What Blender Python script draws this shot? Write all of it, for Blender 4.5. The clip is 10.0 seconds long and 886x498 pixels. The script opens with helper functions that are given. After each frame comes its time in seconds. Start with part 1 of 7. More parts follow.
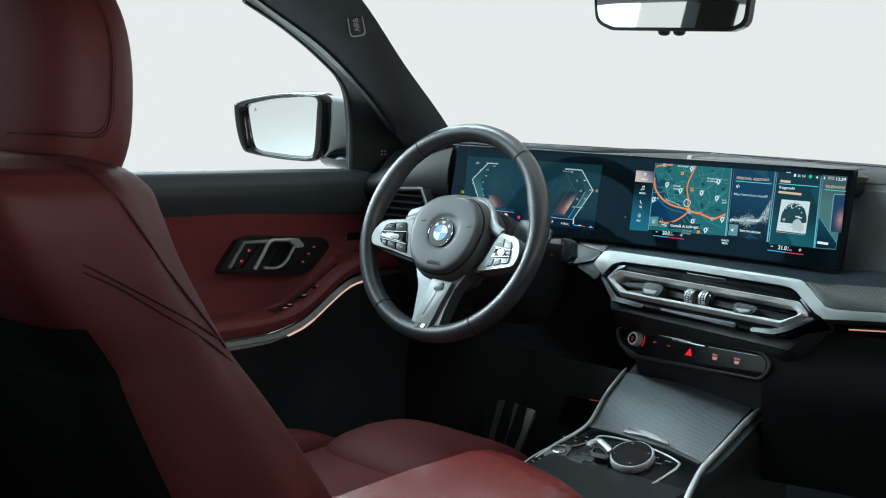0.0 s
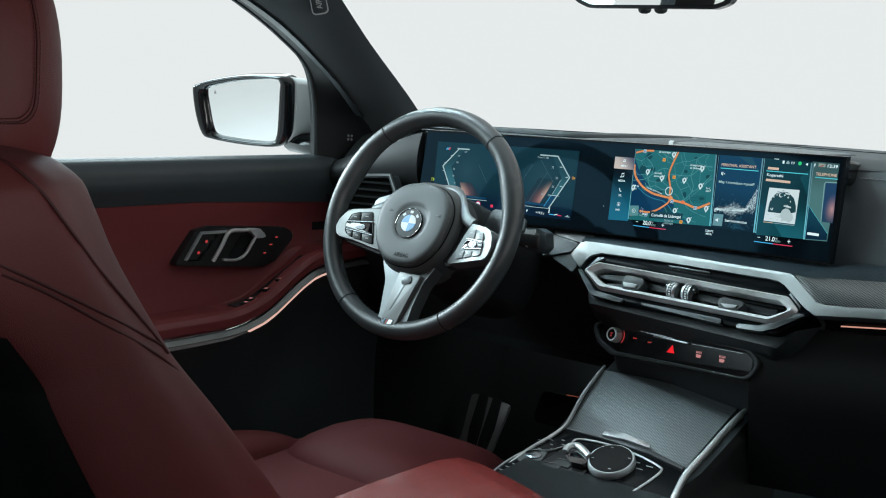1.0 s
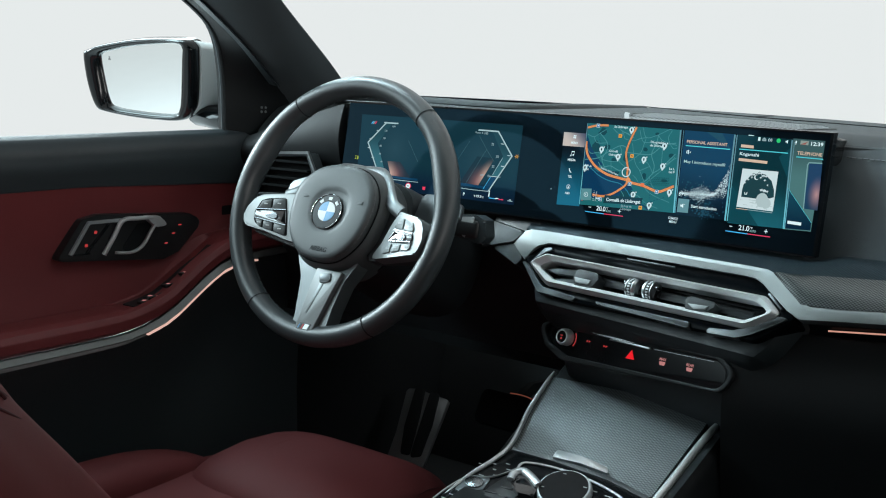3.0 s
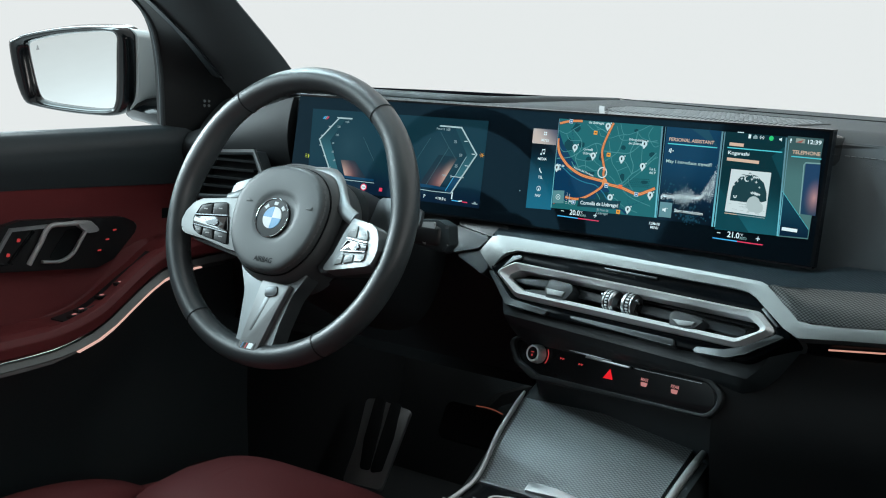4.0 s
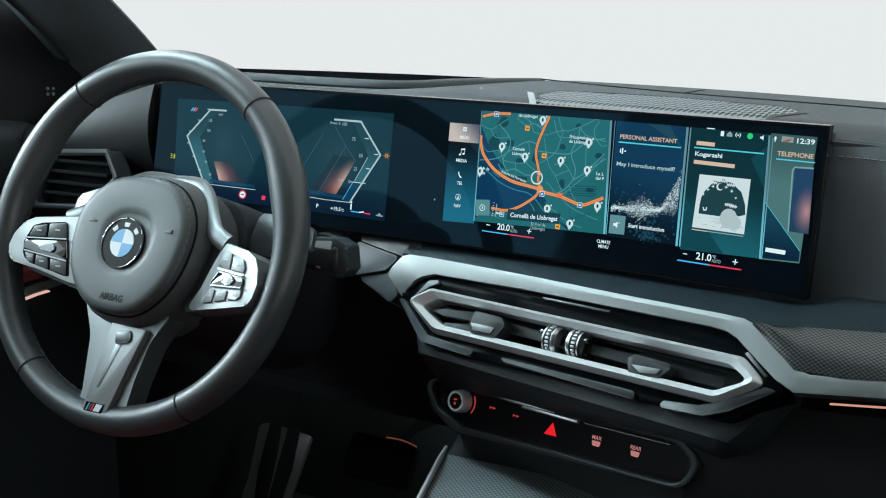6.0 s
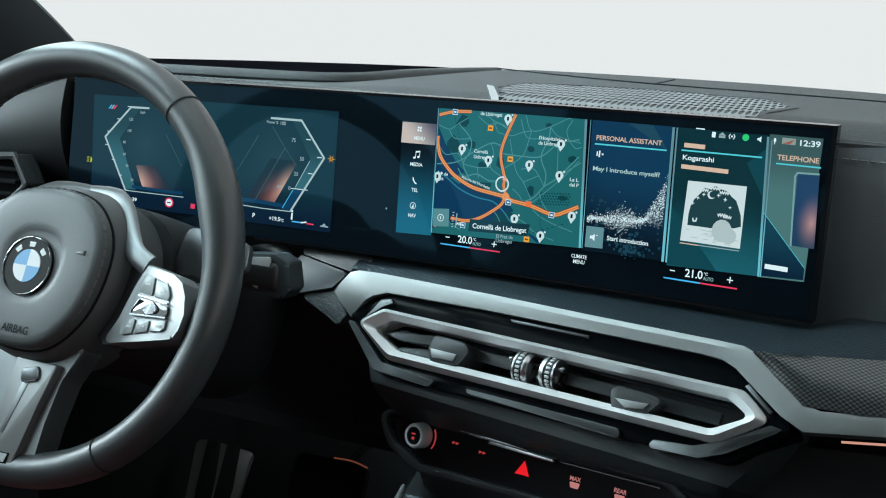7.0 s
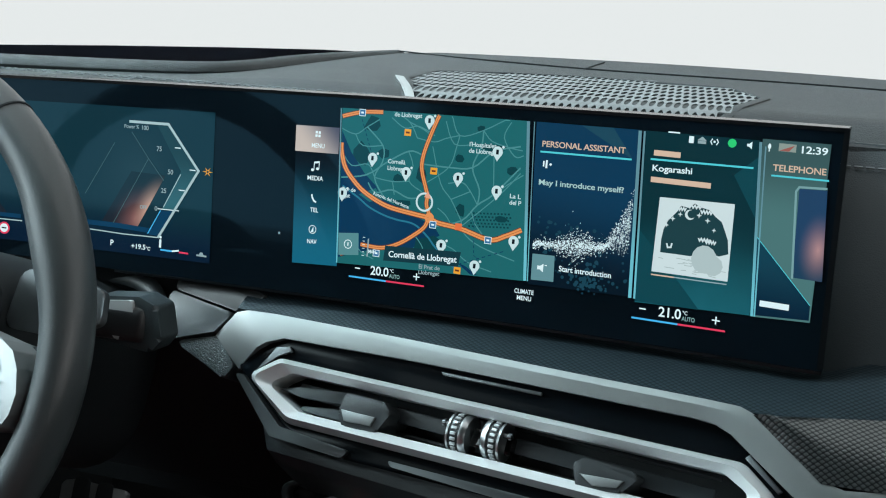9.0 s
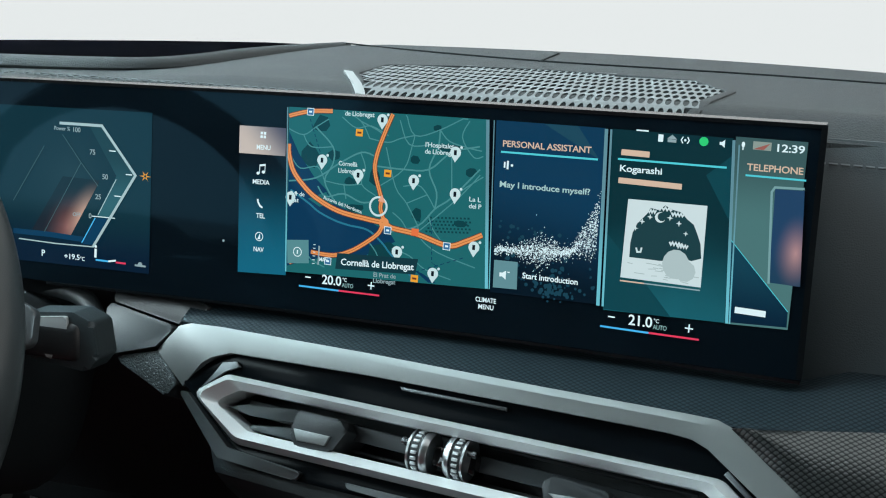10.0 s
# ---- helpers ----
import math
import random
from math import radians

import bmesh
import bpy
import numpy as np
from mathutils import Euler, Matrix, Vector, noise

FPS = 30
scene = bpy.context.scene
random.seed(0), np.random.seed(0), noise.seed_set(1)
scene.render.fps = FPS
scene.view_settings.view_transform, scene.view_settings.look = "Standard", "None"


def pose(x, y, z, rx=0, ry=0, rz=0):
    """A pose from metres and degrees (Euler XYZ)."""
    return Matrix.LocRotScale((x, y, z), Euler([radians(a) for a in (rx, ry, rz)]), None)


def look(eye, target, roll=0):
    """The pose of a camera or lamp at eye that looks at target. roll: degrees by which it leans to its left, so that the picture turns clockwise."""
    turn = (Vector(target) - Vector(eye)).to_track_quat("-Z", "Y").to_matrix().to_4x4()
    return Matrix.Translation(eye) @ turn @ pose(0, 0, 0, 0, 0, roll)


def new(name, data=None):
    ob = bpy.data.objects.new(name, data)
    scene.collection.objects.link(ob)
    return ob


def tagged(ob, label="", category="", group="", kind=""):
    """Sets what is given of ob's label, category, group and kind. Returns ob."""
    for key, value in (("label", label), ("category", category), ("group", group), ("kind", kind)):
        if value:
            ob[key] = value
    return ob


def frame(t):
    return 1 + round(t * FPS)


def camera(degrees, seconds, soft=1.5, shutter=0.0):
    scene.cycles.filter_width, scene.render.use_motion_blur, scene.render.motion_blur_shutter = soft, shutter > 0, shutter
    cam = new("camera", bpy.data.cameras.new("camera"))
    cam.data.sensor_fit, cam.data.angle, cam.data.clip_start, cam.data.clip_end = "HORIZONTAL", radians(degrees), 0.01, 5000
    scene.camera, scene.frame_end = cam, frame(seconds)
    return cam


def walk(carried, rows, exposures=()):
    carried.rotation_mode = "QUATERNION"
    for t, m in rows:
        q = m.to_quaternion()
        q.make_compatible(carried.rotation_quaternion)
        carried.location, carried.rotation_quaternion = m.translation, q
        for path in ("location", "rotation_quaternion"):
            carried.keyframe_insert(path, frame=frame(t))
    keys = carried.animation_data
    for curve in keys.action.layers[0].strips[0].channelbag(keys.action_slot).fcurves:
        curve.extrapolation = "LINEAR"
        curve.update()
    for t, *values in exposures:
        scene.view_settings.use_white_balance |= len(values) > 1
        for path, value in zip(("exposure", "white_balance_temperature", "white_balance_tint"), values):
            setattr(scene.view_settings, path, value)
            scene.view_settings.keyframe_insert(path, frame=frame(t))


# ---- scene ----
cam = camera(43.50, 10.0, 1.1)
def aim(x, y, z, yaw, pitch, roll):
    a, b = radians(yaw), radians(pitch)
    d = Vector((-math.sin(a) * math.cos(b), math.cos(a) * math.cos(b), math.sin(b)))
    return look((x, y, z), Vector((x, y, z)) + d, roll)


PATH = [
    (0, (0.7196, -1.5672, 1.088), (38.919, -7.397, 3.134)),
    (0.5, (0.6944, -1.5281, 1.089), (38.387, -7.696, 3.124)),
    (1, (0.6662, -1.4823, 1.0883), (37.651, -8.212, 3.137)),
    (1.5, (0.6395, -1.4404, 1.0888), (36.97, -8.671, 3.114)),
    (2, (0.6083, -1.3915, 1.091), (36.12, -9.198, 3.047)),
    (2.5, (0.5787, -1.3452, 1.0933), (35.343, -9.638, 2.974)),
    (4, (0.4731, -1.1797, 1.0958), (32.539, -10.496, 2.834)),
    (4.5, (0.4412, -1.1258, 1.0975), (31.533, -10.759, 2.736)),
    (5, (0.4032, -1.0666, 1.0984), (30.064, -11.085, 2.663)),
    (5.5, (0.3705, -1.014, 1.1009), (28.799, -11.491, 2.562)),
    (7, (0.2702, -0.8576, 1.106), (24.255, -12.736, 2.293)),
    (7.5, (0.2447, -0.814, 1.1064), (22.822, -13.034, 2.256)),
    (8, (0.2185, -0.7685, 1.1052), (21.221, -13.29, 2.177)),
    (8.5, (0.1945, -0.7281, 1.1051), (19.546, -13.615, 2.122)),
    (9, (0.1779, -0.6976, 1.1056), (18.012, -13.915, 2.015)),
    (9.5, (0.1657, -0.6727, 1.1056), (16.428, -14.202, 1.883)),
    (10, (0.1585, -0.6594, 1.1068), (15.1, -14.449, 1.766)),
]
walk(cam, [(t, aim(*eye, *turn)) for t, eye, turn in PATH])

# ---- light ----
world = bpy.data.worlds.new("studio")
scene.world = world
world.use_nodes = True
world.node_tree.nodes["Background"].inputs[0].default_value = (0.79, 0.83, 0.83, 1)
world.node_tree.nodes["Background"].inputs[1].default_value = 1.0


def area_lamp(name, eye, target, sx, sy, power, colour=(1, 1, 1)):
    lamp = bpy.data.lights.new(name, "AREA")
    lamp.shape, lamp.size, lamp.size_y, lamp.energy, lamp.color = "RECTANGLE", sx, sy, power, colour
    ob = new(name, lamp)
    ob.matrix_world = look(eye, target)
    return ob


# unseen soft boxes, added to light the cabin: two on the driver's side ahead, three beside the driver's door, one
# beyond the passenger's
area_lamp("unseen_soft_box", (-1.9, -0.12, 3.0), (0.0, -0.12, 0.9), 0.8, 0.8, 54, (0.66, 0.92, 1.0))
area_lamp("unseen_soft_box", (-2.9, 1.05, 2.25), (-0.25, -0.3, 0.85), 1.6, 0.8, 30, (0.74, 0.94, 1.0))
area_lamp("unseen_soft_box", (-3.0, -0.62, 1.85), (-0.25, -0.25, 0.85), 0.9, 0.6, 74, (0.76, 0.94, 1.0))
area_lamp("unseen_soft_box", (-2.6, -1.75, 2.1), (-0.2, -0.2, 0.9), 3.0, 2.2, 36, (0.66, 0.92, 1.0))
area_lamp("unseen_soft_box", (-2.6, -1.6, 2.8), (-0.3, -0.25, 0.8), 1.1, 0.9, 36, (0.70, 0.93, 1.0))
# added low fill for headrest and shoulder; the sill cuts it off below
area_lamp("unseen_soft_box", (2.5, -1.6, 0.965), (-0.35, -0.95, 1.05), 1.4, 0.2, 12.5, (1.0, 0.97, 0.94))


# ---- materials ----
def material(name, colour, rough=0.5, metal=0.0, grain=0.0, scale=400.0, vary=0.15, coat=0.0, spec=0.5, blotch=9.0, emit=None, power=1.0):
    """A surface with fine relief (grain, at scale per metre) and uneven colour and gloss at two sizes."""
    m = bpy.data.materials.new(name)
    m.use_nodes = True
    nt = m.node_tree
    bsdf = nt.nodes["Principled BSDF"]
    bsdf.inputs["Metallic"].default_value = metal
    bsdf.inputs["Coat Weight"].default_value = coat
    bsdf.inputs["Coat Roughness"].default_value = 0.04
    bsdf.inputs["Specular IOR Level"].default_value = spec
    geo = nt.nodes.new("ShaderNodeTexCoord")
    big = nt.nodes.new("ShaderNodeTexNoise")
    big.inputs["Scale"].default_value, big.inputs["Detail"].default_value = blotch, 5
    fine = nt.nodes.new("ShaderNodeTexNoise")
    fine.inputs["Scale"].default_value, fine.inputs["Detail"].default_value = scale, 3
    nt.links.new(geo.outputs["Object"], big.inputs["Vector"])
    nt.links.new(geo.outputs["Object"], fine.inputs["Vector"])
    mix = nt.nodes.new("ShaderNodeMix")
    mix.data_type = "RGBA"
    mix.inputs["A"].default_value = (*[c * (1 - vary) for c in colour], 1)
    mix.inputs["B"].default_value = (*[min(1, c * (1 + vary)) for c in colour], 1)
    nt.links.new(big.outputs["Fac"], mix.inputs["Factor"])
    nt.links.new(mix.outputs["Result"], bsdf.inputs["Base Color"])
    ramp = nt.nodes.new("ShaderNodeMapRange")
    ramp.inputs["To Min"].default_value = max(0.02, rough * (1 - 0.7 * vary))
    ramp.inputs["To Max"].default_value = min(1, rough * (1 + 0.7 * vary))
    nt.links.new(big.outputs["Fac"], ramp.inputs["Value"])
    nt.links.new(ramp.outputs["Result"], bsdf.inputs["Roughness"])
    if grain:
        bump = nt.nodes.new("ShaderNodeBump")
        bump.inputs["Strength"].default_value, bump.inputs["Distance"].default_value = grain, 0.0006
        nt.links.new(fine.outputs["Fac"], bump.inputs["Height"])
        nt.links.new(bump.outputs["Normal"], bsdf.inputs["Normal"])
    if emit:
        bsdf.inputs["Emission Color"].default_value = (*emit, 1)
        bsdf.inputs["Emission Strength"].default_value = power
    return m


def leather(name, colour, rough=0.45, cell=650.0, depth=0.35, vary=0.12):
    """Grained hide: small cells with creases between them."""
    m = material(name, colour, rough, vary=vary)
    nt = m.node_tree
    bsdf = nt.nodes["Principled BSDF"]
    geo = nt.nodes.new("ShaderNodeTexCoord")
    cells = nt.nodes.new("ShaderNodeTexVoronoi")
    cells.feature = "DISTANCE_TO_EDGE"
    cells.inputs["Scale"].default_value = cell
    nt.links.new(geo.outputs["Object"], cells.inputs["Vector"])
    wide = nt.nodes.new("ShaderNodeMapRange")
    wide.inputs["From Max"].default_value = 0.25
    nt.links.new(cells.outputs["Distance"], wide.inputs["Value"])
    bump = nt.nodes.new("ShaderNodeBump")
    bump.inputs["Strength"].default_value, bump.inputs["Distance"].default_value = depth, 0.0004
    nt.links.new(wide.outputs["Result"], bump.inputs["Height"])
    nt.links.new(bump.outputs["Normal"], bsdf.inputs["Normal"])
    return m


def woven(name, colour, light, pitch=0.0065, metal=0.5, rough=0.4):
    """Dark trim with a regular relief of small rhombs; the light they catch is painted as paler middles."""
    m = material(name, colour, rough, metal=metal, vary=0.1)
    nt = m.node_tree
    bsdf = nt.nodes["Principled BSDF"]
    geo = nt.nodes.new("ShaderNodeTexCoord")
    split = nt.nodes.new("ShaderNodeSeparateXYZ")
    nt.links.new(geo.outputs["Object"], split.inputs[0])

    def calc(op, a, b=None):
        n = nt.nodes.new("ShaderNodeMath")
        n.operation = op
        for k, v in enumerate((a, b)):
            if v is None:
                continue
            if isinstance(v, (int, float)):
                n.inputs[k].default_value = v
            else:
                nt.links.new(v, n.inputs[k])
        return n.outputs[0]

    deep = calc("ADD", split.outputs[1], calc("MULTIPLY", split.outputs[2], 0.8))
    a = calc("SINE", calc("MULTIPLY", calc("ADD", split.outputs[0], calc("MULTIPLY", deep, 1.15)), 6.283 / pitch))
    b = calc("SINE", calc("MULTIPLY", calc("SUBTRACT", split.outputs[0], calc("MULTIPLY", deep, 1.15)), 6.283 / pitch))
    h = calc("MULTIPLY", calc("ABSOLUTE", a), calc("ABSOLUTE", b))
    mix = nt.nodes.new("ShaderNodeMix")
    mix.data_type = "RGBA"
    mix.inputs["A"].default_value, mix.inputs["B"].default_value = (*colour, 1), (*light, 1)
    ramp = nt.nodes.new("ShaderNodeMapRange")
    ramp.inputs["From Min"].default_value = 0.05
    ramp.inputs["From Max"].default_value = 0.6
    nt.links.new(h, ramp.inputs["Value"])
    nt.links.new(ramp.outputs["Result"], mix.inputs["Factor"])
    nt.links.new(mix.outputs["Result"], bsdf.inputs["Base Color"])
    bump = nt.nodes.new("ShaderNodeBump")
    bump.inputs["Strength"].default_value, bump.inputs["Distance"].default_value = 0.3, 0.0004
    nt.links.new(h, bump.inputs["Height"])
    nt.links.new(bump.outputs["Normal"], bsdf.inputs["Normal"])
    return m


def glow(name, colour, power=1.0):
    m = material(name, (0.01, 0.01, 0.012), 0.15, vary=0.05, emit=colour, power=power)
    return m


DASH = leather("dash_hide", (0.025, 0.032, 0.0345), 0.60, 520, 0.5)
SOFT = leather("black_soft_touch", (0.030, 0.041, 0.046), 0.5, 700, 0.25)
PLASTIC = material("black_plastic", (0.033, 0.043, 0.047), 0.45, grain=0.3, scale=900)
DARK = material("dark_carpet", (0.034, 0.038, 0.040), 0.95, grain=0.8, scale=700, spec=0.1)
SCREEN = material("display_glass", (0.003, 0.006, 0.009), 0.05, vary=0.2, spec=0.13)
SCREEN.node_tree.nodes["Principled BSDF"].inputs["Specular Tint"].default_value = (0.16, 0.55, 0.85, 1)
INKY = material("smoked_panel", (0.006, 0.007, 0.008), 0.16, vary=0.3, spec=0.22)
MIRRORBLACK = material("mirror_frame_black", (0.006, 0.008, 0.009), 0.12, vary=0.3, spec=0.3)
GLOSS = material("piano_black", (0.006, 0.006, 0.007), 0.07, vary=0.4, coat=0.6, spec=0.6)
SILVER = material("satin_silver", (0.52, 0.54, 0.55), 0.3, metal=1.0, grain=0.06, scale=1500, vary=0.08)
PALE = material("pearl_silver", (0.225, 0.238, 0.236), 0.48, metal=0.8, grain=0.06, scale=1500, vary=0.06)
WHEELSILVER = material("wheel_silver", (0.27, 0.28, 0.28), 0.5, metal=0.85, grain=0.08, scale=1500, vary=0.08)
VANE = material("vent_vane", (0.015, 0.018, 0.020), 0.55, grain=0.2, scale=1200)
VENTBLACK = material("vent_black", (0.003, 0.004, 0.005), 0.16, vary=0.3, spec=0.05)
RINGSILVER = material("ring_silver", (0.76, 0.78, 0.78), 0.38, metal=0.5, grain=0.06, scale=1500, vary=0.06)
STEEL = material("dark_chrome", (0.2, 0.21, 0.22), 0.25, metal=1.0, vary=0.15)
SATIN = material("dark_satin_metal", (0.13, 0.14, 0.145), 0.38, metal=0.7, grain=0.05, scale=1500, vary=0.1)
STRIP = material("strip_metal", (0.105, 0.112, 0.115), 0.36, metal=0.9, grain=0.05, scale=1500, vary=0.1)
MOULD = material("grey_moulding", (0.036, 0.043, 0.046), 0.46, grain=0.15, scale=1200)
FRAMEBLACK = material("frame_black", (0.011, 0.013, 0.014), 0.5, grain=0.2, scale=1200, spec=0.3)
CLOTH = material("pillar_cloth", (0.068, 0.080, 0.086), 0.85, grain=0.7, scale=1400, vary=0.12, spec=0.2)
LEDGE = leather("ledge_hide", (0.036, 0.046, 0.051), 0.38, 700, 0.25)
BRIGHT = material("bright_trim", (0.43, 0.46, 0.47), 0.36, metal=0.35, vary=0.08)
SPOKE = material("spoke_grey", (0.22, 0.235, 0.24), 0.45, metal=0.8, grain=0.06, scale=1500, vary=0.08)
KNURL = material("knurled_silver", (0.60, 0.62, 0.63), 0.38, metal=0.45, grain=0.15, scale=1500)
RAIL = material("rail_silver", (0.60, 0.625, 0.63), 0.34, metal=0.7, grain=0.06, scale=1500)
TOUCH = material("touch_black", (0.006, 0.007, 0.008), 0.22, vary=0.3, spec=0.12)
CHROME = material("chrome", (0.75, 0.76, 0.77), 0.1, metal=1.0, vary=0.1)
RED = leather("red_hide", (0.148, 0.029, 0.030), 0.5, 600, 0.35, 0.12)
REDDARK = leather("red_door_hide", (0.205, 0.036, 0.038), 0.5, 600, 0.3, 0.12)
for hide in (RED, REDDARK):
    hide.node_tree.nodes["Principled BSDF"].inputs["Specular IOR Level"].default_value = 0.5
# matt, darker copy of the red hide: the cushion's shade is in its colour
SEATSHADE = leather("shaded_matt_red_hide", (0.118, 0.024, 0.025), 0.62, 600, 0.35, 0.12)
SEATSHADE.node_tree.nodes["Principled BSDF"].inputs["Specular IOR Level"].default_value = 0.2
SEAM = material("dark_red_seam", (0.06, 0.010, 0.011), 0.6)
HEMRED = material("dull_red_thread", (0.10, 0.022, 0.023), 0.6, grain=0.4, scale=1800)
THREAD = material("grey_thread", (0.13, 0.145, 0.15), 0.7, grain=0.5, scale=1800)
RIM = leather("black_wheel_hide", (0.050, 0.059, 0.062), 0.36, 900, 0.10)
RIM.node_tree.nodes["Principled BSDF"].inputs["Specular IOR Level"].default_value = 0.75
HUBHIDE = leather("airbag_hide", (0.078, 0.088, 0.090), 0.46, 800, 0.14)
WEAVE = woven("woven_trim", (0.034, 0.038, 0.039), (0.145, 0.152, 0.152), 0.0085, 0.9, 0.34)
# copy of the woven trim, darkened in colour for the shade under the display
WEAVESHADE = woven("shaded_woven_trim", (0.006, 0.011, 0.015), (0.022, 0.033, 0.039), 0.0085, metal=0.2, rough=0.45)
WEAVESHADE.node_tree.nodes["Principled BSDF"].inputs["Specular IOR Level"].default_value = 0.1
MIRROR = material("mirror", (0.86, 0.9, 0.9), 0.02, metal=1.0, vary=0.02)
PAINT = material("grey_body_paint", (0.56, 0.63, 0.63), 0.3, metal=0.0, coat=0.8, vary=0.05)
WINDOW = material("window_glass", (1, 1, 1), 0.0, vary=0.0)
WINDOW.node_tree.nodes["Principled BSDF"].inputs["Transmission Weight"].default_value = 1.0
WINDOW.node_tree.nodes["Principled BSDF"].inputs["IOR"].default_value = 1.03
WHITE = material("studio_white", (0.82, 0.83, 0.83), 0.6, vary=0.03)
KEY = material("key_black", (0.02, 0.021, 0.022), 0.35, grain=0.2, scale=1500)
AMBER = glow("ambient_light", (1.0, 0.50, 0.38), 0.62)
REDGLOW = glow("red_backlight", (0.85, 0.012, 0.02), 0.9)
REDDIM = glow("dim_red_backlight", (0.85, 0.08, 0.08), 0.42)
PINK = glow("pale_red_backlight", (1.0, 0.40, 0.38), 0.45)
PRINT = material("grey_print", (0.35, 0.36, 0.36), 0.5)
BLUE = material("enamel_blue", (0.10, 0.33, 0.60), 0.35, coat=0.2)
ENAMEL = material("enamel_white", (0.70, 0.73, 0.74), 0.35, coat=0.2)


# ---- helpers for building ----
def part(name, bm, mat, parent=None, label="", smooth=40):
    """Links a bmesh as one mesh object under a thing or a part."""
    bmesh.ops.recalc_face_normals(bm, faces=bm.faces)
    me = bpy.data.meshes.new(name)
    bm.to_mesh(me)
    bm.free()
    me.materials.append(mat)
    if smooth:
        me.set_sharp_from_angle(angle=radians(smooth)) if smooth < 180 else None
        me.polygons.foreach_set("use_smooth", [True] * len(me.polygons))
    ob = new(name, me)
    if parent:
        ob.parent = parent
    if label:
        tagged(ob, label)
    return ob


def thing(name, label, category, at=(0, 0, 0), group="", kind=""):
    """An empty at a thing's base, which parents its parts; the parts keep world coordinates."""
    ob = new(name)
    ob.empty_display_size = 0.02
    return tagged(ob, label, category, group, kind)


def lay(origin, normal):
    """A frame on a face: x level to the right, y up along it, z out of it."""
    n = Vector(normal).normalized()
    u = Vector((0, 0, 1)).cross(n).normalized()
    v = n.cross(u)
    return Matrix(((u.x, v.x, n.x, origin[0]), (u.y, v.y, n.y, origin[1]), (u.z, v.z, n.z, origin[2]), (0, 0, 0, 1)))


def edge_bevel(bm, edges, width, seg=2):
    if width > 0 and edges:
        bmesh.ops.bevel(bm, geom=list(edges), offset=width, segments=seg, affect="EDGES", profile=0.5, clamp_overlap=True)


def slab(pts, lo, hi, m=None, bevel=0.0, seg=2, bm=None):
    """A polygon given in the plane of m, solid from lo to hi along its normal, its upper rim rounded."""
    bm = bm or bmesh.new()
    m = m or Matrix()
    a = [bm.verts.new(m @ Vector((x, y, lo))) for x, y in pts]
    b = [bm.verts.new(m @ Vector((x, y, hi))) for x, y in pts]
    n = len(pts)
    bm.faces.new(list(reversed(a)))
    top = bm.faces.new(b)
    for i in range(n):
        bm.faces.new((a[i], a[(i + 1) % n], b[(i + 1) % n], b[i]))
    if bevel:
        edge_bevel(bm, list(top.edges), bevel, seg)
    return bm


def band(outer, inner, lo, hi, m=None, bevel=0.0, seg=2):
    """A closed frame between two outlines of as many points."""
    bm = bmesh.new()
    m = m or Matrix()
    n = len(outer)
    v = [[bm.verts.new(m @ Vector((x, y, h))) for x, y in loop] for loop, h in ((outer, lo), (outer, hi), (inner, hi), (inner, lo))]
    tops = []
    for i in range(n):
        j = (i + 1) % n
        for k in range(4):
            f = bm.faces.new((v[k][i], v[k][j], v[(k + 1) % 4][j], v[(k + 1) % 4][i]))
    if bevel:
        bm.edges.ensure_lookup_table()
        ring = set(v[1]) | set(v[2])
        edges = [e for e in bm.edges if all(w in set(v[1]) for w in e.verts) or all(w in set(v[2]) for w in e.verts)]
        edge_bevel(bm, edges, bevel, seg)
    return bm


def ridge(outer, inner, peak, m, out_lo, in_lo, depth, at=0.5):
    """A closed frame between two outlines with a ridge along it."""
    mid = [(a[0] + (b[0] - a[0]) * at, a[1] + (b[1] - a[1]) * at) for a, b in zip(outer, inner)]
    loops = [(outer, -depth), (outer, out_lo), (mid, peak), (inner, in_lo), (inner, -depth)]
    rows = [[m @ Vector((x, y, h)) for x, y in loop] for loop, h in loops]
    return loft(rows + rows[:1], True, False)


def ribbon(upper, lower, heights, crease, rise, depth):
    """A bar between two lines, folded along a crease between them."""
    rows = []
    for (ux, uy), (lx, ly), h in zip(upper, lower, heights):
        cx, cy = ux + (lx - ux) * crease, uy + (ly - uy) * crease
        rows.append([Vector((lx, ly, h - depth)), Vector((lx, ly, h)), Vector((cx, cy, h + rise)), Vector((ux, uy, h + rise * 0.2)), Vector((ux, uy, h - depth))])
    return loft(rows)


def box(size, at, m=None, bevel=0.0, seg=2, bm=None):
    """A block of that size whose middle is at a place of m, all its edges rounded."""
    bm2 = bmesh.new()
    bmesh.ops.create_cube(bm2, size=1.0)
    for v in bm2.verts:
        v.co = Vector((v.co.x * size[0] + at[0], v.co.y * size[1] + at[1], v.co.z * size[2] + at[2]))
    if bevel:
        edge_bevel(bm2, list(bm2.edges), bevel, seg)
    if m:
        bmesh.ops.transform(bm2, matrix=m, verts=bm2.verts)
    if bm:
        tmp = bpy.data.meshes.new("tmp")
        bm2.to_mesh(tmp)
        bm.from_mesh(tmp)
        bpy.data.meshes.remove(tmp)
        bm2.free()
        return bm
    return bm2


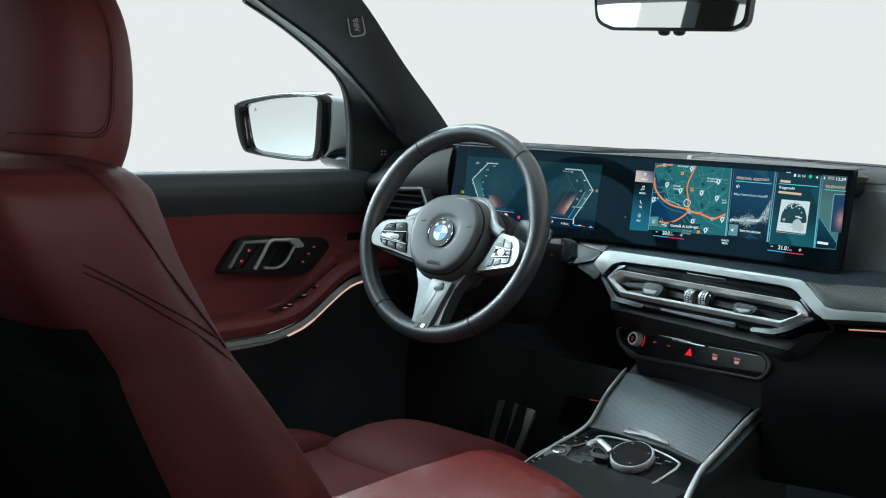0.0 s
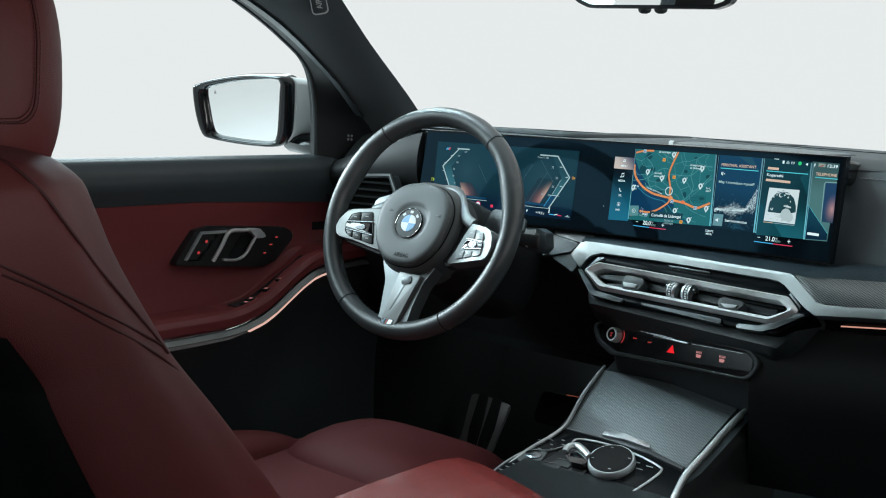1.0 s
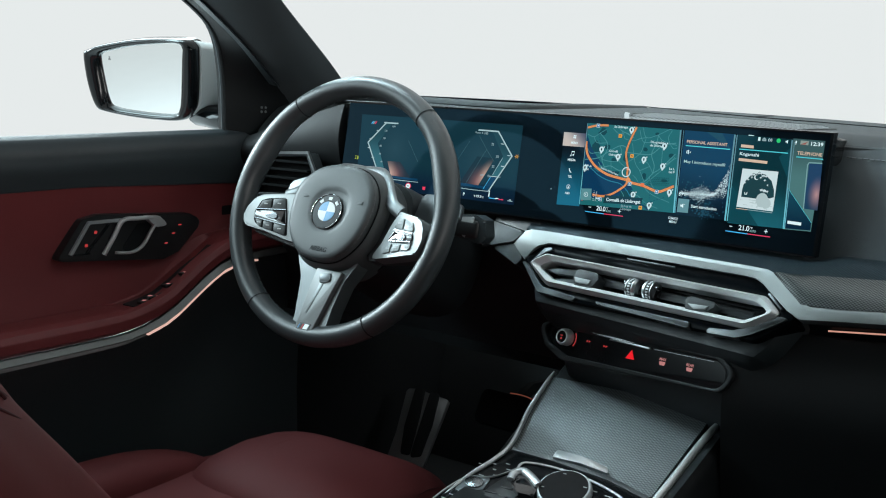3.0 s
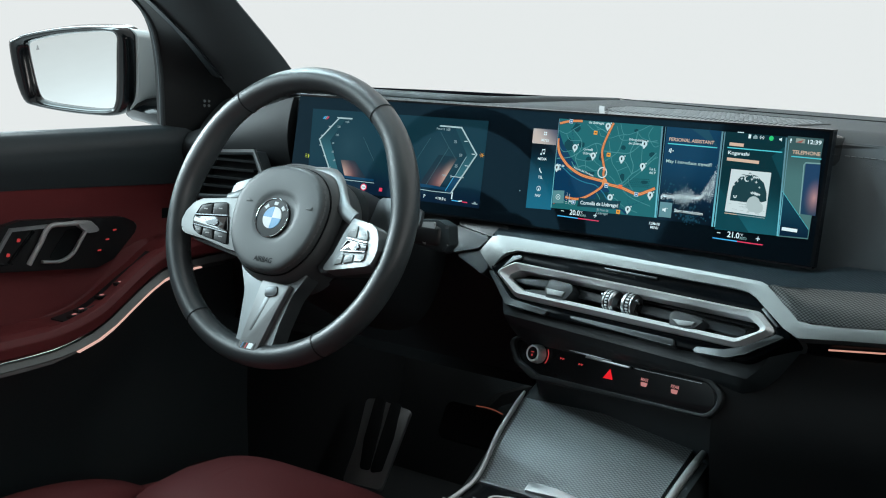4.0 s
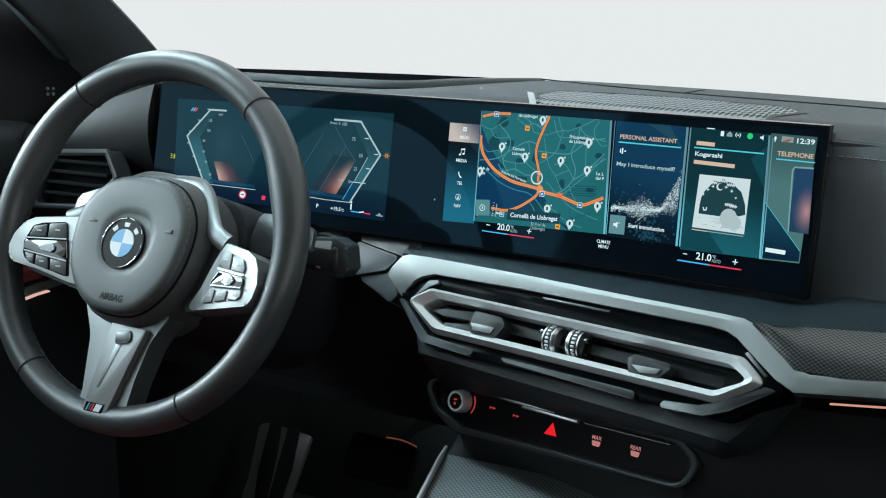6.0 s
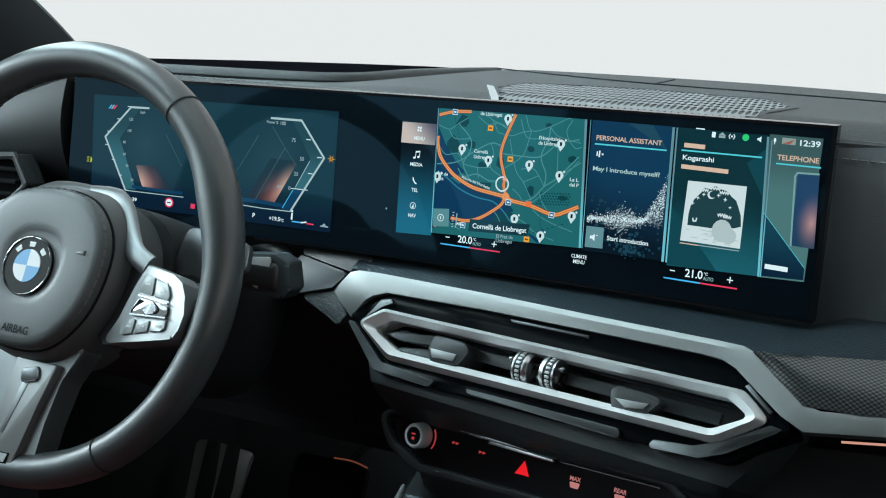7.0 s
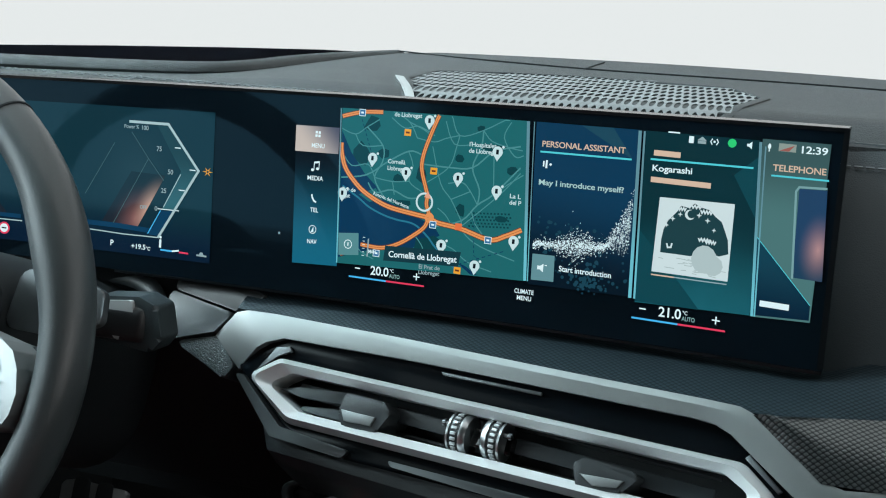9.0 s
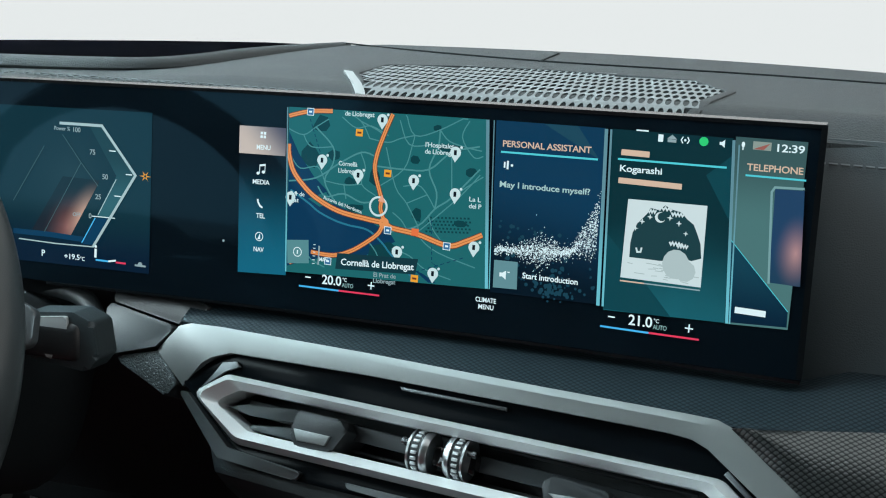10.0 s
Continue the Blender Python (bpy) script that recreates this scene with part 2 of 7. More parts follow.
def loft(rows, closed=True, caps=True):
    """A skin over rows of as many points."""
    bm = bmesh.new()
    vs = [[bm.verts.new(p) for p in row] for row in rows]
    n = len(rows[0])
    for a, b in zip(vs, vs[1:]):
        for i in range(n if closed else n - 1):
            j = (i + 1) % n
            bm.faces.new((a[i], a[j], b[j], b[i]))
    if caps and closed:
        bm.faces.new(list(reversed(vs[0])))
        bm.faces.new(vs[-1])
    return bm


def smooth_line(pts, per=6, closed=False):
    """A curve through points (Catmull-Rom)."""
    pts = [Vector(p) for p in pts]
    n = len(pts)
    out = []
    for i in range(n if closed else n - 1):
        if closed:
            p0, p1, p2, p3 = pts[i - 1], pts[i], pts[(i + 1) % n], pts[(i + 2) % n]
        else:
            p0, p1, p2, p3 = pts[max(i - 1, 0)], pts[i], pts[i + 1], pts[min(i + 2, n - 1)]
        for k in range(per):
            t = k / per
            out.append(0.5 * ((2 * p1) + (p2 - p0) * t + (2 * p0 - 5 * p1 + 4 * p2 - p3) * t * t + (3 * p1 - p0 - 3 * p2 + p3) * t ** 3))
    if not closed:
        out.append(pts[-1])
    return out


def rounded(pts, radius, seg=4):
    """A polygon with its corners rounded; radius one number or one a corner."""
    out = []
    n = len(pts)
    for i, p in enumerate(pts):
        r = radius[i] if isinstance(radius, (list, tuple)) else radius
        p = Vector(p)
        a, b = Vector(pts[i - 1]) - p, Vector(pts[(i + 1) % n]) - p
        ang = a.angle(b)
        cut = min(r / math.tan(ang / 2), 0.48 * a.length, 0.48 * b.length)
        s, e = p + a.normalized() * cut, p + b.normalized() * cut
        for k in range(seg + 1):
            t = k / seg
            q = s * (1 - t) ** 2 + p * 2 * t * (1 - t) + e * t * t
            out.append((q.x, q.y))
    return out


def circle(r, n=24, at=(0, 0), ry=None):
    return [(at[0] + r * math.cos(2 * math.pi * i / n), at[1] + (ry or r) * math.sin(2 * math.pi * i / n)) for i in range(n)]


def sweep(path, section, up=(0, 0, 1), closed=False, scale=None, caps=True):
    """A section (x across, y along up) carried along a path."""
    path = [Vector(p) for p in path]
    n = len(path)
    rows = []
    for i, p in enumerate(path):
        q, o = (path[(i + 1) % n], path[i - 1]) if closed else (path[min(i + 1, n - 1)], path[max(i - 1, 0)])
        t = (q - o).normalized()
        w = Vector(up(i) if callable(up) else up)
        s = t.cross(w).normalized()
        w = s.cross(t)
        k = scale[i] if scale else 1
        rows.append([p + s * x * k + w * y * k for x, y in section])
    if closed:
        rows.append(rows[0])
    bm = loft(rows, True, caps and not closed)
    if closed:
        bmesh.ops.remove_doubles(bm, verts=bm.verts, dist=1e-6)
    return bm


def sheet(f, nu, nv, thick, away):
    """A surface f(i / nu, j / nv) with its back at thick along away."""
    away = Vector(away) * thick
    bm = bmesh.new()
    g = [[bm.verts.new(f(i / nu, j / nv)) for j in range(nv + 1)] for i in range(nu + 1)]
    h = [[bm.verts.new(Vector(f(i / nu, j / nv)) + away) for j in range(nv + 1)] for i in range(nu + 1)]
    for i in range(nu):
        for j in range(nv):
            bm.faces.new((g[i][j], g[i + 1][j], g[i + 1][j + 1], g[i][j + 1]))
            bm.faces.new((h[i][j + 1], h[i + 1][j + 1], h[i + 1][j], h[i][j]))
    for i in range(nu):
        bm.faces.new((g[i][0], h[i][0], h[i + 1][0], g[i + 1][0]))
        bm.faces.new((g[i + 1][nv], h[i + 1][nv], h[i][nv], g[i][nv]))
    for j in range(nv):
        bm.faces.new((g[0][j + 1], h[0][j + 1], h[0][j], g[0][j]))
        bm.faces.new((g[nu][j], h[nu][j], h[nu][j + 1], g[nu][j + 1]))
    return bm


def shaped(bm, f):
    for v in bm.verts:
        v.co = f(v.co)
    return bm


def letters(text, size, align="LEFT", wide=1.0):
    """A text as a flat bmesh in x and y, its capitals about size high."""
    cu = bpy.data.curves.new("text", "FONT")
    cu.body, cu.size, cu.align_x, cu.resolution_u = text, size / 0.7, align, 3
    cu.space_character = 0.97
    cu.offset = size * 0.022
    ob = bpy.data.objects.new("text", cu)
    scene.collection.objects.link(ob)
    deps = bpy.context.evaluated_depsgraph_get()
    me = bpy.data.meshes.new_from_object(ob.evaluated_get(deps))
    bm = bmesh.new()
    bm.from_mesh(me)
    bpy.data.objects.remove(ob)
    bpy.data.curves.remove(cu)
    bpy.data.meshes.remove(me)
    for v in bm.verts:
        v.co.x *= wide
    return bm


# ---- the shell of the car and the studio ----
def sheet_between(lower, upper, thick, away, per=6, bulge=0.0):
    """A skin from one line to another, with a back."""
    a, b = smooth_line(lower, per), smooth_line(upper, per)
    n = len(a) - 1
    out = Vector(away).normalized()

    def f(s, t):
        i = round(s * n)
        return a[i].lerp(b[i], t) - out * bulge * 4 * t * (1 - t)

    return sheet(f, n, 8, thick, away)


floor_bm = box((14, 14, 0.05), (0, 0, -0.025))
tagged(part("ground", floor_bm, WHITE), "white seamless studio floor", "floor", kind="structure")
tagged(part("floor", box((1.72, 3.2, 0.02), (0.08, -0.9, 0.22), bevel=0.004), DARK), "black carpeted car floor", "floor", kind="structure")
tagged(part("firewall", sheet(lambda s, t: Vector((-0.78 + 1.68 * s, 0.62 + 0.2 * t * t, 0.23 + 0.62 * t)), 4, 6, 0.03, (0, 1, 0)), DARK),
       "black carpeted bulkhead behind the pedals", "bulkhead", kind="structure")
def roof(x, y):
    return 1.375 - 0.06 * (min(x, 0.62) / 0.62) ** 2 - 0.1 * max(0, x - 0.62) - 0.05 * ((y + 1.3) / 0.9) ** 2


bm = bmesh.new()
for x0, x1, y0, y1 in ((-0.62, 0.90, -2.3, -0.36),):
    g = [[bm.verts.new((x0 + (x1 - x0) * i / 6, y0 + (y1 - y0) * j / 6, roof(x0 + (x1 - x0) * i / 6, y0 + (y1 - y0) * j / 6) + h)) for j in range(7)] for h in (0, 0.03) for i in range(7)]
    for i in range(6):
        for j in range(6):
            for k in (0, 7):
                bm.faces.new((g[i + k][j], g[i + k + 1][j], g[i + k + 1][j + 1], g[i + k][j + 1]))
    for i in range(6):
        bm.faces.new((g[i][0], g[i + 1][0], g[i + 8][0], g[i + 7][0]))
        bm.faces.new((g[i][6], g[i + 1][6], g[i + 8][6], g[i + 7][6]))
        bm.faces.new((g[0][i], g[0][i + 1], g[7][i + 1], g[7][i]))
        bm.faces.new((g[6][i], g[6][i + 1], g[13][i + 1], g[13][i]))
tagged(part("ceiling", bm, SOFT), "black cloth headliner", "headliner", kind="structure")
# plain walls out of view, added to close the cabin and hold back light
tagged(part("wall_rear", box((1.7, 0.05, 1.1), (0, -2.35, 0.75), bevel=0.01), DARK), "unseen plain dark wall closing the cabin's rear", "wall", kind="structure")
bm = box((0.05, 2.75, 0.70), (0.92, -0.98, 0.58), bevel=0.01)
tagged(part("wall_right", bm, DARK), "unseen plain dark wall closing the passenger side up to the sill", "wall", kind="structure")
tagged(part("wall_left", box((0.05, 1.22, 0.72), (-0.79, -1.76, 0.59), bevel=0.01), DARK), "unseen plain dark wall closing the rear driver's side", "wall", kind="structure")
screen_pane = part("window_1", sheet(lambda s, t: Vector(((-0.70 + 1.40 * s) * (1 - 0.18 * t), 0.53 - 0.17 * (2 * s - 1) ** 2 - 0.93 * t + 0.07 * t * (2 * s - 1) ** 2, 1.012 + 0.29 * t + (0.05 + 0.095 * (1 - (2 * s - 1) ** 2)) * math.sin(math.pi * t))), 16, 14, 0.004, (0, 0.33, 0.94)), WINDOW)
screen_pane.visible_shadow = False
tagged(screen_pane, "clear raked windscreen glass", "windscreen", kind="structure")

# pillar between windscreen and door window
PIN = [(-0.735, 0.30, 0.97), (-0.676, 0.15, 1.051), (-0.612, -0.05, 1.15), (-0.539, -0.25, 1.247), (-0.49, -0.42, 1.305)]
POUT = [(-0.745, 0.14, 0.97), (-0.722, 0.05, 1.029), (-0.705, -0.05, 1.096), (-0.685, -0.2, 1.178), (-0.659, -0.393, 1.25)]
pillar = thing("pillar_trim", "black soft-touch windscreen pillar trim with an airbag tag", "pillar trim", kind="structure")
part("cover", sheet_between(PIN, POUT, 0.02, (-0.75, 0.5, 0.35), bulge=0.012), CLOTH, pillar)
WEDGE = [(-0.775, -0.0141, 0.9524), (-0.7728, -0.024, 1.05), (-0.7693, -0.0516, 1.1153), (-0.7642, -0.1272, 1.1649), (-0.7468, -0.2283, 1.2068), (-0.7232, -0.3366, 1.2394)]
POUT2 = [(x + 0.004, y + 0.024, z) for x, y, z in POUT] + [(-0.590, -0.497, 1.296)]

# ---- dashboard ----
dash = thing("dashboard", "black grained leather dashboard with grey stitching under the windscreen", "dashboard")


def dash_top(s, t):
    x = -0.74 + 1.24 * s
    bow = 0.36 * (x / 0.74) ** 2 if x < 0 else 0.45 * (x / 0.74) ** 2
    y = 0.495 - bow + t * (-0.475 + bow)
    edge = max(0.0, t - 0.9) / 0.1
    crown = 0.0015 + 0.0055 * min(1, max(0, (x + 0.30) / 0.1))
    z = 1.018 + crown * min(1, 3.5 * math.sin(math.pi * t)) - 0.006 * edge ** 2
    z -= 0.33 * max(0.0, -0.548 - x) * t ** 2
    return Vector((x, y, z - 0.010 * (x / 0.74) ** 4))


part("top_pad", sheet(dash_top, 80, 40, 0.03, (0, 0, -1)), DASH, dash, "grained black leather top pad")


def dash_face(s, t):
    """The upright face behind the display and over the passenger side."""
    x = -0.74 + 1.24 * s
    lean = min(1, max(0, (x - 0.10) / 0.09))
    y = 0.03 + 0.01 * t - max(0, x - 0.2) * 0.1 + lean * (-0.005 - 0.09 * t - 0.012 * math.sin(math.pi * t))
    return Vector((x, y, 1.014 - 0.33 * max(0.0, -0.548 - x) * (1 - t) - 0.15 * t))


part("front_pad", sheet(dash_face, 40, 8, 0.05, (0, 1, 0)), SOFT, dash)
VOID = material("well_black", (0.003, 0.003, 0.004), 0.95, spec=0.0, vary=0.3)
PIT = material("black_cloth", (0.014, 0.016, 0.017), 0.9, spec=0.1, grain=0.5, scale=900)
# well of the head-up display, with a rolled lip round it
LIP = [(-0.59, 0.066), (-0.5, 0.072), (-0.4, 0.090), (-0.335, 0.106), (-0.296, 0.128), (-0.282, 0.17), (-0.277, 0.24), (-0.268, 0.33), (-0.245, 0.425)]
lip = smooth_line([(x, y, 1.021 - 0.003 * max(0, y - 0.25) / 0.17) for x, y in LIP], 6)
part("rolled_lip", sweep(lip, [(0.011 * math.cos(2 * math.pi * k / 12), 0.0075 * math.sin(2 * math.pi * k / 12)) for k in range(12)]), DASH, dash, "rolled leather lip")
well = [(p.x, p.y) for p in lip] + [(-0.33, 0.418), (-0.42, 0.372), (-0.52, 0.305), (-0.60, 0.235), (-0.69, 0.15)]
part("display_well", slab(well, 1.012, 1.0215), VOID, dash, "matt black head-up display well")


def beads(path, length, gap, r, up=(0, 0, 1)):
    """A row of stitches along a path."""
    bm = bmesh.new()
    path = [Vector(p) for p in path]
    for a, b in zip(path, path[1:]):
        n = max(1, int((b - a).length / (length + gap)))
        for i in range(n):
            p, q = a.lerp(b, i / n), a.lerp(b, (i + 0.72) / n)
            t = (q - p).normalized()
            sd = t.cross(Vector(up)).normalized() * r
            w = Vector(up).normalized() * r
            ends = [[bm.verts.new(c + o) for o in (sd, w, -sd, -w)] for c in (p, p.lerp(q, 0.25) + w * 0.5, p.lerp(q, 0.75) + w * 0.5, q)]
            for e, f in zip(ends, ends[1:]):
                for k in range(4):
                    bm.faces.new((e[k], e[(k + 1) % 4], f[(k + 1) % 4], f[k]))
            bm.faces.new(ends[0])
            bm.faces.new(ends[-1])
    return bm


for off in (0.0, 0.008):
    line = [(x, 0.037 + off - 0.02 * max(0, x + 0.3), 1.0205) for x in [-0.55 + 0.02 * i for i in range(23)]]
    part("stitching", beads(line, 0.004, 0.0015, 0.00055), THREAD, dash, "grey twin stitching")
part("stitching", beads([(0.20 + 0.02 * i, 0.012 - 0.002 * i, 1.001) for i in range(12)], 0.004, 0.0015, 0.0008, (0, -1, 0.2)), THREAD, dash)
far_seam = smooth_line([(-0.24, 0.418, 1.0246), (-0.15, 0.362, 1.0256), (-0.02, 0.318, 1.0256), (0.1, 0.305, 1.0256), (0.2, 0.292, 1.0255), (0.32, 0.262, 1.0253), (0.45, 0.225, 1.024)], 6)
part("seam", sweep(far_seam, [(0.0012 * math.cos(2 * math.pi * k / 8), 0.0008 * math.sin(2 * math.pi * k / 8)) for k in range(8)]), PIT, dash)
# bead added for the thin reflection along the pad's front edge
part("edge_glint", sweep(smooth_line([(x, 0.019 - 0.118 * (x + 0.3) * 0.12, 1.0165) for x in (-0.56, -0.45, -0.35, -0.25, -0.15)], 6), [(0.0011 * math.cos(2 * math.pi * k / 8), 0.0011 * math.sin(2 * math.pi * k / 8)) for k in range(8)]), SATIN, dash, "thin satin bead in place of the glint on the pad's edge")
part("seam", box((0.0016, 0.10, 0.003), (-0.022, 0.365, 1.0245)), DARK, dash)

# left end of the dashboard, below the display, and the dark underside
part("left_pad", sheet(lambda s, t: Vector((-0.75 + 0.205 * s, 0.012 - 0.016 * math.sin(math.pi * t) + 0.02 * t * t, 1.012 - 0.33 * max(0.0, -0.548 - (-0.75 + 0.205 * s)) * (1 - t) - 0.13 * t)), 12, 12, 0.05, (0, 1, 0)), FRAMEBLACK, dash)
part("knee_panel", sheet(lambda s, t: Vector((-0.75 + 0.6 * s, -0.005 + 0.10 * t, 0.886 - 0.22 * t)), 10, 8, 0.04, (0, 1, 0)), VANE, dash)
part("glove_box", sheet(lambda s, t: Vector((0.13 + 0.39 * s, -0.098 + 0.03 * s - 0.045 * math.sin(min(1, 2.2 * t) * math.pi / 2) + 0.05 * t, 0.808 + 0.02 * s - 0.22 * t)), 10, 10, 0.04, (0, 1, 0)), FRAMEBLACK, dash)
part("underside", box((1.5, 0.35, 0.02), (0, 0.27, 0.66)), PIT, dash)
part("kick_panel", sheet(lambda s, t: Vector((-0.77, -0.02 + 0.8 * s, 0.23 + 0.72 * t)), 3, 3, 0.02, (-1, 0, 0)), PIT, dash)

# speaker grille: a perforated plate in a bevelled frame
GO = rounded([(-0.135, 0.125), (-0.1385, 0.205), (-0.077, 0.226), (-0.005, 0.238), (0.122, 0.216), (0.150, 0.146), (0.1355, 0.072), (0.128, 0.034), (-0.093, 0.034), (-0.111, 0.072)], 0.010)
cx, cy = 0.0, 0.125
GI = [(cx + (x - cx) * (0.90 if x < -0.1 else 0.95), cy + (y - cy) * 0.95) for x, y in GO]
grille = thing("speaker_grille", "grey perforated speaker grille set into the dashboard top", "speaker grille")


def to_pad(p):
    """Follows the rolled front edge of the dashboard's top."""
    return p - Vector((0, 0, float(np.interp(p.y, [0.02, 0.032, 0.044, 0.056, 0.07], [0.012, 0.0078, 0.0042, 0.0016, 0]))))


part("frame", shaped(band(GO, GI, 1.018, 1.0262, None, 0.0012), to_pad), DASH, grille)
flank = [[Vector((x + dx, y + 0.002, 1.0272 - dz)) for dx, dz in ((0, 0), (0.007, 0.0008), (0.007, 0.006), (0, 0.006))] for x, y in ((-0.1350, 0.126), (-0.1105, 0.072), (-0.1045, 0.060), (-0.0985, 0.048), (-0.0935, 0.037))]
part("frame_flank", shaped(loft(flank), to_pad), PRINT, grille, "pale frame flank")
part("front_backing", sheet(lambda s, t: to_pad(Vector((-0.088 - 0.018 * t + (0.211 + 0.025 * t) * s, 0.037 + 0.034 * t, 1.0251))), 8, 8, 0.004, (0, 0, -1)), PIT, grille)
part("backing", slab([p for p in GI if p[1] > 0.066], 1.010, 1.0250), PIT, grille)


def inside(p, poly):
    hit = False
    for (x1, y1), (x2, y2) in zip(poly, poly[1:] + poly[:1]):
        if (y1 > p[1]) != (y2 > p[1]) and p[0] < (x2 - x1) * (p[1] - y1) / (y2 - y1) + x1:
            hit = not hit
    return hit


GREY = material("grille_grey", (0.17, 0.19, 0.195), 0.4, grain=0.2, scale=900)
bm = bmesh.new()
PX, PY = 0.0056, 0.0260
for i in range(-30, 31):
    for j in range(0, 9):
        c = Vector((i * PX + (j % 2) * PX / 2, 0.040 + j * PY, 0))
        if not inside((c.x, c.y), GI):
            continue
        lo, hi = [], []
        for k in range(12):
            a = 2 * math.pi * (k + 0.5) / 12
            ca, sa = math.cos(a), math.sin(a)
            q = 1 / max(abs(ca), abs(sa))
            lo.append(bm.verts.new((c.x + PX * 0.5 * ca * q, c.y + PY * 0.5 * sa * q, 1.0257)))
            hi.append(bm.verts.new((c.x + PX * 0.37 * ca, c.y + PY * 0.40 * sa, 1.0257)))
        deep = [bm.verts.new(v.co - Vector((0, 0, 0.0004))) for v in hi]
        for k in range(12):
            m = (k + 1) % 12
            bm.faces.new((lo[k], lo[m], hi[m], hi[k]))
            bm.faces.new((hi[k], hi[m], deep[m], deep[k]))
tagged(part("mesh", shaped(bm, to_pad), GREY, grille, smooth=0), kind="stuff")


# ---- curved display ----
def glass(x, z, off=0.0):
    """The face of the curved display at a place across and up."""
    return Vector((x, -0.027 - 0.118 * x - 0.120 * x * x + 0.159 * (z - 0.963) - off, z + 0.15 * off))


display = thing("curved_display", "wide curved black glass display on top of the dashboard, lit", "display")
TOP, BOT = lambda x: 1.0255 + 0.0185 * x, lambda x: 0.8905 + 0.022 * x if x > -0.3 else 0.8839


def screen_skin(s, t):
    x = -0.5315 + 0.7315 * s
    return glass(x, BOT(x) + (TOP(x) - BOT(x)) * t)


pane = part("glass_panel", sheet(screen_skin, 60, 10, 0.010, (0.1, 0.98, -0.15)), SCREEN, display, "black glass pane")
edge = [glass(-0.5315 + 0.7315 * i / 40, TOP(-0.5315 + 0.7315 * i / 40)) + Vector((0, 0.005, 0.0)) for i in range(41)]
part("top_edge", sweep(edge, [(-0.006, -0.001), (0.006, -0.001), (0.006, 0.0012), (-0.006, 0.0012)]), INKY, display, "matt black edge")
part("side_edge", sweep([glass(0.1985, 0.895) + Vector((0, 0.006, 0)), glass(0.1985, 1.0290) + Vector((0, 0.006, 0))], [(-0.0016, -0.007), (0.0016, -0.007), (0.0016, 0.008), (-0.0016, 0.008)], up=(0, -1, 0)), INKY, display)
part("lower_edge", sweep([glass(-0.3 + 0.5 * i / 20, BOT(-0.3 + 0.5 * i / 20) - 0.0006) + Vector((0, 0.004, 0)) for i in range(21)], [(-0.005, -0.0012), (0.005, -0.0012), (0.005, 0.0004), (-0.005, 0.0004)]), INKY, display)
part("rear_housing", slab(rounded([(-0.020, 0.036), (0.0105, 0.038), (0.0115, 0.012), (0.008, 0.006), (-0.020, 0.002)], [0.002, 0.004, 0.004, 0.004, 0.002]), -0.085, -0.002, lay((0.186, -0.030, 0.988), (0.05, -1, 0.1)), 0.003), INKY, display, "black rear housing")
part("bracket", box((0.6, 0.03, 0.10), (-0.15, 0.028, 0.95)), PLASTIC, display)


def ramp_glow(name, low, high, z0, z1, power=1.0, side=0.0, cloud=0.0):
    """Lit picture colour that runs from low to high over a height, with the display's cool white point."""
    low, high = ((r * 0.88, g * 1.05, b * 1.10) for r, g, b in (low, high))
    m = bpy.data.materials.new(name)
    m.use_nodes = True
    nt = m.node_tree
    b = nt.nodes["Principled BSDF"]
    b.inputs["Base Color"].default_value = (0.004, 0.004, 0.005, 1)
    b.inputs["Roughness"].default_value = 0.06
    b.inputs["Specular IOR Level"].default_value = 0.13
    b.inputs["Specular Tint"].default_value = (0.16, 0.55, 0.85, 1)
    geo = nt.nodes.new("ShaderNodeTexCoord")
    sep = nt.nodes.new("ShaderNodeSeparateXYZ")
    nt.links.new(geo.outputs["Object"], sep.inputs[0])
    mul = nt.nodes.new("ShaderNodeMath")
    mul.operation = "MULTIPLY_ADD"
    mul.inputs[1].default_value = side
    nt.links.new(sep.outputs[0], mul.inputs[0])
    nt.links.new(sep.outputs[2], mul.inputs[2])
    add = mul
    if cloud:
        noi = nt.nodes.new("ShaderNodeTexNoise")
        noi.inputs["Scale"].default_value = 30
        nt.links.new(geo.outputs["Object"], noi.inputs["Vector"])
        add = nt.nodes.new("ShaderNodeMath")
        add.operation = "MULTIPLY_ADD"
        add.inputs[1].default_value = cloud
        nt.links.new(noi.outputs["Fac"], add.inputs[0])
        nt.links.new(mul.outputs[0], add.inputs[2])
    rng = nt.nodes.new("ShaderNodeMapRange")
    rng.interpolation_type = "SMOOTHSTEP"
    rng.inputs["From Min"].default_value, rng.inputs["From Max"].default_value = z0, z1
    nt.links.new(add.outputs[0], rng.inputs["Value"])
    mix = nt.nodes.new("ShaderNodeMix")
    mix.data_type = "RGBA"
    mix.inputs["A"].default_value, mix.inputs["B"].default_value = (*low, 1), (*high, 1)
    nt.links.new(rng.outputs["Result"], mix.inputs["Factor"])
    nt.links.new(mix.outputs["Result"], b.inputs["Emission Color"])
    b.inputs["Emission Strength"].default_value = power
    return m


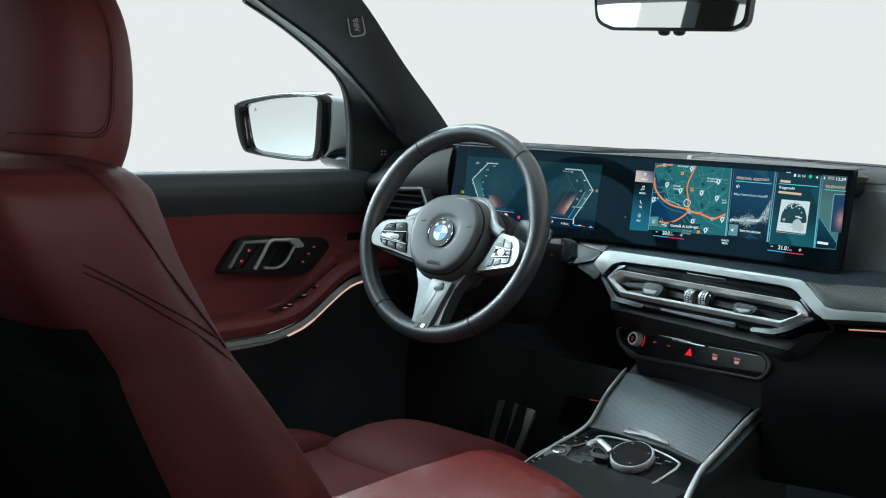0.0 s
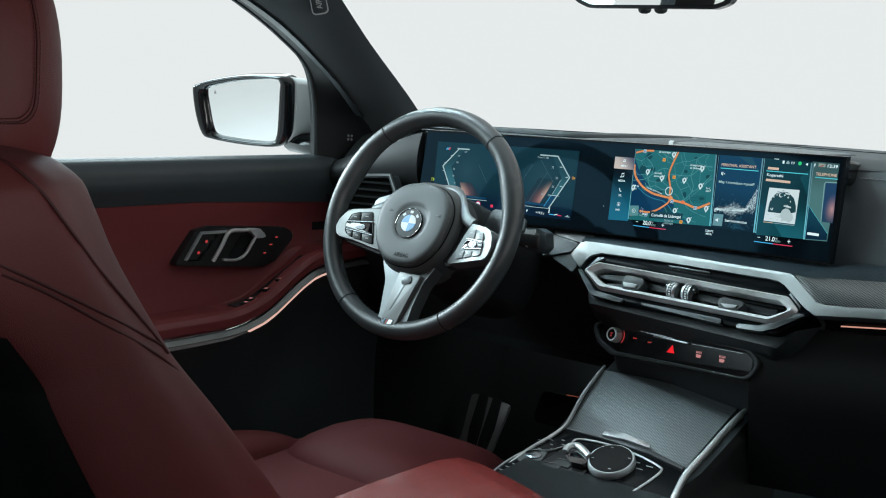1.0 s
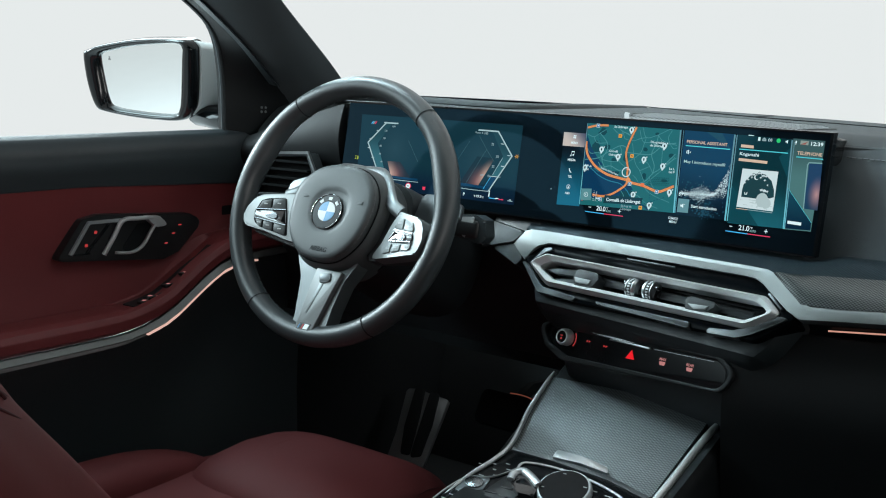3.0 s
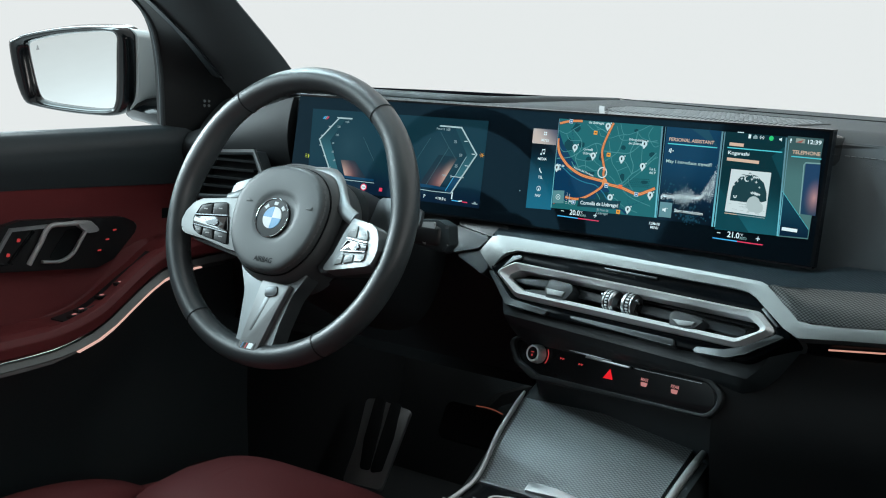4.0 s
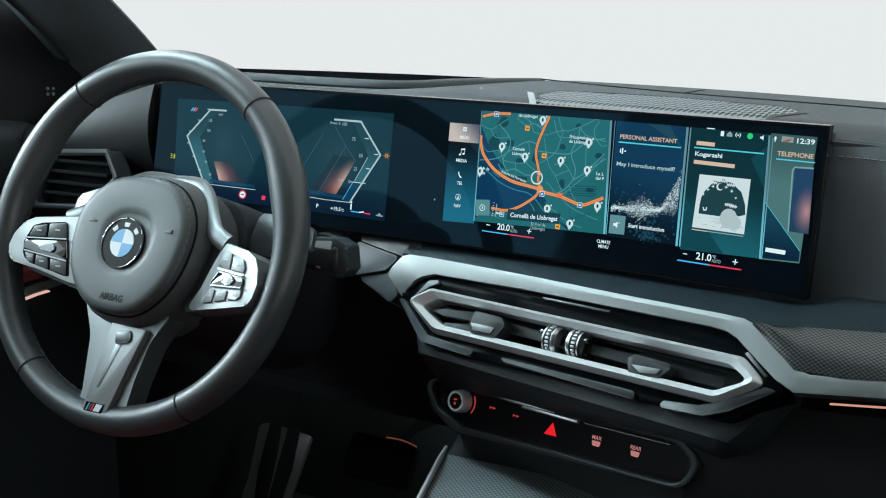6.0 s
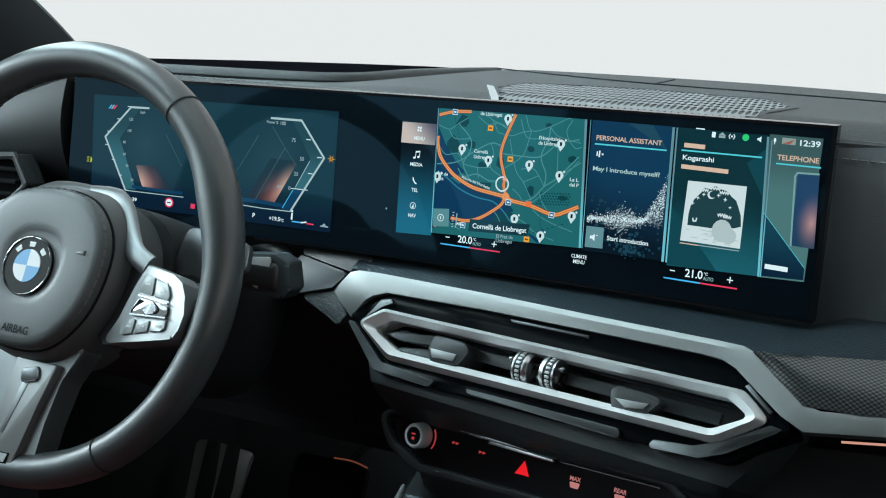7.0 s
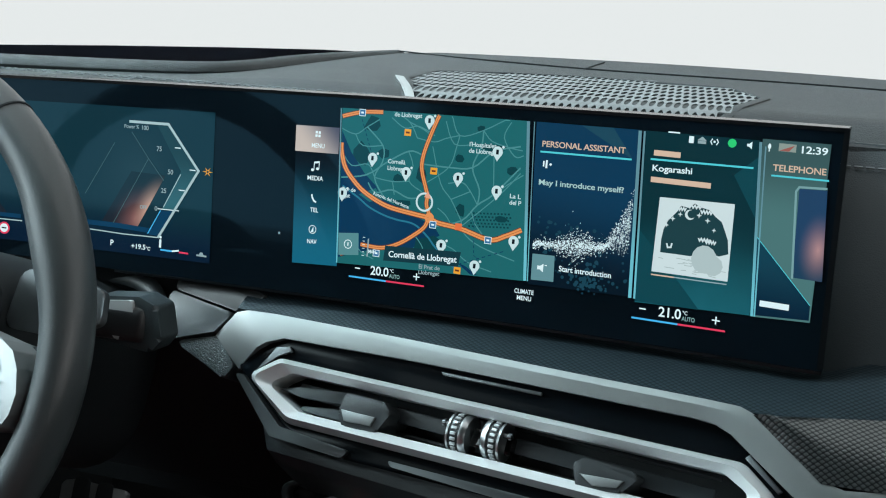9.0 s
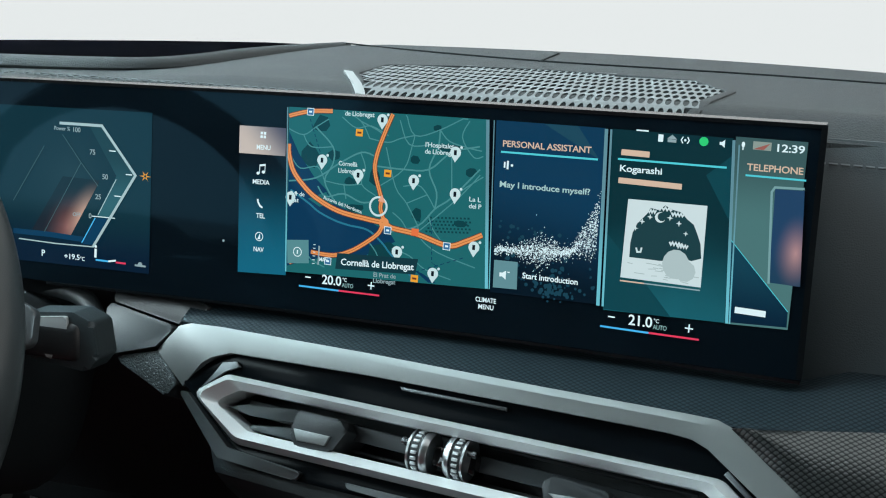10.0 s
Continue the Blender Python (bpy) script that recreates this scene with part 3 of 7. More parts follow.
def add_spot(m, cx, cz, rx, rz, colour, turn=0.0):
    """Adds a soft round bloom to a lit picture."""
    nt = m.node_tree
    b = nt.nodes["Principled BSDF"]
    geo = nt.nodes.new("ShaderNodeTexCoord")
    mp = nt.nodes.new("ShaderNodeMapping")
    mp.vector_type = "TEXTURE"
    mp.inputs["Location"].default_value = (cx, 0, cz)
    mp.inputs["Rotation"].default_value = (0, turn, 0)
    mp.inputs["Scale"].default_value = (rx, 1000.0, rz)
    grad = nt.nodes.new("ShaderNodeTexGradient")
    grad.gradient_type = "QUADRATIC_SPHERE"
    nt.links.new(geo.outputs["Object"], mp.inputs["Vector"])
    nt.links.new(mp.outputs["Vector"], grad.inputs["Vector"])
    mix = nt.nodes.new("ShaderNodeMix")
    mix.data_type = "RGBA"
    mix.blend_type = "ADD"
    mix.inputs["B"].default_value = (*colour, 1)
    old = b.inputs["Emission Color"].links[0].from_socket
    nt.links.new(grad.outputs["Fac"], mix.inputs["Factor"])
    nt.links.new(old, mix.inputs["A"])
    nt.links.new(mix.outputs["Result"], b.inputs["Emission Color"])


def lit(name, colour, power=1.0):
    return ramp_glow(name, colour, colour, 0, 1, power)


TXT, PEACH, CYAN = lit("lit_white", (0.80, 0.84, 0.84)), lit("lit_peach", (0.80, 0.50, 0.36), 0.9), lit("lit_cyan", (0.10, 0.62, 0.68), 0.9)
SKY, CRIM, DIMW = lit("lit_blue", (0.07, 0.42, 0.75)), lit("lit_crimson", (0.80, 0.045, 0.10)), lit("lit_grey", (0.30, 0.36, 0.37))
MAPG, MAPW, PARK = lit("map_land", (0.013, 0.122, 0.128)), lit("map_water", (0.002, 0.034, 0.083)), lit("map_park", (0.003, 0.046, 0.053))
ROAD, ROADTHIN, ROADDARK = lit("map_motorway", (0.84, 0.27, 0.085)), lit("map_street", (0.070, 0.235, 0.235)), lit("map_motorway_edge", (0.16, 0.035, 0.015))
GREEN, ORANGE, YELLOW = lit("lit_green", (0.03, 0.55, 0.16)), lit("lit_orange", (0.9, 0.33, 0.03)), lit("lit_yellow", (0.45, 0.45, 0.03))
DEEP = lit("lit_black", (0.002, 0.006, 0.010))


def tile(corners, mat, off, name="tile", parent=None, nu=8, nv=4, under=None):
    """A lit area on the glass; corners from the upper left clockwise, as places across and up."""
    tl, tr, br, bl = [Vector(c) for c in corners]

    def f(s, t):
        p = tl.lerp(tr, s).lerp(bl.lerp(br, s), t)
        return glass(p.x, p.y, off)

    bm = bmesh.new()
    g = [[bm.verts.new(f(i / nu, j / nv)) for j in range(nv + 1)] for i in range(nu + 1)]
    for i in range(nu):
        for j in range(nv):
            bm.faces.new((g[i][j], g[i][j + 1], g[i + 1][j + 1], g[i + 1][j]))
    return part(name, bm, mat, parent or display, smooth=0)


def shape(polys, mat, off, name="sign", parent=None):
    """Flat lit outlines on the glass."""
    bm = bmesh.new()
    for pts in polys:
        bm.faces.new([bm.verts.new(glass(x, z, off)) for x, z in pts])
    return part(name, bm, mat, parent or display, smooth=0)


def line(pts, wide, mat, off, name="line", parent=None, curve=0, closed=False):
    """A lit stroke through places on the glass."""
    pts = [Vector((x, z, 0)) for x, z in pts]
    if curve:
        pts = smooth_line(pts, curve, closed)
    elif closed:
        pts = pts + pts[:1]
    bm = bmesh.new()
    rows = []
    n = len(pts)
    for i, p in enumerate(pts):
        a = (p - pts[max(i - 1, 0)]) if i else (pts[1] - p)
        b = (pts[min(i + 1, n - 1)] - p) if i < n - 1 else a
        a, b = a.normalized(), b.normalized()
        t = (a + b).normalized()
        s = Vector((-t.y, t.x, 0)) * wide / 2 / max(0.5, a.dot(t))
        rows.append([bm.verts.new(glass(q.x, q.y, off)) for q in (p + s, p - s)])
    for r, q in zip(rows, rows[1:]):
        bm.faces.new((r[0], r[1], q[1], q[0]))
    return part(name, bm, mat, parent or display, smooth=0)


def word(text, x, z, high, mat, off=0.0012, wide=None, align="LEFT", name="lettering", parent=None, slope=0.016, bold=0.0):
    """Lit words on the glass; wide fits them to a width."""
    bm = letters(text, high, align)
    if wide:
        xs = [v.co.x for v in bm.verts]
        k = wide / (max(xs) - min(xs))
        for v in bm.verts:
            v.co.x *= k
    for v in bm.verts:
        v.co = glass(x + v.co.x - 0.03 * v.co.y, z + v.co.y + slope * v.co.x, off)
    return part(name, bm, mat, parent or display, smooth=0)


def rect(x0, z0, x1, z1):
    return [(x0, z1), (x1, z1), (x1, z0), (x0, z0)]


def disc(x, z, r, n=16, tall=1.0):
    return [(x + r * math.cos(2 * math.pi * k / n), z + r * tall * math.sin(2 * math.pi * k / n)) for k in range(n)]


# instrument area
FIELD = ramp_glow("instrument_field", (0.001, 0.010, 0.026), (0.004, 0.027, 0.038), 0.900, 0.94)
for spot in ((-0.284, 0.955, 0.05, 0.05, (0.008, 0.016, 0.018)), (-0.437, 0.955, 0.05, 0.05, (0.008, 0.016, 0.018))):
    add_spot(FIELD, *spot)
clus = tile([(-0.506, 0.9990), (-0.222, 1.0045), (-0.2190, 0.898), (-0.500, 0.893)], FIELD, 0.0003, "instrument_field", nu=16)
GAUGE = lit("gauge_white", (0.42, 0.50, 0.50))
HAIR = lit("gauge_hair", (0.060, 0.110, 0.118))
BAND = ramp_glow("gauge_band", (0.030, 0.115, 0.135), (0.010, 0.045, 0.055), 0.935, 0.975)
BLOOM = ramp_glow("gauge_bloom", (0.012, 0.016, 0.024), (0.006, 0.022, 0.030), 0.915, 0.955)
for spot in ((-0.2700, 0.9300, 0.018, 0.030, (0.85, 0.56, 0.42), radians(24)), (-0.2850, 0.9230, 0.020, 0.030, (0.20, 0.075, 0.06), radians(24)), (-0.4400, 0.9180, 0.018, 0.030, (0.62, 0.40, 0.31), radians(-24)), (-0.4280, 0.9180, 0.020, 0.026, (0.16, 0.06, 0.05), radians(-24))):
    add_spot(BLOOM, *spot)
NIGHT = lit("gauge_night", (0.003, 0.040, 0.090))
RIGHT = [(-0.2942, 0.9927), (-0.2604, 0.9932), (-0.2326, 0.9624), (-0.2636, 0.9115)]
for gauge, band_pts, bloom, sx in ((RIGHT, [(-0.2702, 0.9921), (-0.2603, 0.9929), (-0.2331, 0.9624), (-0.2516, 0.9327), (-0.2619, 0.9324), (-0.2476, 0.9607)], [(-0.2903, 0.9570), (-0.2604, 0.9566), (-0.2821, 0.9173), (-0.3137, 0.9184)], 1),
                                   ([(-0.4361, 0.9905), (-0.4584, 0.9899), (-0.4875, 0.9590), (-0.4575, 0.9100)], [(-0.4472, 0.9897), (-0.4577, 0.9894), (-0.4868, 0.9590), (-0.4582, 0.9110), (-0.4450, 0.9114), (-0.4694, 0.9589)], [(-0.4472, 0.9350), (-0.4237, 0.9363), (-0.4009, 0.9150), (-0.4374, 0.9153)], -1)):
    shape([[band_pts[0], band_pts[1], band_pts[2], band_pts[5]], [band_pts[2], band_pts[3], band_pts[4], band_pts[5]]], BAND, 0.0006, "gauge_band", clus)
    tile(bloom, BLOOM, 0.0006, "gauge_bloom", clus, 6, 6)
    line(gauge, 0.0019, GAUGE, 0.0010, "gauge_line", clus)
line([(-0.3241, 0.9111), (-0.2938, 0.9107), (-0.2636, 0.9115)], 0.0008, GAUGE, 0.0010, "gauge_line", clus)
line([(-0.4574, 0.9095), (-0.4199, 0.9099), (-0.3863, 0.9105)], 0.0008, GAUGE, 0.0010, "gauge_line", clus)
line([(-0.3290, 0.9161), (-0.2987, 0.9164), (-0.2665, 0.9155)], 0.0036, NIGHT, 0.0008, "gauge_floor", clus)
line([(-0.4499, 0.9140), (-0.4202, 0.9135), (-0.3880, 0.9139)], 0.0030, NIGHT, 0.0008, "gauge_floor", clus)
shape([[(-0.2619, 0.9313), (-0.2529, 0.9318), (-0.2637, 0.9127), (-0.2719, 0.9126)]], NIGHT, 0.0008, "gauge_floor", clus)
for pts in ([(-0.3059, 0.9765), (-0.3299, 0.9369)], [(-0.2916, 0.9853), (-0.2758, 0.9674), (-0.2615, 0.9527)], [(-0.2758, 0.9674), (-0.3034, 0.9179)], [(-0.3918, 0.9394), (-0.4138, 0.9678)]):
    line(pts, 0.0005, HAIR, 0.0009, "gauge_hair", clus)
line([(-0.2475, 0.9585), (-0.2606, 0.9337)], 0.0006, GAUGE, 0.0009, "gauge_hair", clus)
line([(-0.2628, 0.9312), (-0.2728, 0.9133)], 0.0008, SKY, 0.0009, "gauge_hair", clus)
shape([rect(-0.2622, 0.9045, -0.2604, 0.9105), disc(-0.2613, 0.9120, 0.0010, 8)], TXT, 0.0011, "information_sign", clus)
for x, z in ((-0.2513, 0.9771), (-0.2377, 0.9625), (-0.2458, 0.9474)):
    line([(x - 0.0025, z), (x + 0.0025, z)], 0.0007, TXT, 0.0009, "tick", clus)
line([(-0.2655, 0.9322), (-0.247, 0.9325)], 0.0006, TXT, 0.0009, "tick", clus)
for t, x, z, h in (("75", -0.2693, 0.9735, 0.0034), ("50", -0.2586, 0.9578, 0.0034), ("25", -0.2634, 0.9440, 0.0034), ("0", -0.2680, 0.9306, 0.0034), ("OFF", -0.2809, 0.9308, 0.0026), ("Power %", -0.2985, 0.9878, 0.0026), ("100", -0.2838, 0.9875, 0.0032)):
    word(t, x, z, h, DIMW, 0.0010, parent=clus)
for i, t in enumerate(("100 mph", "120", "100", "80", "60", "40", "20")):
    x, z = ((-0.4470, 0.9858), (-0.4600, 0.978), (-0.4610, 0.9670), (-0.4650, 0.9555), (-0.4640, 0.9440), (-0.4595, 0.9330), (-0.4520, 0.9200))[i]
    word(t if i else "mph", x, z - 0.001, 0.0026, DIMW, 0.0010, parent=clus)
for k in range(7):
    f = k / 6
    a, b = (Vector((-0.4640, 0.9903)), Vector((-0.4925, 0.9580))) if f < 0.42 else (Vector((-0.4925, 0.9580)), Vector((-0.4590, 0.9098)))
    q = a.lerp(b, f / 0.42 if f < 0.42 else (f - 0.42) / 0.58)
    line([(q.x + 0.001, q.y), (q.x + 0.0055, q.y)], 0.0006, TXT, 0.0009, "tick", clus)
word("P", -0.3050, 0.9012, 0.0042, TXT, parent=clus)
word("+19.5", -0.2866, 0.9012, 0.0036, TXT, 0.0010, 0.0125, parent=clus)
word("\u00b0C", -0.2735, 0.9012, 0.0026, TXT, parent=clus)
word("342", -0.4760, 0.9000, 0.0036, TXT, parent=clus)
word("12:39", -0.4560, 0.9000, 0.0034, TXT, 0.0010, 0.0125, parent=clus)
line([(-0.2610, 0.9030), (-0.2510, 0.9030)], 0.0012, SKY, 0.0010, "temperature_line", clus)
line([(-0.2510, 0.9030), (-0.2450, 0.9042)], 0.0012, TXT, 0.0010, "temperature_line", clus)
line([(-0.2450, 0.9030), (-0.2370, 0.9030)], 0.0012, CRIM, 0.0010, "temperature_line", clus)
shape([rect(-0.2300, 0.9022, -0.2215, 0.9034), [(-0.2280, 0.9034), (-0.2240, 0.9034), (-0.2250, 0.9052), (-0.2268, 0.9052)]], DIMW, 0.0010, "car_sign", clus)
star = []
for k in range(6):
    a = math.pi / 3 * k
    star.append([(-0.2250 + 0.001 * math.cos(a - 0.6), 0.9625 + 0.001 * math.sin(a - 0.6)), (-0.2250 + 0.0046 * math.cos(a), 0.9625 + 0.0036 * math.sin(a)), (-0.2250 + 0.001 * math.cos(a + 0.6), 0.9625 + 0.001 * math.sin(a + 0.6))])
shape(star, ORANGE, 0.0009, "warning_sign", clus)
shape([[(-0.5040 + 0.0022 * math.cos(math.pi / 2 + math.pi * k / 10) * -1, 0.9350 + 0.0028 * math.sin(math.pi / 2 + math.pi * k / 10)) for k in range(11)]], YELLOW, 0.0009, "headlight_sign", clus)
shape([rect(-0.5085, 0.9368, -0.5055, 0.9376), rect(-0.5085, 0.9348, -0.5055, 0.9356), rect(-0.5085, 0.9328, -0.5055, 0.9336)], YELLOW, 0.0009, "headlight_sign", clus)
shape([[(-0.4030 + 0.0052 * math.cos(2 * math.pi * k / 20), 0.9035 + 0.0046 * math.sin(2 * math.pi * k / 20)) for k in range(20)]], CRIM, 0.0009, "speed_sign", clus)
shape([[(-0.4030 + 0.0038 * math.cos(2 * math.pi * k / 20), 0.9035 + 0.0033 * math.sin(2 * math.pi * k / 20)) for k in range(20)]], TXT, 0.0010, "speed_sign", clus)
shape([rect(-0.4052, 0.9030, -0.4008, 0.9040)], DEEP, 0.0011, "speed_sign", clus)
shape([rect(-0.377, 0.9010, -0.372, 0.9055)], CRIM, 0.0009, "belt_sign", clus)
for k, m in enumerate((SKY, DIMW, CRIM)):
    shape([[(-0.4865 + 0.003 * k, 0.9865), (-0.4845 + 0.003 * k, 0.9865), (-0.4815 + 0.003 * k, 0.9905), (-0.4835 + 0.003 * k, 0.9905)]], m, 0.0009, "stripe_sign", clus)

# menu column
menu = tile([(-0.1561, 1.0013), (-0.1225, 1.0020), (-0.1170, 0.9095), (-0.1520, 0.9075)], ramp_glow("menu_field", (0.006, 0.12, 0.19), (0.002, 0.006, 0.010), 0.908, 0.985), 0.0004, "menu_column")
tile([(-0.1561, 1.0013), (-0.1225, 1.0020), (-0.1221, 0.9845), (-0.1556, 0.9838)], ramp_glow("menu_chosen", (0.62, 0.47, 0.41), (0.075, 0.070, 0.105), 0.838, 0.880, 1.0, 1.0), 0.0006, "menu_chosen", menu)
shape([rect(-0.1405, 0.9968, -0.1388, 0.9985), rect(-0.1382, 0.9968, -0.1365, 0.9985), rect(-0.1405, 0.9945, -0.1388, 0.9962), rect(-0.1382, 0.9945, -0.1365, 0.9962)], TXT, 0.0010, "menu_sign", menu)
for t, x, z, w in (("MENU", -0.1430, 0.9872, 0.0100), ("MEDIA", -0.1445, 0.9652, 0.0122), ("TEL", -0.1405, 0.9438, 0.0064), ("NAV", -0.1412, 0.9223, 0.0074)):
    word(t, x, z, 0.0030, TXT, 0.0010, w, parent=menu)
shape([[(-0.1408 + 0.0012 * math.cos(k), 0.9722 + 0.001 * math.sin(k)) for k in [2 * math.pi * i / 10 for i in range(10)]], [(-0.1370 + 0.0012 * math.cos(k), 0.9732 + 0.001 * math.sin(k)) for k in [2 * math.pi * i / 10 for i in range(10)]], rect(-0.1400, 0.9722, -0.1395, 0.9772), rect(-0.1362, 0.9732, -0.1357, 0.9778), [(-0.1400, 0.9765), (-0.1357, 0.9772), (-0.1357, 0.9785), (-0.1400, 0.9778)]], TXT, 0.0010, "note_sign", menu)
line([(-0.1400, 0.9558), (-0.1396, 0.9538), (-0.1380, 0.9514), (-0.1362, 0.9506)], 0.0012, TXT, 0.0010, "phone_sign", menu)
line([(-0.1375 + 0.0027 * math.cos(2 * math.pi * k / 16), 0.9320 + 0.0027 * math.sin(2 * math.pi * k / 16)) for k in range(17)], 0.0005, TXT, 0.0010, "compass_sign", menu)
shape([[(-0.1388, 0.9300), (-0.1370, 0.9340), (-0.1366, 0.9305)]], TXT, 0.0010, "compass_sign", menu)

# map
chart = tile([(-0.1216, 1.0155), (0.0103, 1.0177), (0.0175, 0.9185), (-0.1168, 0.9118)], MAPG, 0.0004, "map", nu=12, nv=8)


def on_map(pts):
    """Keeps places within the map's edges."""
    out = []
    for x, z in pts:
        z = min(max(z, 0.9125 + 0.05 * (x + 0.117)), 1.0150 + 0.0165 * (x + 0.1216))
        lo, hi = -0.1210 + 0.0045 * (1.0155 - z) / 0.104, 0.0098 + 0.0072 * (1.0177 - z) / 0.099
        out.append((min(max(x, lo), hi), z))
    return out


shape([on_map([(-0.1230, 1.0003), (-0.1125, 0.9870), (-0.1013, 0.9739), (-0.0920, 0.9663), (-0.0868, 0.9584), (-0.0668, 0.9521), (-0.0541, 0.9472), (-0.0471, 0.9445), (-0.0429, 0.9394), (-0.0532, 0.9341), (-0.0650, 0.9270), (-0.0845, 0.9261), (-0.1041, 0.9202), (-0.1175, 0.9157)])], MAPW, 0.0006, "river_plain", chart)
shape([on_map([(-0.1043, 0.9595), (-0.0919, 0.9649), (-0.0867, 0.9577), (-0.0960, 0.9553)])], MAPG, 0.00065, "river_bank", chart)
shape([on_map([(-0.0598, 0.9347), (-0.0467, 0.9390), (-0.0380, 0.9338), (-0.0458, 0.9273), (-0.0610, 0.9254)])], PARK, 0.00065, "river_bank", chart)
shape([on_map([(-0.0293, 0.9238), (-0.0236, 0.9224), (-0.0142, 0.9071), (-0.0194, 0.9071)])], MAPW, 0.00065, "canal", chart)
bm = bmesh.new()
for i in range(12):
    for j in range(5):
        x, z = -0.0235 + 0.0024 * i + 0.0012 * (j % 2), 0.9475 + 0.0021 * j + 0.0002 * i
        bm.faces.new([bm.verts.new(glass(a, b, 0.0006)) for a, b in rect(x, z, x + 0.0013, z + 0.0011)])
part("field_pattern", bm, PARK, chart, smooth=0)
rnd = random.Random(5)
for x, z, w, h in ((-0.098, 1.006, 0.012, 0.011), (-0.104, 0.986, 0.014, 0.016), (-0.088, 0.988, 0.010, 0.006), (-0.076, 0.973, 0.010, 0.006), (-0.060, 0.977, 0.008, 0.012), (-0.072, 0.957, 0.016, 0.005), (-0.030, 0.957, 0.008, 0.008), (-0.010, 0.999, 0.022, 0.005), (-0.034, 0.990, 0.007, 0.005), (0.003, 0.986, 0.008, 0.006), (-0.020, 1.010, 0.006, 0.004), (-0.002, 0.955, 0.010, 0.004)):
    shape([on_map([(x + w * 0.5 * math.cos(k) * rnd.uniform(0.7, 1.2), z + h * 0.5 * math.sin(k) * rnd.uniform(0.7, 1.2)) for k in [2 * math.pi * i / 7 for i in range(7)]])], PARK, 0.00055, "park", chart)
STREETS = [[(-0.1185, 0.9694), (-0.0996, 0.973), (-0.0845, 0.9831), (-0.0696, 0.9914), (-0.0605, 0.9900)], [(-0.0645, 1.0004), (-0.0709, 1.0102), (-0.0829, 1.0162)], [(-0.0412, 1.0176), (-0.0346, 1.0046), (-0.0184, 1.0093), (-0.0011, 1.019)],
           [(-0.0585, 0.984), (-0.0405, 0.9837), (-0.0239, 0.9852), (-0.0101, 0.9966), (0.0075, 1.0015)], [(-0.0470, 0.945), (-0.0287, 0.9507), (-0.0184, 0.962), (-0.008, 0.9699), (0.0086, 0.9883)], [(-0.0530, 0.996), (-0.0453, 0.9729), (-0.0371, 0.9635), (-0.0287, 0.9507)],
           [(-0.1017, 1.0044), (-0.0891, 0.9932), (-0.0884, 0.9828), (-0.0935, 0.9718), (-0.086, 0.960)], [(-0.121, 1.002), (-0.110, 0.999), (-0.1017, 1.0044), (-0.093, 1.010)], [(-0.0700, 0.9915), (-0.066, 0.982), (-0.068, 0.972), (-0.058, 0.966)],
           [(-0.0560, 0.972), (-0.0405, 0.9837), (-0.036, 0.998), (-0.0346, 1.0046)], [(-0.0184, 1.0093), (-0.019, 0.999), (-0.0239, 0.9852), (-0.018, 0.972), (-0.0184, 0.962)], [(-0.008, 0.9699), (-0.0101, 0.9966)], [(-0.0287, 0.9507), (-0.026, 0.943), (-0.014, 0.936), (0.010, 0.930)],
           [(-0.115, 0.926), (-0.108, 0.930), (-0.100, 0.922), (-0.090, 0.918)], [(-0.062, 0.9385), (-0.054, 0.929), (-0.056, 0.918)], [(-0.045, 0.935), (-0.033, 0.932), (-0.022, 0.925), (-0.005, 0.921)], [(-0.084, 1.012), (-0.074, 1.006), (-0.064, 1.008), (-0.052, 1.003)], [(-0.0645, 1.0004), (-0.052, 0.999), (-0.044, 1.002), (-0.0346, 1.0046)],
           [(-0.098, 0.968), (-0.092, 0.962), (-0.080, 0.965), (-0.068, 0.961), (-0.060, 0.962)], [(0.0, 1.016), (-0.004, 1.006), (0.004, 0.995), (0.010, 0.996)], [(-0.046, 0.957), (-0.040, 0.953), (-0.036, 0.948)]]
STREETS += [[(-0.118, 0.985), (-0.111, 0.978), (-0.099, 0.980), (-0.0935, 0.9718)], [(-0.0935, 0.9718), (-0.080, 0.9705), (-0.068, 0.972)], [(-0.080, 0.9705), (-0.078, 0.962)], [(-0.110, 0.999), (-0.104, 0.992), (-0.0891, 0.9932)], [(-0.0709, 1.0102), (-0.060, 1.006), (-0.055, 1.003)],
            [(-0.045, 1.013), (-0.038, 0.999), (-0.0239, 1.0)], [(-0.0184, 1.0093), (-0.012, 1.003), (0.001, 1.0), (0.009, 0.999)], [(-0.040, 0.9735), (-0.030, 0.975), (-0.024, 0.970), (-0.0184, 0.962)], [(-0.0371, 0.9635), (-0.028, 0.968), (-0.024, 0.970)], [(-0.022, 0.957), (-0.019, 0.950), (-0.0135, 0.944)], [(0.009, 0.985), (-0.002, 0.972), (-0.0155, 0.959), (-0.028, 0.9475)], [(-0.012, 0.9665), (0.001, 0.977), (0.011, 0.984)]]
for st in STREETS:
    line(on_map([(p.x, p.y) for p in smooth_line([(x, z, 0) for x, z in st], 4)]), 0.0007 if len(st) < 5 else 0.0010, ROADTHIN, 0.0007, "street", chart)
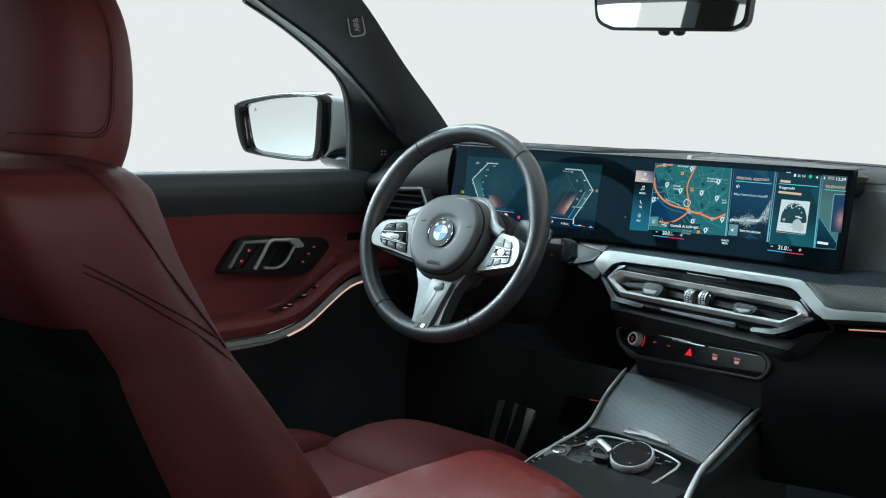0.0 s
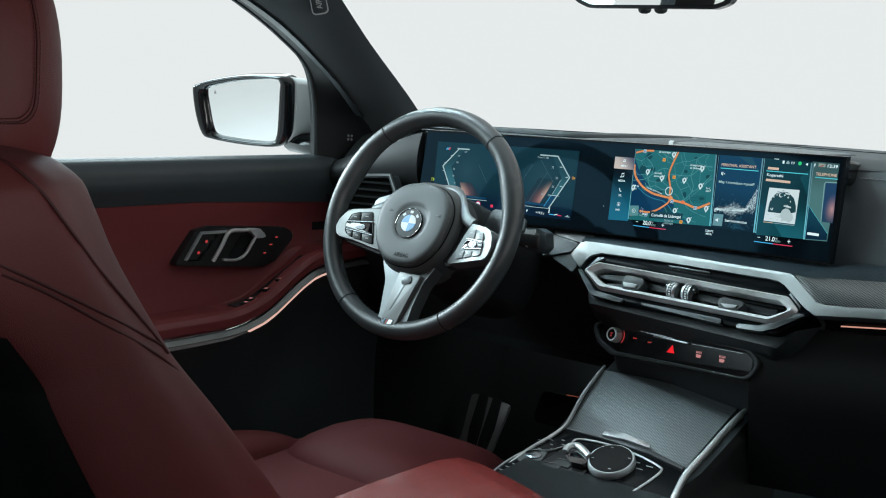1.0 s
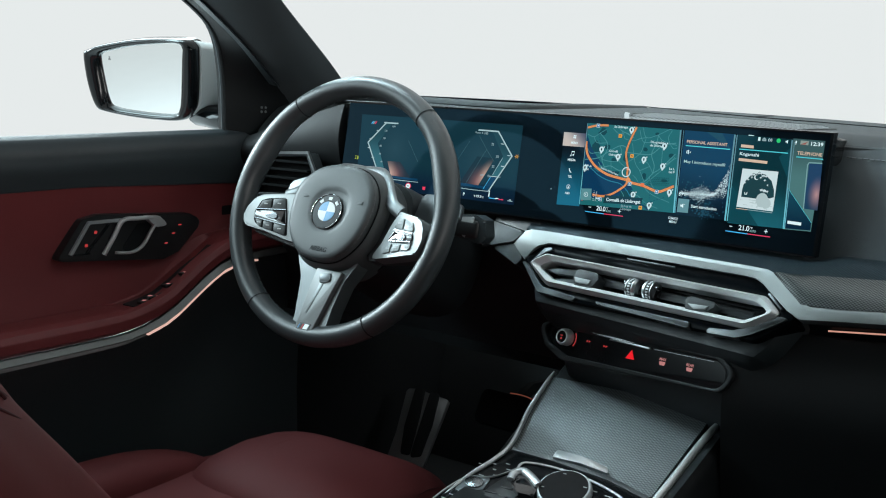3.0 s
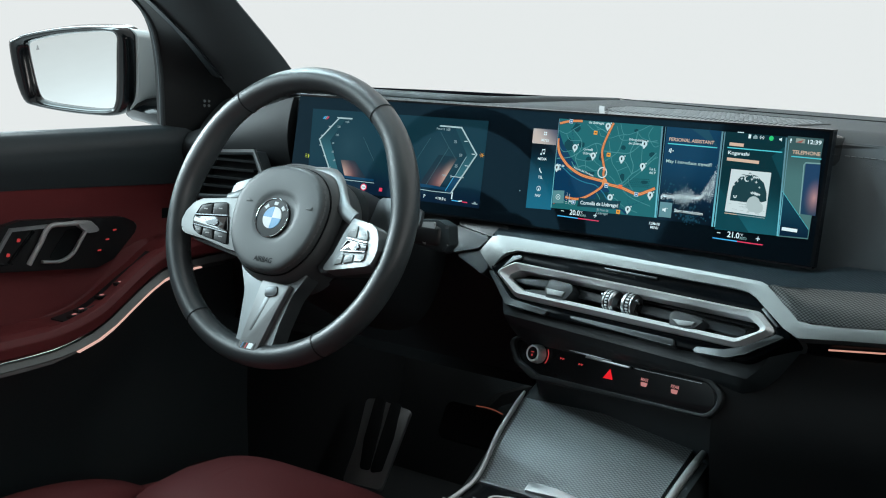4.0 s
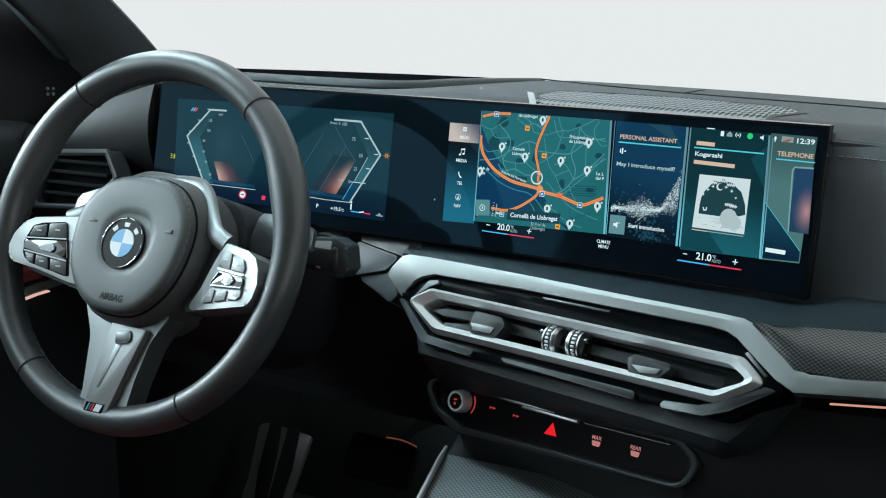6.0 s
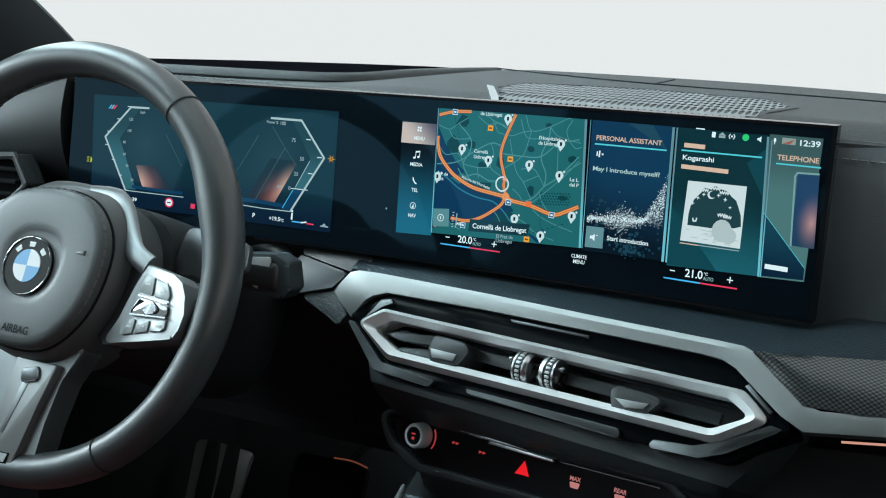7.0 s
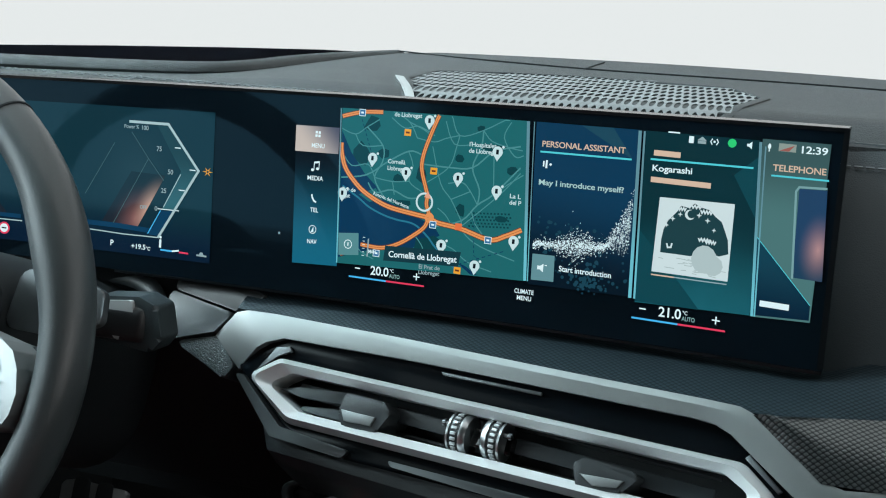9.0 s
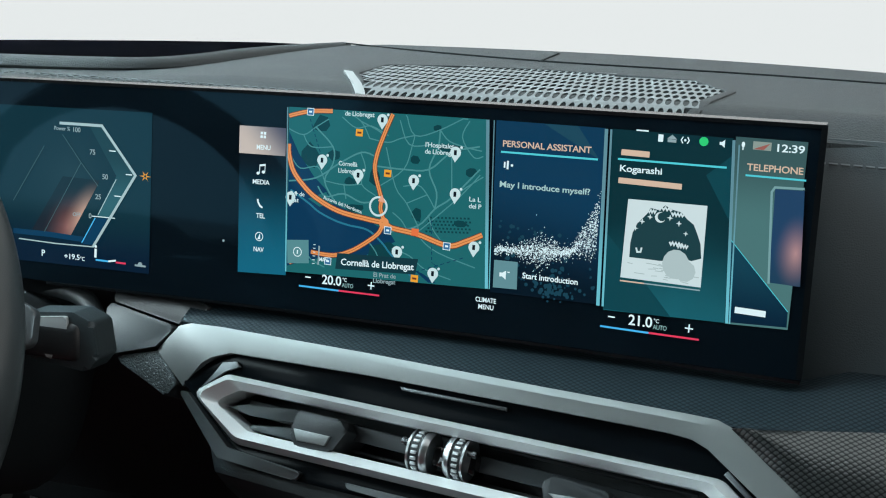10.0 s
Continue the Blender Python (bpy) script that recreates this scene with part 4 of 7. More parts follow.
for st in ([(-0.113, 0.958), (-0.110, 0.935)], [(-0.106, 1.009), (-0.096, 0.985)], [(-0.020, 0.955), (-0.018, 0.930), (-0.012, 0.926)], [(0.002, 0.935), (-0.030, 0.922)]):
    for (x0, z0), (x1, z1) in zip(st, st[1:]):
        for k in range(8):
            a, b = k / 8, k / 8 + 0.07
            line(on_map([(x0 + (x1 - x0) * a, z0 + (z1 - z0) * a), (x0 + (x1 - x0) * b, z0 + (z1 - z0) * b)]), 0.0005, MAPW, 0.00072, "dashed_line", chart)
line(on_map([(p.x, p.y) for p in smooth_line([(-0.117, 0.964, 0), (-0.104, 0.957, 0), (-0.096, 0.952, 0), (-0.085, 0.948, 0), (-0.075, 0.946, 0), (-0.062, 0.9445, 0), (-0.052, 0.938, 0), (-0.046, 0.932, 0), (-0.038, 0.926, 0), (-0.028, 0.917, 0)], 5)]), 0.0012, lit("map_stream", (0.02, 0.16, 0.24)), 0.0007, "stream", chart)
MAIN = [[(-0.1210, 0.9925), (-0.1165, 0.9775), (-0.1085, 0.9680), (-0.0987, 0.9607), (-0.0824, 0.9540), (-0.0628, 0.9512), (-0.0512, 0.9499), (-0.0450, 0.9475), (-0.0283, 0.9456), (-0.0083, 0.9411), (0.0030, 0.9450), (0.0130, 0.9500)],
        [(-0.0499, 1.0165), (-0.0551, 1.0029), (-0.0590, 0.9900), (-0.0593, 0.9800), (-0.0543, 0.9652), (-0.0540, 0.9580), (-0.0505, 0.9500)], [(-0.0520, 0.9495), (-0.0540, 0.9440), (-0.0600, 0.9385), (-0.0720, 0.9305), (-0.0844, 0.9262), (-0.1000, 0.9265)], [(-0.1212, 1.0099), (-0.1063, 1.0138), (-0.0907, 1.0150)], [(-0.1150, 0.9180), (-0.1100, 0.9205)]]
for k, st in enumerate(MAIN):
    fine = on_map([(p.x, p.y) for p in smooth_line([(x, z, 0) for x, z in st], 6)])
    w = 0.0028 if k == 0 else 0.0023
    line(fine, w + 0.0009, ROADDARK, 0.0008, "motorway_edge", chart)
    line(fine, w, ROAD, 0.0009, "motorway", chart)
    line(fine, 0.0004, lit("map_motorway_middle", (0.50, 0.13, 0.035)) if k == 0 else bpy.data.materials["map_motorway_middle"], 0.00095, "motorway_middle", chart)
shape([disc(-0.0512, 0.9500, 0.0034, 10)], ROAD, 0.00095, "junction", chart)
for x, z in ((-0.0716, 1.0033), (-0.0508, 0.9803), (-0.0285, 0.9187)):
    shape([rect(x - 0.0024, z - 0.0022, x + 0.0024, z + 0.0022)], ORANGE, 0.0010, "road_sign", chart)
    shape([rect(x - 0.0014, z - 0.0006, x + 0.0014, z + 0.0006)], ROADDARK, 0.0011, "road_sign_bar", chart)
shape([rect(-0.0325, 0.9445, -0.0278, 0.9489)], lit("lit_red_orange", (0.85, 0.16, 0.05)), 0.0010, "road_sign", chart)
SIGNB = lit("lit_sign_blue", (0.03, 0.14, 0.30))
for x, z in ((-0.1059, 1.0135), (-0.0483, 0.9458), (-0.0090, 0.9407), (-0.0878, 0.9221)):
    shape([rect(x - 0.0024, z - 0.0023, x + 0.0024, z + 0.0023)], TXT, 0.0010, "road_sign", chart)
    shape([rect(x - 0.0020, z - 0.0019, x + 0.0020, z + 0.0019)], SIGNB, 0.00105, "road_sign", chart)
    shape([rect(x - 0.0010, z - 0.0006, x + 0.0010, z + 0.0006)], TXT, 0.0011, "road_sign_bar", chart)
PIN = lit("lit_pin", (0.62, 0.70, 0.69))
for x, z in ((-0.0566, 1.0115), (-0.0959, 0.9836), (-0.0705, 0.9767), (-0.0333, 0.9769), (-0.0076, 0.9960), (-0.0060, 0.9715), (-0.0412, 0.9327), (-0.0167, 0.9225), (0.0084, 0.9414), (-0.1166, 0.9585)):
    shape([disc(x, z + 0.0008, 0.0035, 16), [(x - 0.0026, z - 0.0014), (x + 0.0026, z - 0.0014), (x, z - 0.0052)]], PIN, 0.0010, "map_pin", chart)
    shape([rect(x - 0.0010, z - 0.0008, x + 0.0008, z + 0.0022)], DEEP, 0.0011, "map_pin_sign", chart)
    shape([disc(x + 0.0036, z + 0.0040, 0.0009, 8)], PIN, 0.0010, "map_pin_dot", chart)
line([(p[0], p[1]) for p in disc(-0.0556, 0.9597, 0.0056, 28)] + [disc(-0.0556, 0.9597, 0.0056, 28)[0]], 0.0013, PIN, 0.0011, "position_ring", chart)
shape([[(-0.0560, 0.9630), (-0.0510, 0.9622), (-0.0535, 0.9672)]], lit("lit_arrow", (0.85, 0.35, 0.22)), 0.0012, "position_arrow", chart)
# place names
for t, x, z, w, sl in (("de Llobregat", -0.0822, 1.0130, 0.0200, 0.02), ("l'Hospitalet", -0.0274, 0.9985, 0.0185, 0.02), ("de Llobregat", -0.0274, 0.9945, 0.0200, 0.02), ("Cornell\u00e0", -0.0845, 0.9822, 0.0128, 0.02), ("Llobregat", -0.0845, 0.9778, 0.0135, 0.02)):
    word(t, x, z, 0.0028, PIN, 0.0010, w, parent=chart, slope=sl)
word("Autovia del Nordeste", -0.0935, 0.9605, 0.0023, PIN, 0.0011, 0.0270, parent=chart, slope=-0.24)
tile([(-0.0815, 0.9280), (-0.0268, 0.9308), (-0.0280, 0.9212), (-0.0822, 0.9180)], lit("map_label", (0.006, 0.035, 0.045)), 0.0012, "map_label", chart)
word("Cornell\u00e0 de Llobregat", -0.0785, 0.9210, 0.0040, TXT, 0.0016, 0.0492, parent=chart, slope=0.055)
tile([(-0.1172, 0.9322), (-0.1020, 0.9338), (-0.1008, 0.9192), (-0.1160, 0.9174)], lit("map_key", (0.10, 0.24, 0.25)), 0.0012, "map_key", chart)
for t, x, z in (("El Prat de", -0.0560, 0.9163), ("Llobregat", -0.0560, 0.9127)):
    word(t, x, z, 0.0027, DIMW, 0.0011, 0.0150, parent=chart, slope=0.05)
word("Bor de", -0.1170, 0.9605, 0.0027, PIN, 0.0010, 0.0100, parent=chart)
word("gat", -0.1160, 0.9565, 0.0027, PIN, 0.0010, 0.0055, parent=chart)
word("La L", 0.0030, 0.9690, 0.0027, PIN, 0.0010, 0.0075, parent=chart)
word("del P", 0.0032, 0.9650, 0.0027, PIN, 0.0010, 0.0080, parent=chart)
word("MAN", -0.0937, 0.9215, 0.0024, TXT, 0.0012, 0.0055, parent=chart)
line(disc(-0.1092, 0.9255, 0.0028, 20) + disc(-0.1092, 0.9255, 0.0028, 20)[:1], 0.0005, TXT, 0.0016, "map_key_sign", chart)
shape([rect(-0.1096, 0.9243, -0.1088, 0.9267)], TXT, 0.0016, "map_key_sign", chart)
for k in range(6):
    shape([rect(-0.0985, 0.9192 + 0.0024 * k, -0.0968, 0.9196 + 0.0024 * k)], TXT, 0.0011, "scale_mark", chart)
shape([rect(-0.0948, 0.9190, -0.0938, 0.9310)], DIMW, 0.0011, "scale_bar", chart)

# panels beside the map
GLOWBAR = ramp_glow("panel_edge", (0.16, 0.48, 0.55), (0.13, 0.25, 0.29), 0.930, 0.985)


def panel_edge(top, bottom, w):
    line([top, bottom], w, GLOWBAR, 0.0010, "panel_edge")


pa = tile([(0.0165, 1.0178), (0.0819, 1.0186), (0.0850, 0.9190), (0.0205, 0.9170)], ramp_glow("assistant_field", (0.001, 0.007, 0.014), (0.003, 0.036, 0.080), 0.930, 0.990, 1.0, 0.12), 0.0004, "assistant_panel")
shape([[(0.046, 1.0180), (0.066, 1.0184), (0.080, 1.0005)]], lit("assistant_ray", (0.012, 0.058, 0.090)), 0.0006, "ray", pa)
word("PERSONAL ASSISTANT", 0.0214, 1.0030, 0.0036, PEACH, 0.0010, 0.0532, parent=pa)
line([(0.0208, 0.9998), (0.0790, 1.0007)], 0.0011, CYAN, 0.0010, "underline", pa)
shape([rect(0.0232, 0.9908, 0.0242, 0.9942), rect(0.0250, 0.9900, 0.0262, 0.9950), disc(0.0282, 0.9925, 0.0008, 8)], TXT, 0.0010, "speech_sign", pa)
word("May I introduce myself?", 0.0213, 0.9795, 0.0034, lit("lit_sage", (0.42, 0.55, 0.52)), 0.0010, 0.0545, parent=pa)
bm = bmesh.new()
rnd = random.Random(11)
for k in range(2300):
    q = rnd.random()
    if k % 3 == 0:
        q = min(1.0, max(0.0, rnd.gauss(0.46, 0.16)))
    if k % 5 == 0:
        q = 1 - abs(rnd.gauss(0, 0.14))
    x = 0.0215 + 0.061 * q
    mid = 0.9425 + 0.0050 * q + 0.030 * max(0, q - 0.74) / 0.26 * rnd.random()
    wide = 0.0016 + 0.0036 * math.exp(-((q - 0.45) / 0.16) ** 2) + 0.0075 * max(0, q - 0.72)
    z = mid + rnd.gauss(0, wide) * (1 if rnd.random() < 0.6 else 0.5)
    r = rnd.uniform(0.00012, 0.00042) * (1.5 if rnd.random() < 0.06 else 1)
    if 0.926 < z < 0.992 and 0.0205 < x < 0.0828:
        c = [bm.verts.new(glass(x + r * a, z + r * b, 0.0009)) for a, b in ((-1, 0), (0, 1), (1, 0), (0, -1))]
        bm.faces.new(c)
tagged(part("sparkle", bm, lit("lit_sparkle", (0.74, 0.80, 0.80), 1.0), pa, smooth=0), kind="stuff")
bm = bmesh.new()
for k in range(150):
    x, z, r = rnd.uniform(0.022, 0.084), rnd.uniform(0.921, 0.960), rnd.uniform(0.0004, 0.0014)
    if k > 90:
        x, z = rnd.gauss(0.058, 0.006), rnd.gauss(0.9235, 0.003)
    bm.faces.new([bm.verts.new(glass(x + r * math.cos(math.pi / 4 * i), z + r * math.sin(math.pi / 4 * i), 0.0007 + k * 0.000001)) for i in range(8)])
tagged(part("haze", bm, lit("lit_haze", (0.010, 0.050, 0.075)), pa, smooth=0), kind="stuff")
tile([(0.0218, 0.9365), (0.0364, 0.9370), (0.0371, 0.9209), (0.0222, 0.9202)], lit("assistant_key", (0.13, 0.25, 0.27)), 0.0012, "assistant_key", pa, 2, 2)
shape([[(0.0258, 0.9272), (0.0275, 0.9274), (0.0298, 0.9258), (0.0298, 0.9312), (0.0275, 0.9296), (0.0258, 0.9296)], rect(0.0306, 0.9300, 0.0320, 0.9306)], TXT, 0.0016, "speaker_sign", pa)
word("Start introduction", 0.0398, 0.9280, 0.0034, TXT, 0.0012, 0.0335, parent=pa)

media = tile([(0.0861, 1.0186), (0.1526, 1.0191), (0.1574, 0.9195), (0.0894, 0.9165)], ramp_glow("media_field", (0.012, 0.125, 0.155), (0.002, 0.026, 0.033), 0.905, 0.985, 1.0, 0.0, 0.02), 0.0004, "media_panel")
shape([[(0.088, 0.960), (0.112, 0.935), (0.128, 0.9180), (0.0893, 0.9170)], [(0.1530, 1.0100), (0.1545, 0.975), (0.140, 0.998)]], lit("media_ray", (0.004, 0.052, 0.066)), 0.0006, "ray", media)
shape([rect(0.0921, 1.0045, 0.1081, 1.0078)], PEACH, 0.0010, "brand_bar", media)
line([(0.0905, 1.0022), (0.1505, 1.0032)], 0.0011, CYAN, 0.0010, "underline", media)
word("Kogarashi", 0.0918, 0.9955, 0.0036, TXT, 0.0010, 0.0237, parent=media)
shape([rect(0.0918, 0.9888, 0.1275, 0.9920)], PEACH, 0.0010, "name_bar", media)
art = tile([(0.0983, 0.9806), (0.1423, 0.9816), (0.1428, 0.9368), (0.0977, 0.9363)], lit("cover_white", (0.66, 0.68, 0.67)), 0.0007, "cover_picture", media)
INK = lit("cover_ink", (0.012, 0.045, 0.052))
PAPER = bpy.data.materials["cover_white"]
dome = [(0.1018, 0.9483), (0.1017, 0.9563), (0.1025, 0.9621), (0.1046, 0.9674), (0.1069, 0.9702), (0.1098, 0.9737), (0.1114, 0.9770), (0.1159, 0.9763), (0.1194, 0.9792), (0.1240, 0.9772), (0.1285, 0.9765), (0.1319, 0.9732), (0.1359, 0.9705), (0.1382, 0.9658), (0.1405, 0.9605), (0.1416, 0.9526), (0.1365, 0.9506), (0.1289, 0.9515), (0.1198, 0.9484), (0.1102, 0.9484)]
shape([dome], INK, 0.0009, "cover_shape", art)
shape([disc(*(0.1172, 0.9724), 0.0030, 14)], PAPER, 0.0010, "cover_moon", art)
shape([disc(*(0.1181, 0.9728), 0.0024, 14)], INK, 0.00105, "cover_moon", art)
rnd = random.Random(3)
for x, z in ((0.1039, 0.9648), (0.1073, 0.9690), (0.1115, 0.9720), (0.1226, 0.9727), (0.1278, 0.9702), (0.1320, 0.9651)):
    r = rnd.uniform(0.0014, 0.0020)
    shape([[(x - r, z), (x - r * 0.25, z + r * 0.25), (x, z + r), (x + r * 0.25, z + r * 0.25), (x + r, z), (x + r * 0.25, z - r * 0.25), (x, z - r), (x - r * 0.25, z - r * 0.25)]], PAPER, 0.0011, "cover_star", art)
for x, z, w in ((*(0.1116, 0.9752), 0.006), (*(0.1196, 0.9774), 0.008), (*(0.1267, 0.9750), 0.007), (*(0.1270, 0.9588), 0.007), (*(0.1308, 0.9580), 0.006)):
    line([(x - w / 2 + w * k / 8, z + 0.0008 * (-1) ** k) for k in range(9)], 0.0009, PAPER, 0.0010, "cover_cloud", art)
line([(0.1052, 0.9541), (0.1060, 0.9517), (0.1079, 0.9520), (0.1083, 0.9545)], 0.0010, PAPER, 0.0010, "cover_plant", art)
HATCH = lit("cover_hatch", (0.40, 0.44, 0.43))
for k in range(26):
    x, z, w = rnd.uniform(0.1005, 0.136), rnd.uniform(0.9382, 0.9465), rnd.uniform(0.002, 0.006)
    line([(x, z), (x + w, z + rnd.uniform(-0.0006, 0.0006))], 0.0004, HATCH, 0.0010, "cover_stroke", art)
shape([disc(*(0.1280, 0.9476), 0.0075, 14, 1.1), disc(*(0.1333, 0.9446), 0.006, 10)], lit("cover_bush", (0.46, 0.50, 0.49)), 0.0011, "cover_bush", art)
line([(0.0977, 0.9345), (0.1425, 0.9352)], 0.0007, DIMW, 0.0010, "progress", media)
line([(0.0977, 0.9345), (0.1115, 0.9347)], 0.0008, PEACH, 0.0011, "progress", media)

tel = tile([(0.1539, 1.0202), (0.1912, 1.0206), (0.1905, 0.9209), (0.1579, 0.9191)], ramp_glow("telephone_field", (0.075, 0.165, 0.160), (0.045, 0.092, 0.092), 0.975, 1.012), 0.0004, "telephone_panel")
TELPIC = ramp_glow("telephone_picture", (0.012, 0.045, 0.085), (0.016, 0.050, 0.110), 0.950, 0.982, 1.0, 0.0, 0.02)
add_spot(TELPIC, 0.1905, 0.9620, 0.012, 0.022, (0.42, 0.20, 0.14))
tile([(0.1768, 0.9945), (0.1918, 0.9952), (0.1945, 0.9446), (0.1782, 0.9447)], TELPIC, 0.0008, "telephone_picture", tel)
line([(0.1783, 0.9441), (0.1752, 0.9928), (0.1767, 0.9954), (0.1917, 0.9961)], 0.0012, lit("telephone_frame", (0.20, 0.33, 0.33)), 0.0010, "telephone_picture_edge", tel)
shape([[(0.1566, 0.9647), (0.1896, 0.9305), (0.1898, 0.9221), (0.1584, 0.9201)]], ramp_glow("telephone_ray", (0.001, 0.012, 0.030), (0.006, 0.048, 0.075), 0.915, 0.960), 0.0006, "ray", tel)
line([(0.1566, 0.9647), (0.1896, 0.9305)], 0.0004, CYAN, 0.0007, "ray_edge", tel)
word("TELEPHONE", 0.1612, 1.0030, 0.0036, PEACH, 0.0010, 0.0290, parent=tel)
line([(0.1608, 1.0002), (0.1920, 1.0006)], 0.0010, CYAN, 0.0010, "underline", tel)
shape([rect(0.1621, 0.9258, 0.1784, 0.9292)], TXT, 0.0010, "brand_bar", tel)
panel_edge((0.0112, 1.0176), (0.0182, 0.9188), 0.0020)
panel_edge((0.0152, 1.0176), (0.0200, 0.9188), 0.0006)
panel_edge((0.0825, 1.0182), (0.0862, 0.9185), 0.0020)
panel_edge((0.0853, 1.0182), (0.0890, 0.9185), 0.0012)
panel_edge((0.1530, 1.0182), (0.1585, 0.9195), 0.0016)
panel_edge((0.1560, 1.0160), (0.1600, 0.9195), 0.0008)
panel_edge((-0.1222, 1.0152), (-0.1170, 0.9120), 0.0009)

# status row and climate row
for x, k in ((0.1135, 0), (0.1198, 1), (0.1270, 2), (0.1474, 4), (0.1581, 5)):
    z = 1.0158
    if k == 0:
        shape([rect(x - 0.0014, z - 0.0020, x + 0.0014, z + 0.0020)], TXT, 0.0014, "status_sign")
    elif k == 1:
        shape([rect(x - 0.0024, z - 0.0018, x + 0.0024, z - 0.0002), [(x - 0.0028, z), (x + 0.0028, z), (x, z + 0.0024)]], DIMW, 0.0014, "status_sign")
    elif k == 2:
        for r in (-1, 1):
            line([(x + r * 0.0012, z + 0.0018), (x + r * 0.0022, z), (x + r * 0.0012, z - 0.0018)], 0.0006, TXT, 0.0014, "status_sign")
        shape([disc(x, z, 0.0007, 8)], TXT, 0.0014, "status_sign")
    elif k == 4:
        shape([[(x - 0.0018, z - 0.0008), (x - 0.0006, z - 0.0008), (x + 0.0010, z - 0.0022), (x + 0.0010, z + 0.0022), (x - 0.0006, z + 0.0008), (x - 0.0018, z + 0.0008)]], TXT, 0.0014, "status_sign")
    else:
        shape([disc(x, z + 0.0005, 0.0009, 10, 1.8), rect(x - 0.0003, z - 0.0024, x + 0.0003, z - 0.0010)], TXT, 0.0014, "status_sign")
shape([disc(0.1371, 1.0160, 0.0025, 16)], GREEN, 0.0014, "status_sign")
shape([rect(0.0995, 1.0186, 0.1065, 1.0194)], TXT, 0.0014, "status_bar")
tile(rect(0.1652 - 0.0020, 1.0142, 0.1717 + 0.0010, 1.0186), lit("status_picture", (0.28, 0.30, 0.26)), 0.0014, "status_picture", None, 2, 2)
shape([[(0.1635, 1.0144), (0.1690, 1.0144), (0.1720, 1.0180)]], lit("status_picture_tint", (0.35, 0.10, 0.08)), 0.0016, "status_picture")
word("12:39", 0.1745, 1.0142, 0.0040, TXT, 0.0014, 0.0140)
for x0, x1, z, t in ((-0.107, -0.051, 0.9046, "20.0"), (0.0885, 0.1445, 0.9075, "21.0")):
    m = (x0 + x1) / 2
    line([(x0, z - 0.0004), (m, z)], 0.0011, SKY, 0.0010, "climate_line")
    line([(m, z), (x1, z + 0.0006)], 0.0011, CRIM, 0.0010, "climate_line")
    word(t, m - 0.0120, z + 0.0030, 0.0058, TXT, 0.0012, 0.0135)
    word("\u00b0C", m + 0.0022, z + 0.0062, 0.0022, TXT, 0.0012, 0.003)
    word("AUTO", m + 0.0022, z + 0.0026, 0.0026, lit("lit_auto", (0.28, 0.42, 0.40)) if t[0] == "2" and x0 < 0 else bpy.data.materials["lit_auto"], 0.0012, 0.0078)
    shape([rect(x0 + 0.0042, z + 0.0054, x0 + 0.0082, z + 0.0062)], TXT, 0.0012, "minus_key")
    shape([rect(x1 - 0.0082, z + 0.0056, x1 - 0.0036, z + 0.0064), rect(x1 - 0.0063, z + 0.0037, x1 - 0.0055, z + 0.0083)], TXT, 0.0012, "plus_key")
word("CLIMATE", 0.0118, 0.9105, 0.0028, TXT, 0.0010, 0.0130)
word("MENU", 0.0138, 0.9064, 0.0028, TXT, 0.0010, 0.0096)
shape([disc(-0.1635, 0.9265, 0.0009, 8)], DIMW, 0.0009, "sensor_dot")


# ---- centre stack ----
V = lay((0, -0.082, 0.836), (-0.177, -0.865, 0.469))
C = lay((0, -0.085, 0.747), (-0.25, -0.93, 0.25))
T = lay((0, -0.14, 0.66), (0, -0.37, 0.93))

stack = thing("centre_stack", "black centre stack below the display with silver trim", "centre stack")
RING_O = rounded([(-0.1765, -0.0045), (-0.153, 0.0115), (0.166, 0.0165), (0.189, 0.0), (0.158, -0.0245), (-0.133, -0.0300)], [0.006, 0.012, 0.012, 0.006, 0.02, 0.02])
RING_I = rounded([(-0.157, -0.0075), (-0.140, 0.0035), (0.156, 0.0085), (0.1745, -0.001), (0.150, -0.0155), (-0.126, -0.0205)], [0.004, 0.01, 0.01, 0.004, 0.014, 0.014])
SURR_O = rounded([(-0.1885, 0.000), (-0.160, 0.0275), (0.150, 0.0360), (0.2055, -0.001), (0.168, -0.036), (-0.118, -0.043)], [0.004, 0.01, 0.01, 0.006, 0.02, 0.02])


def stack_body(s, t):
    """The padded body round the vents, narrowing towards the console."""
    rows = [(0.034, -0.010, 0.205), (0.0, -0.010, 0.215), (-0.035, -0.010, 0.20), (-0.050, -0.008, 0.188), (-0.058, -0.018, 0.182), (-0.072, -0.046, 0.170), (-0.095, -0.062, 0.155), (-0.125, -0.085, 0.142), (-0.16, -0.12, 0.13)]
    k = t * (len(rows) - 1)
    i = min(int(k), len(rows) - 2)
    v, n, h = (a + (b - a) * (k - i) for a, b in zip(rows[i], rows[i + 1]))
    u = (2 * s - 1)
    curl = max(0, abs(u) - 0.82) / 0.18
    return V @ Vector((0.008 + u * h, v, n - 0.004 - 0.09 * curl ** 2 - (0.03 if abs(v) < 0.03 and abs(u) < 0.8 else 0)))


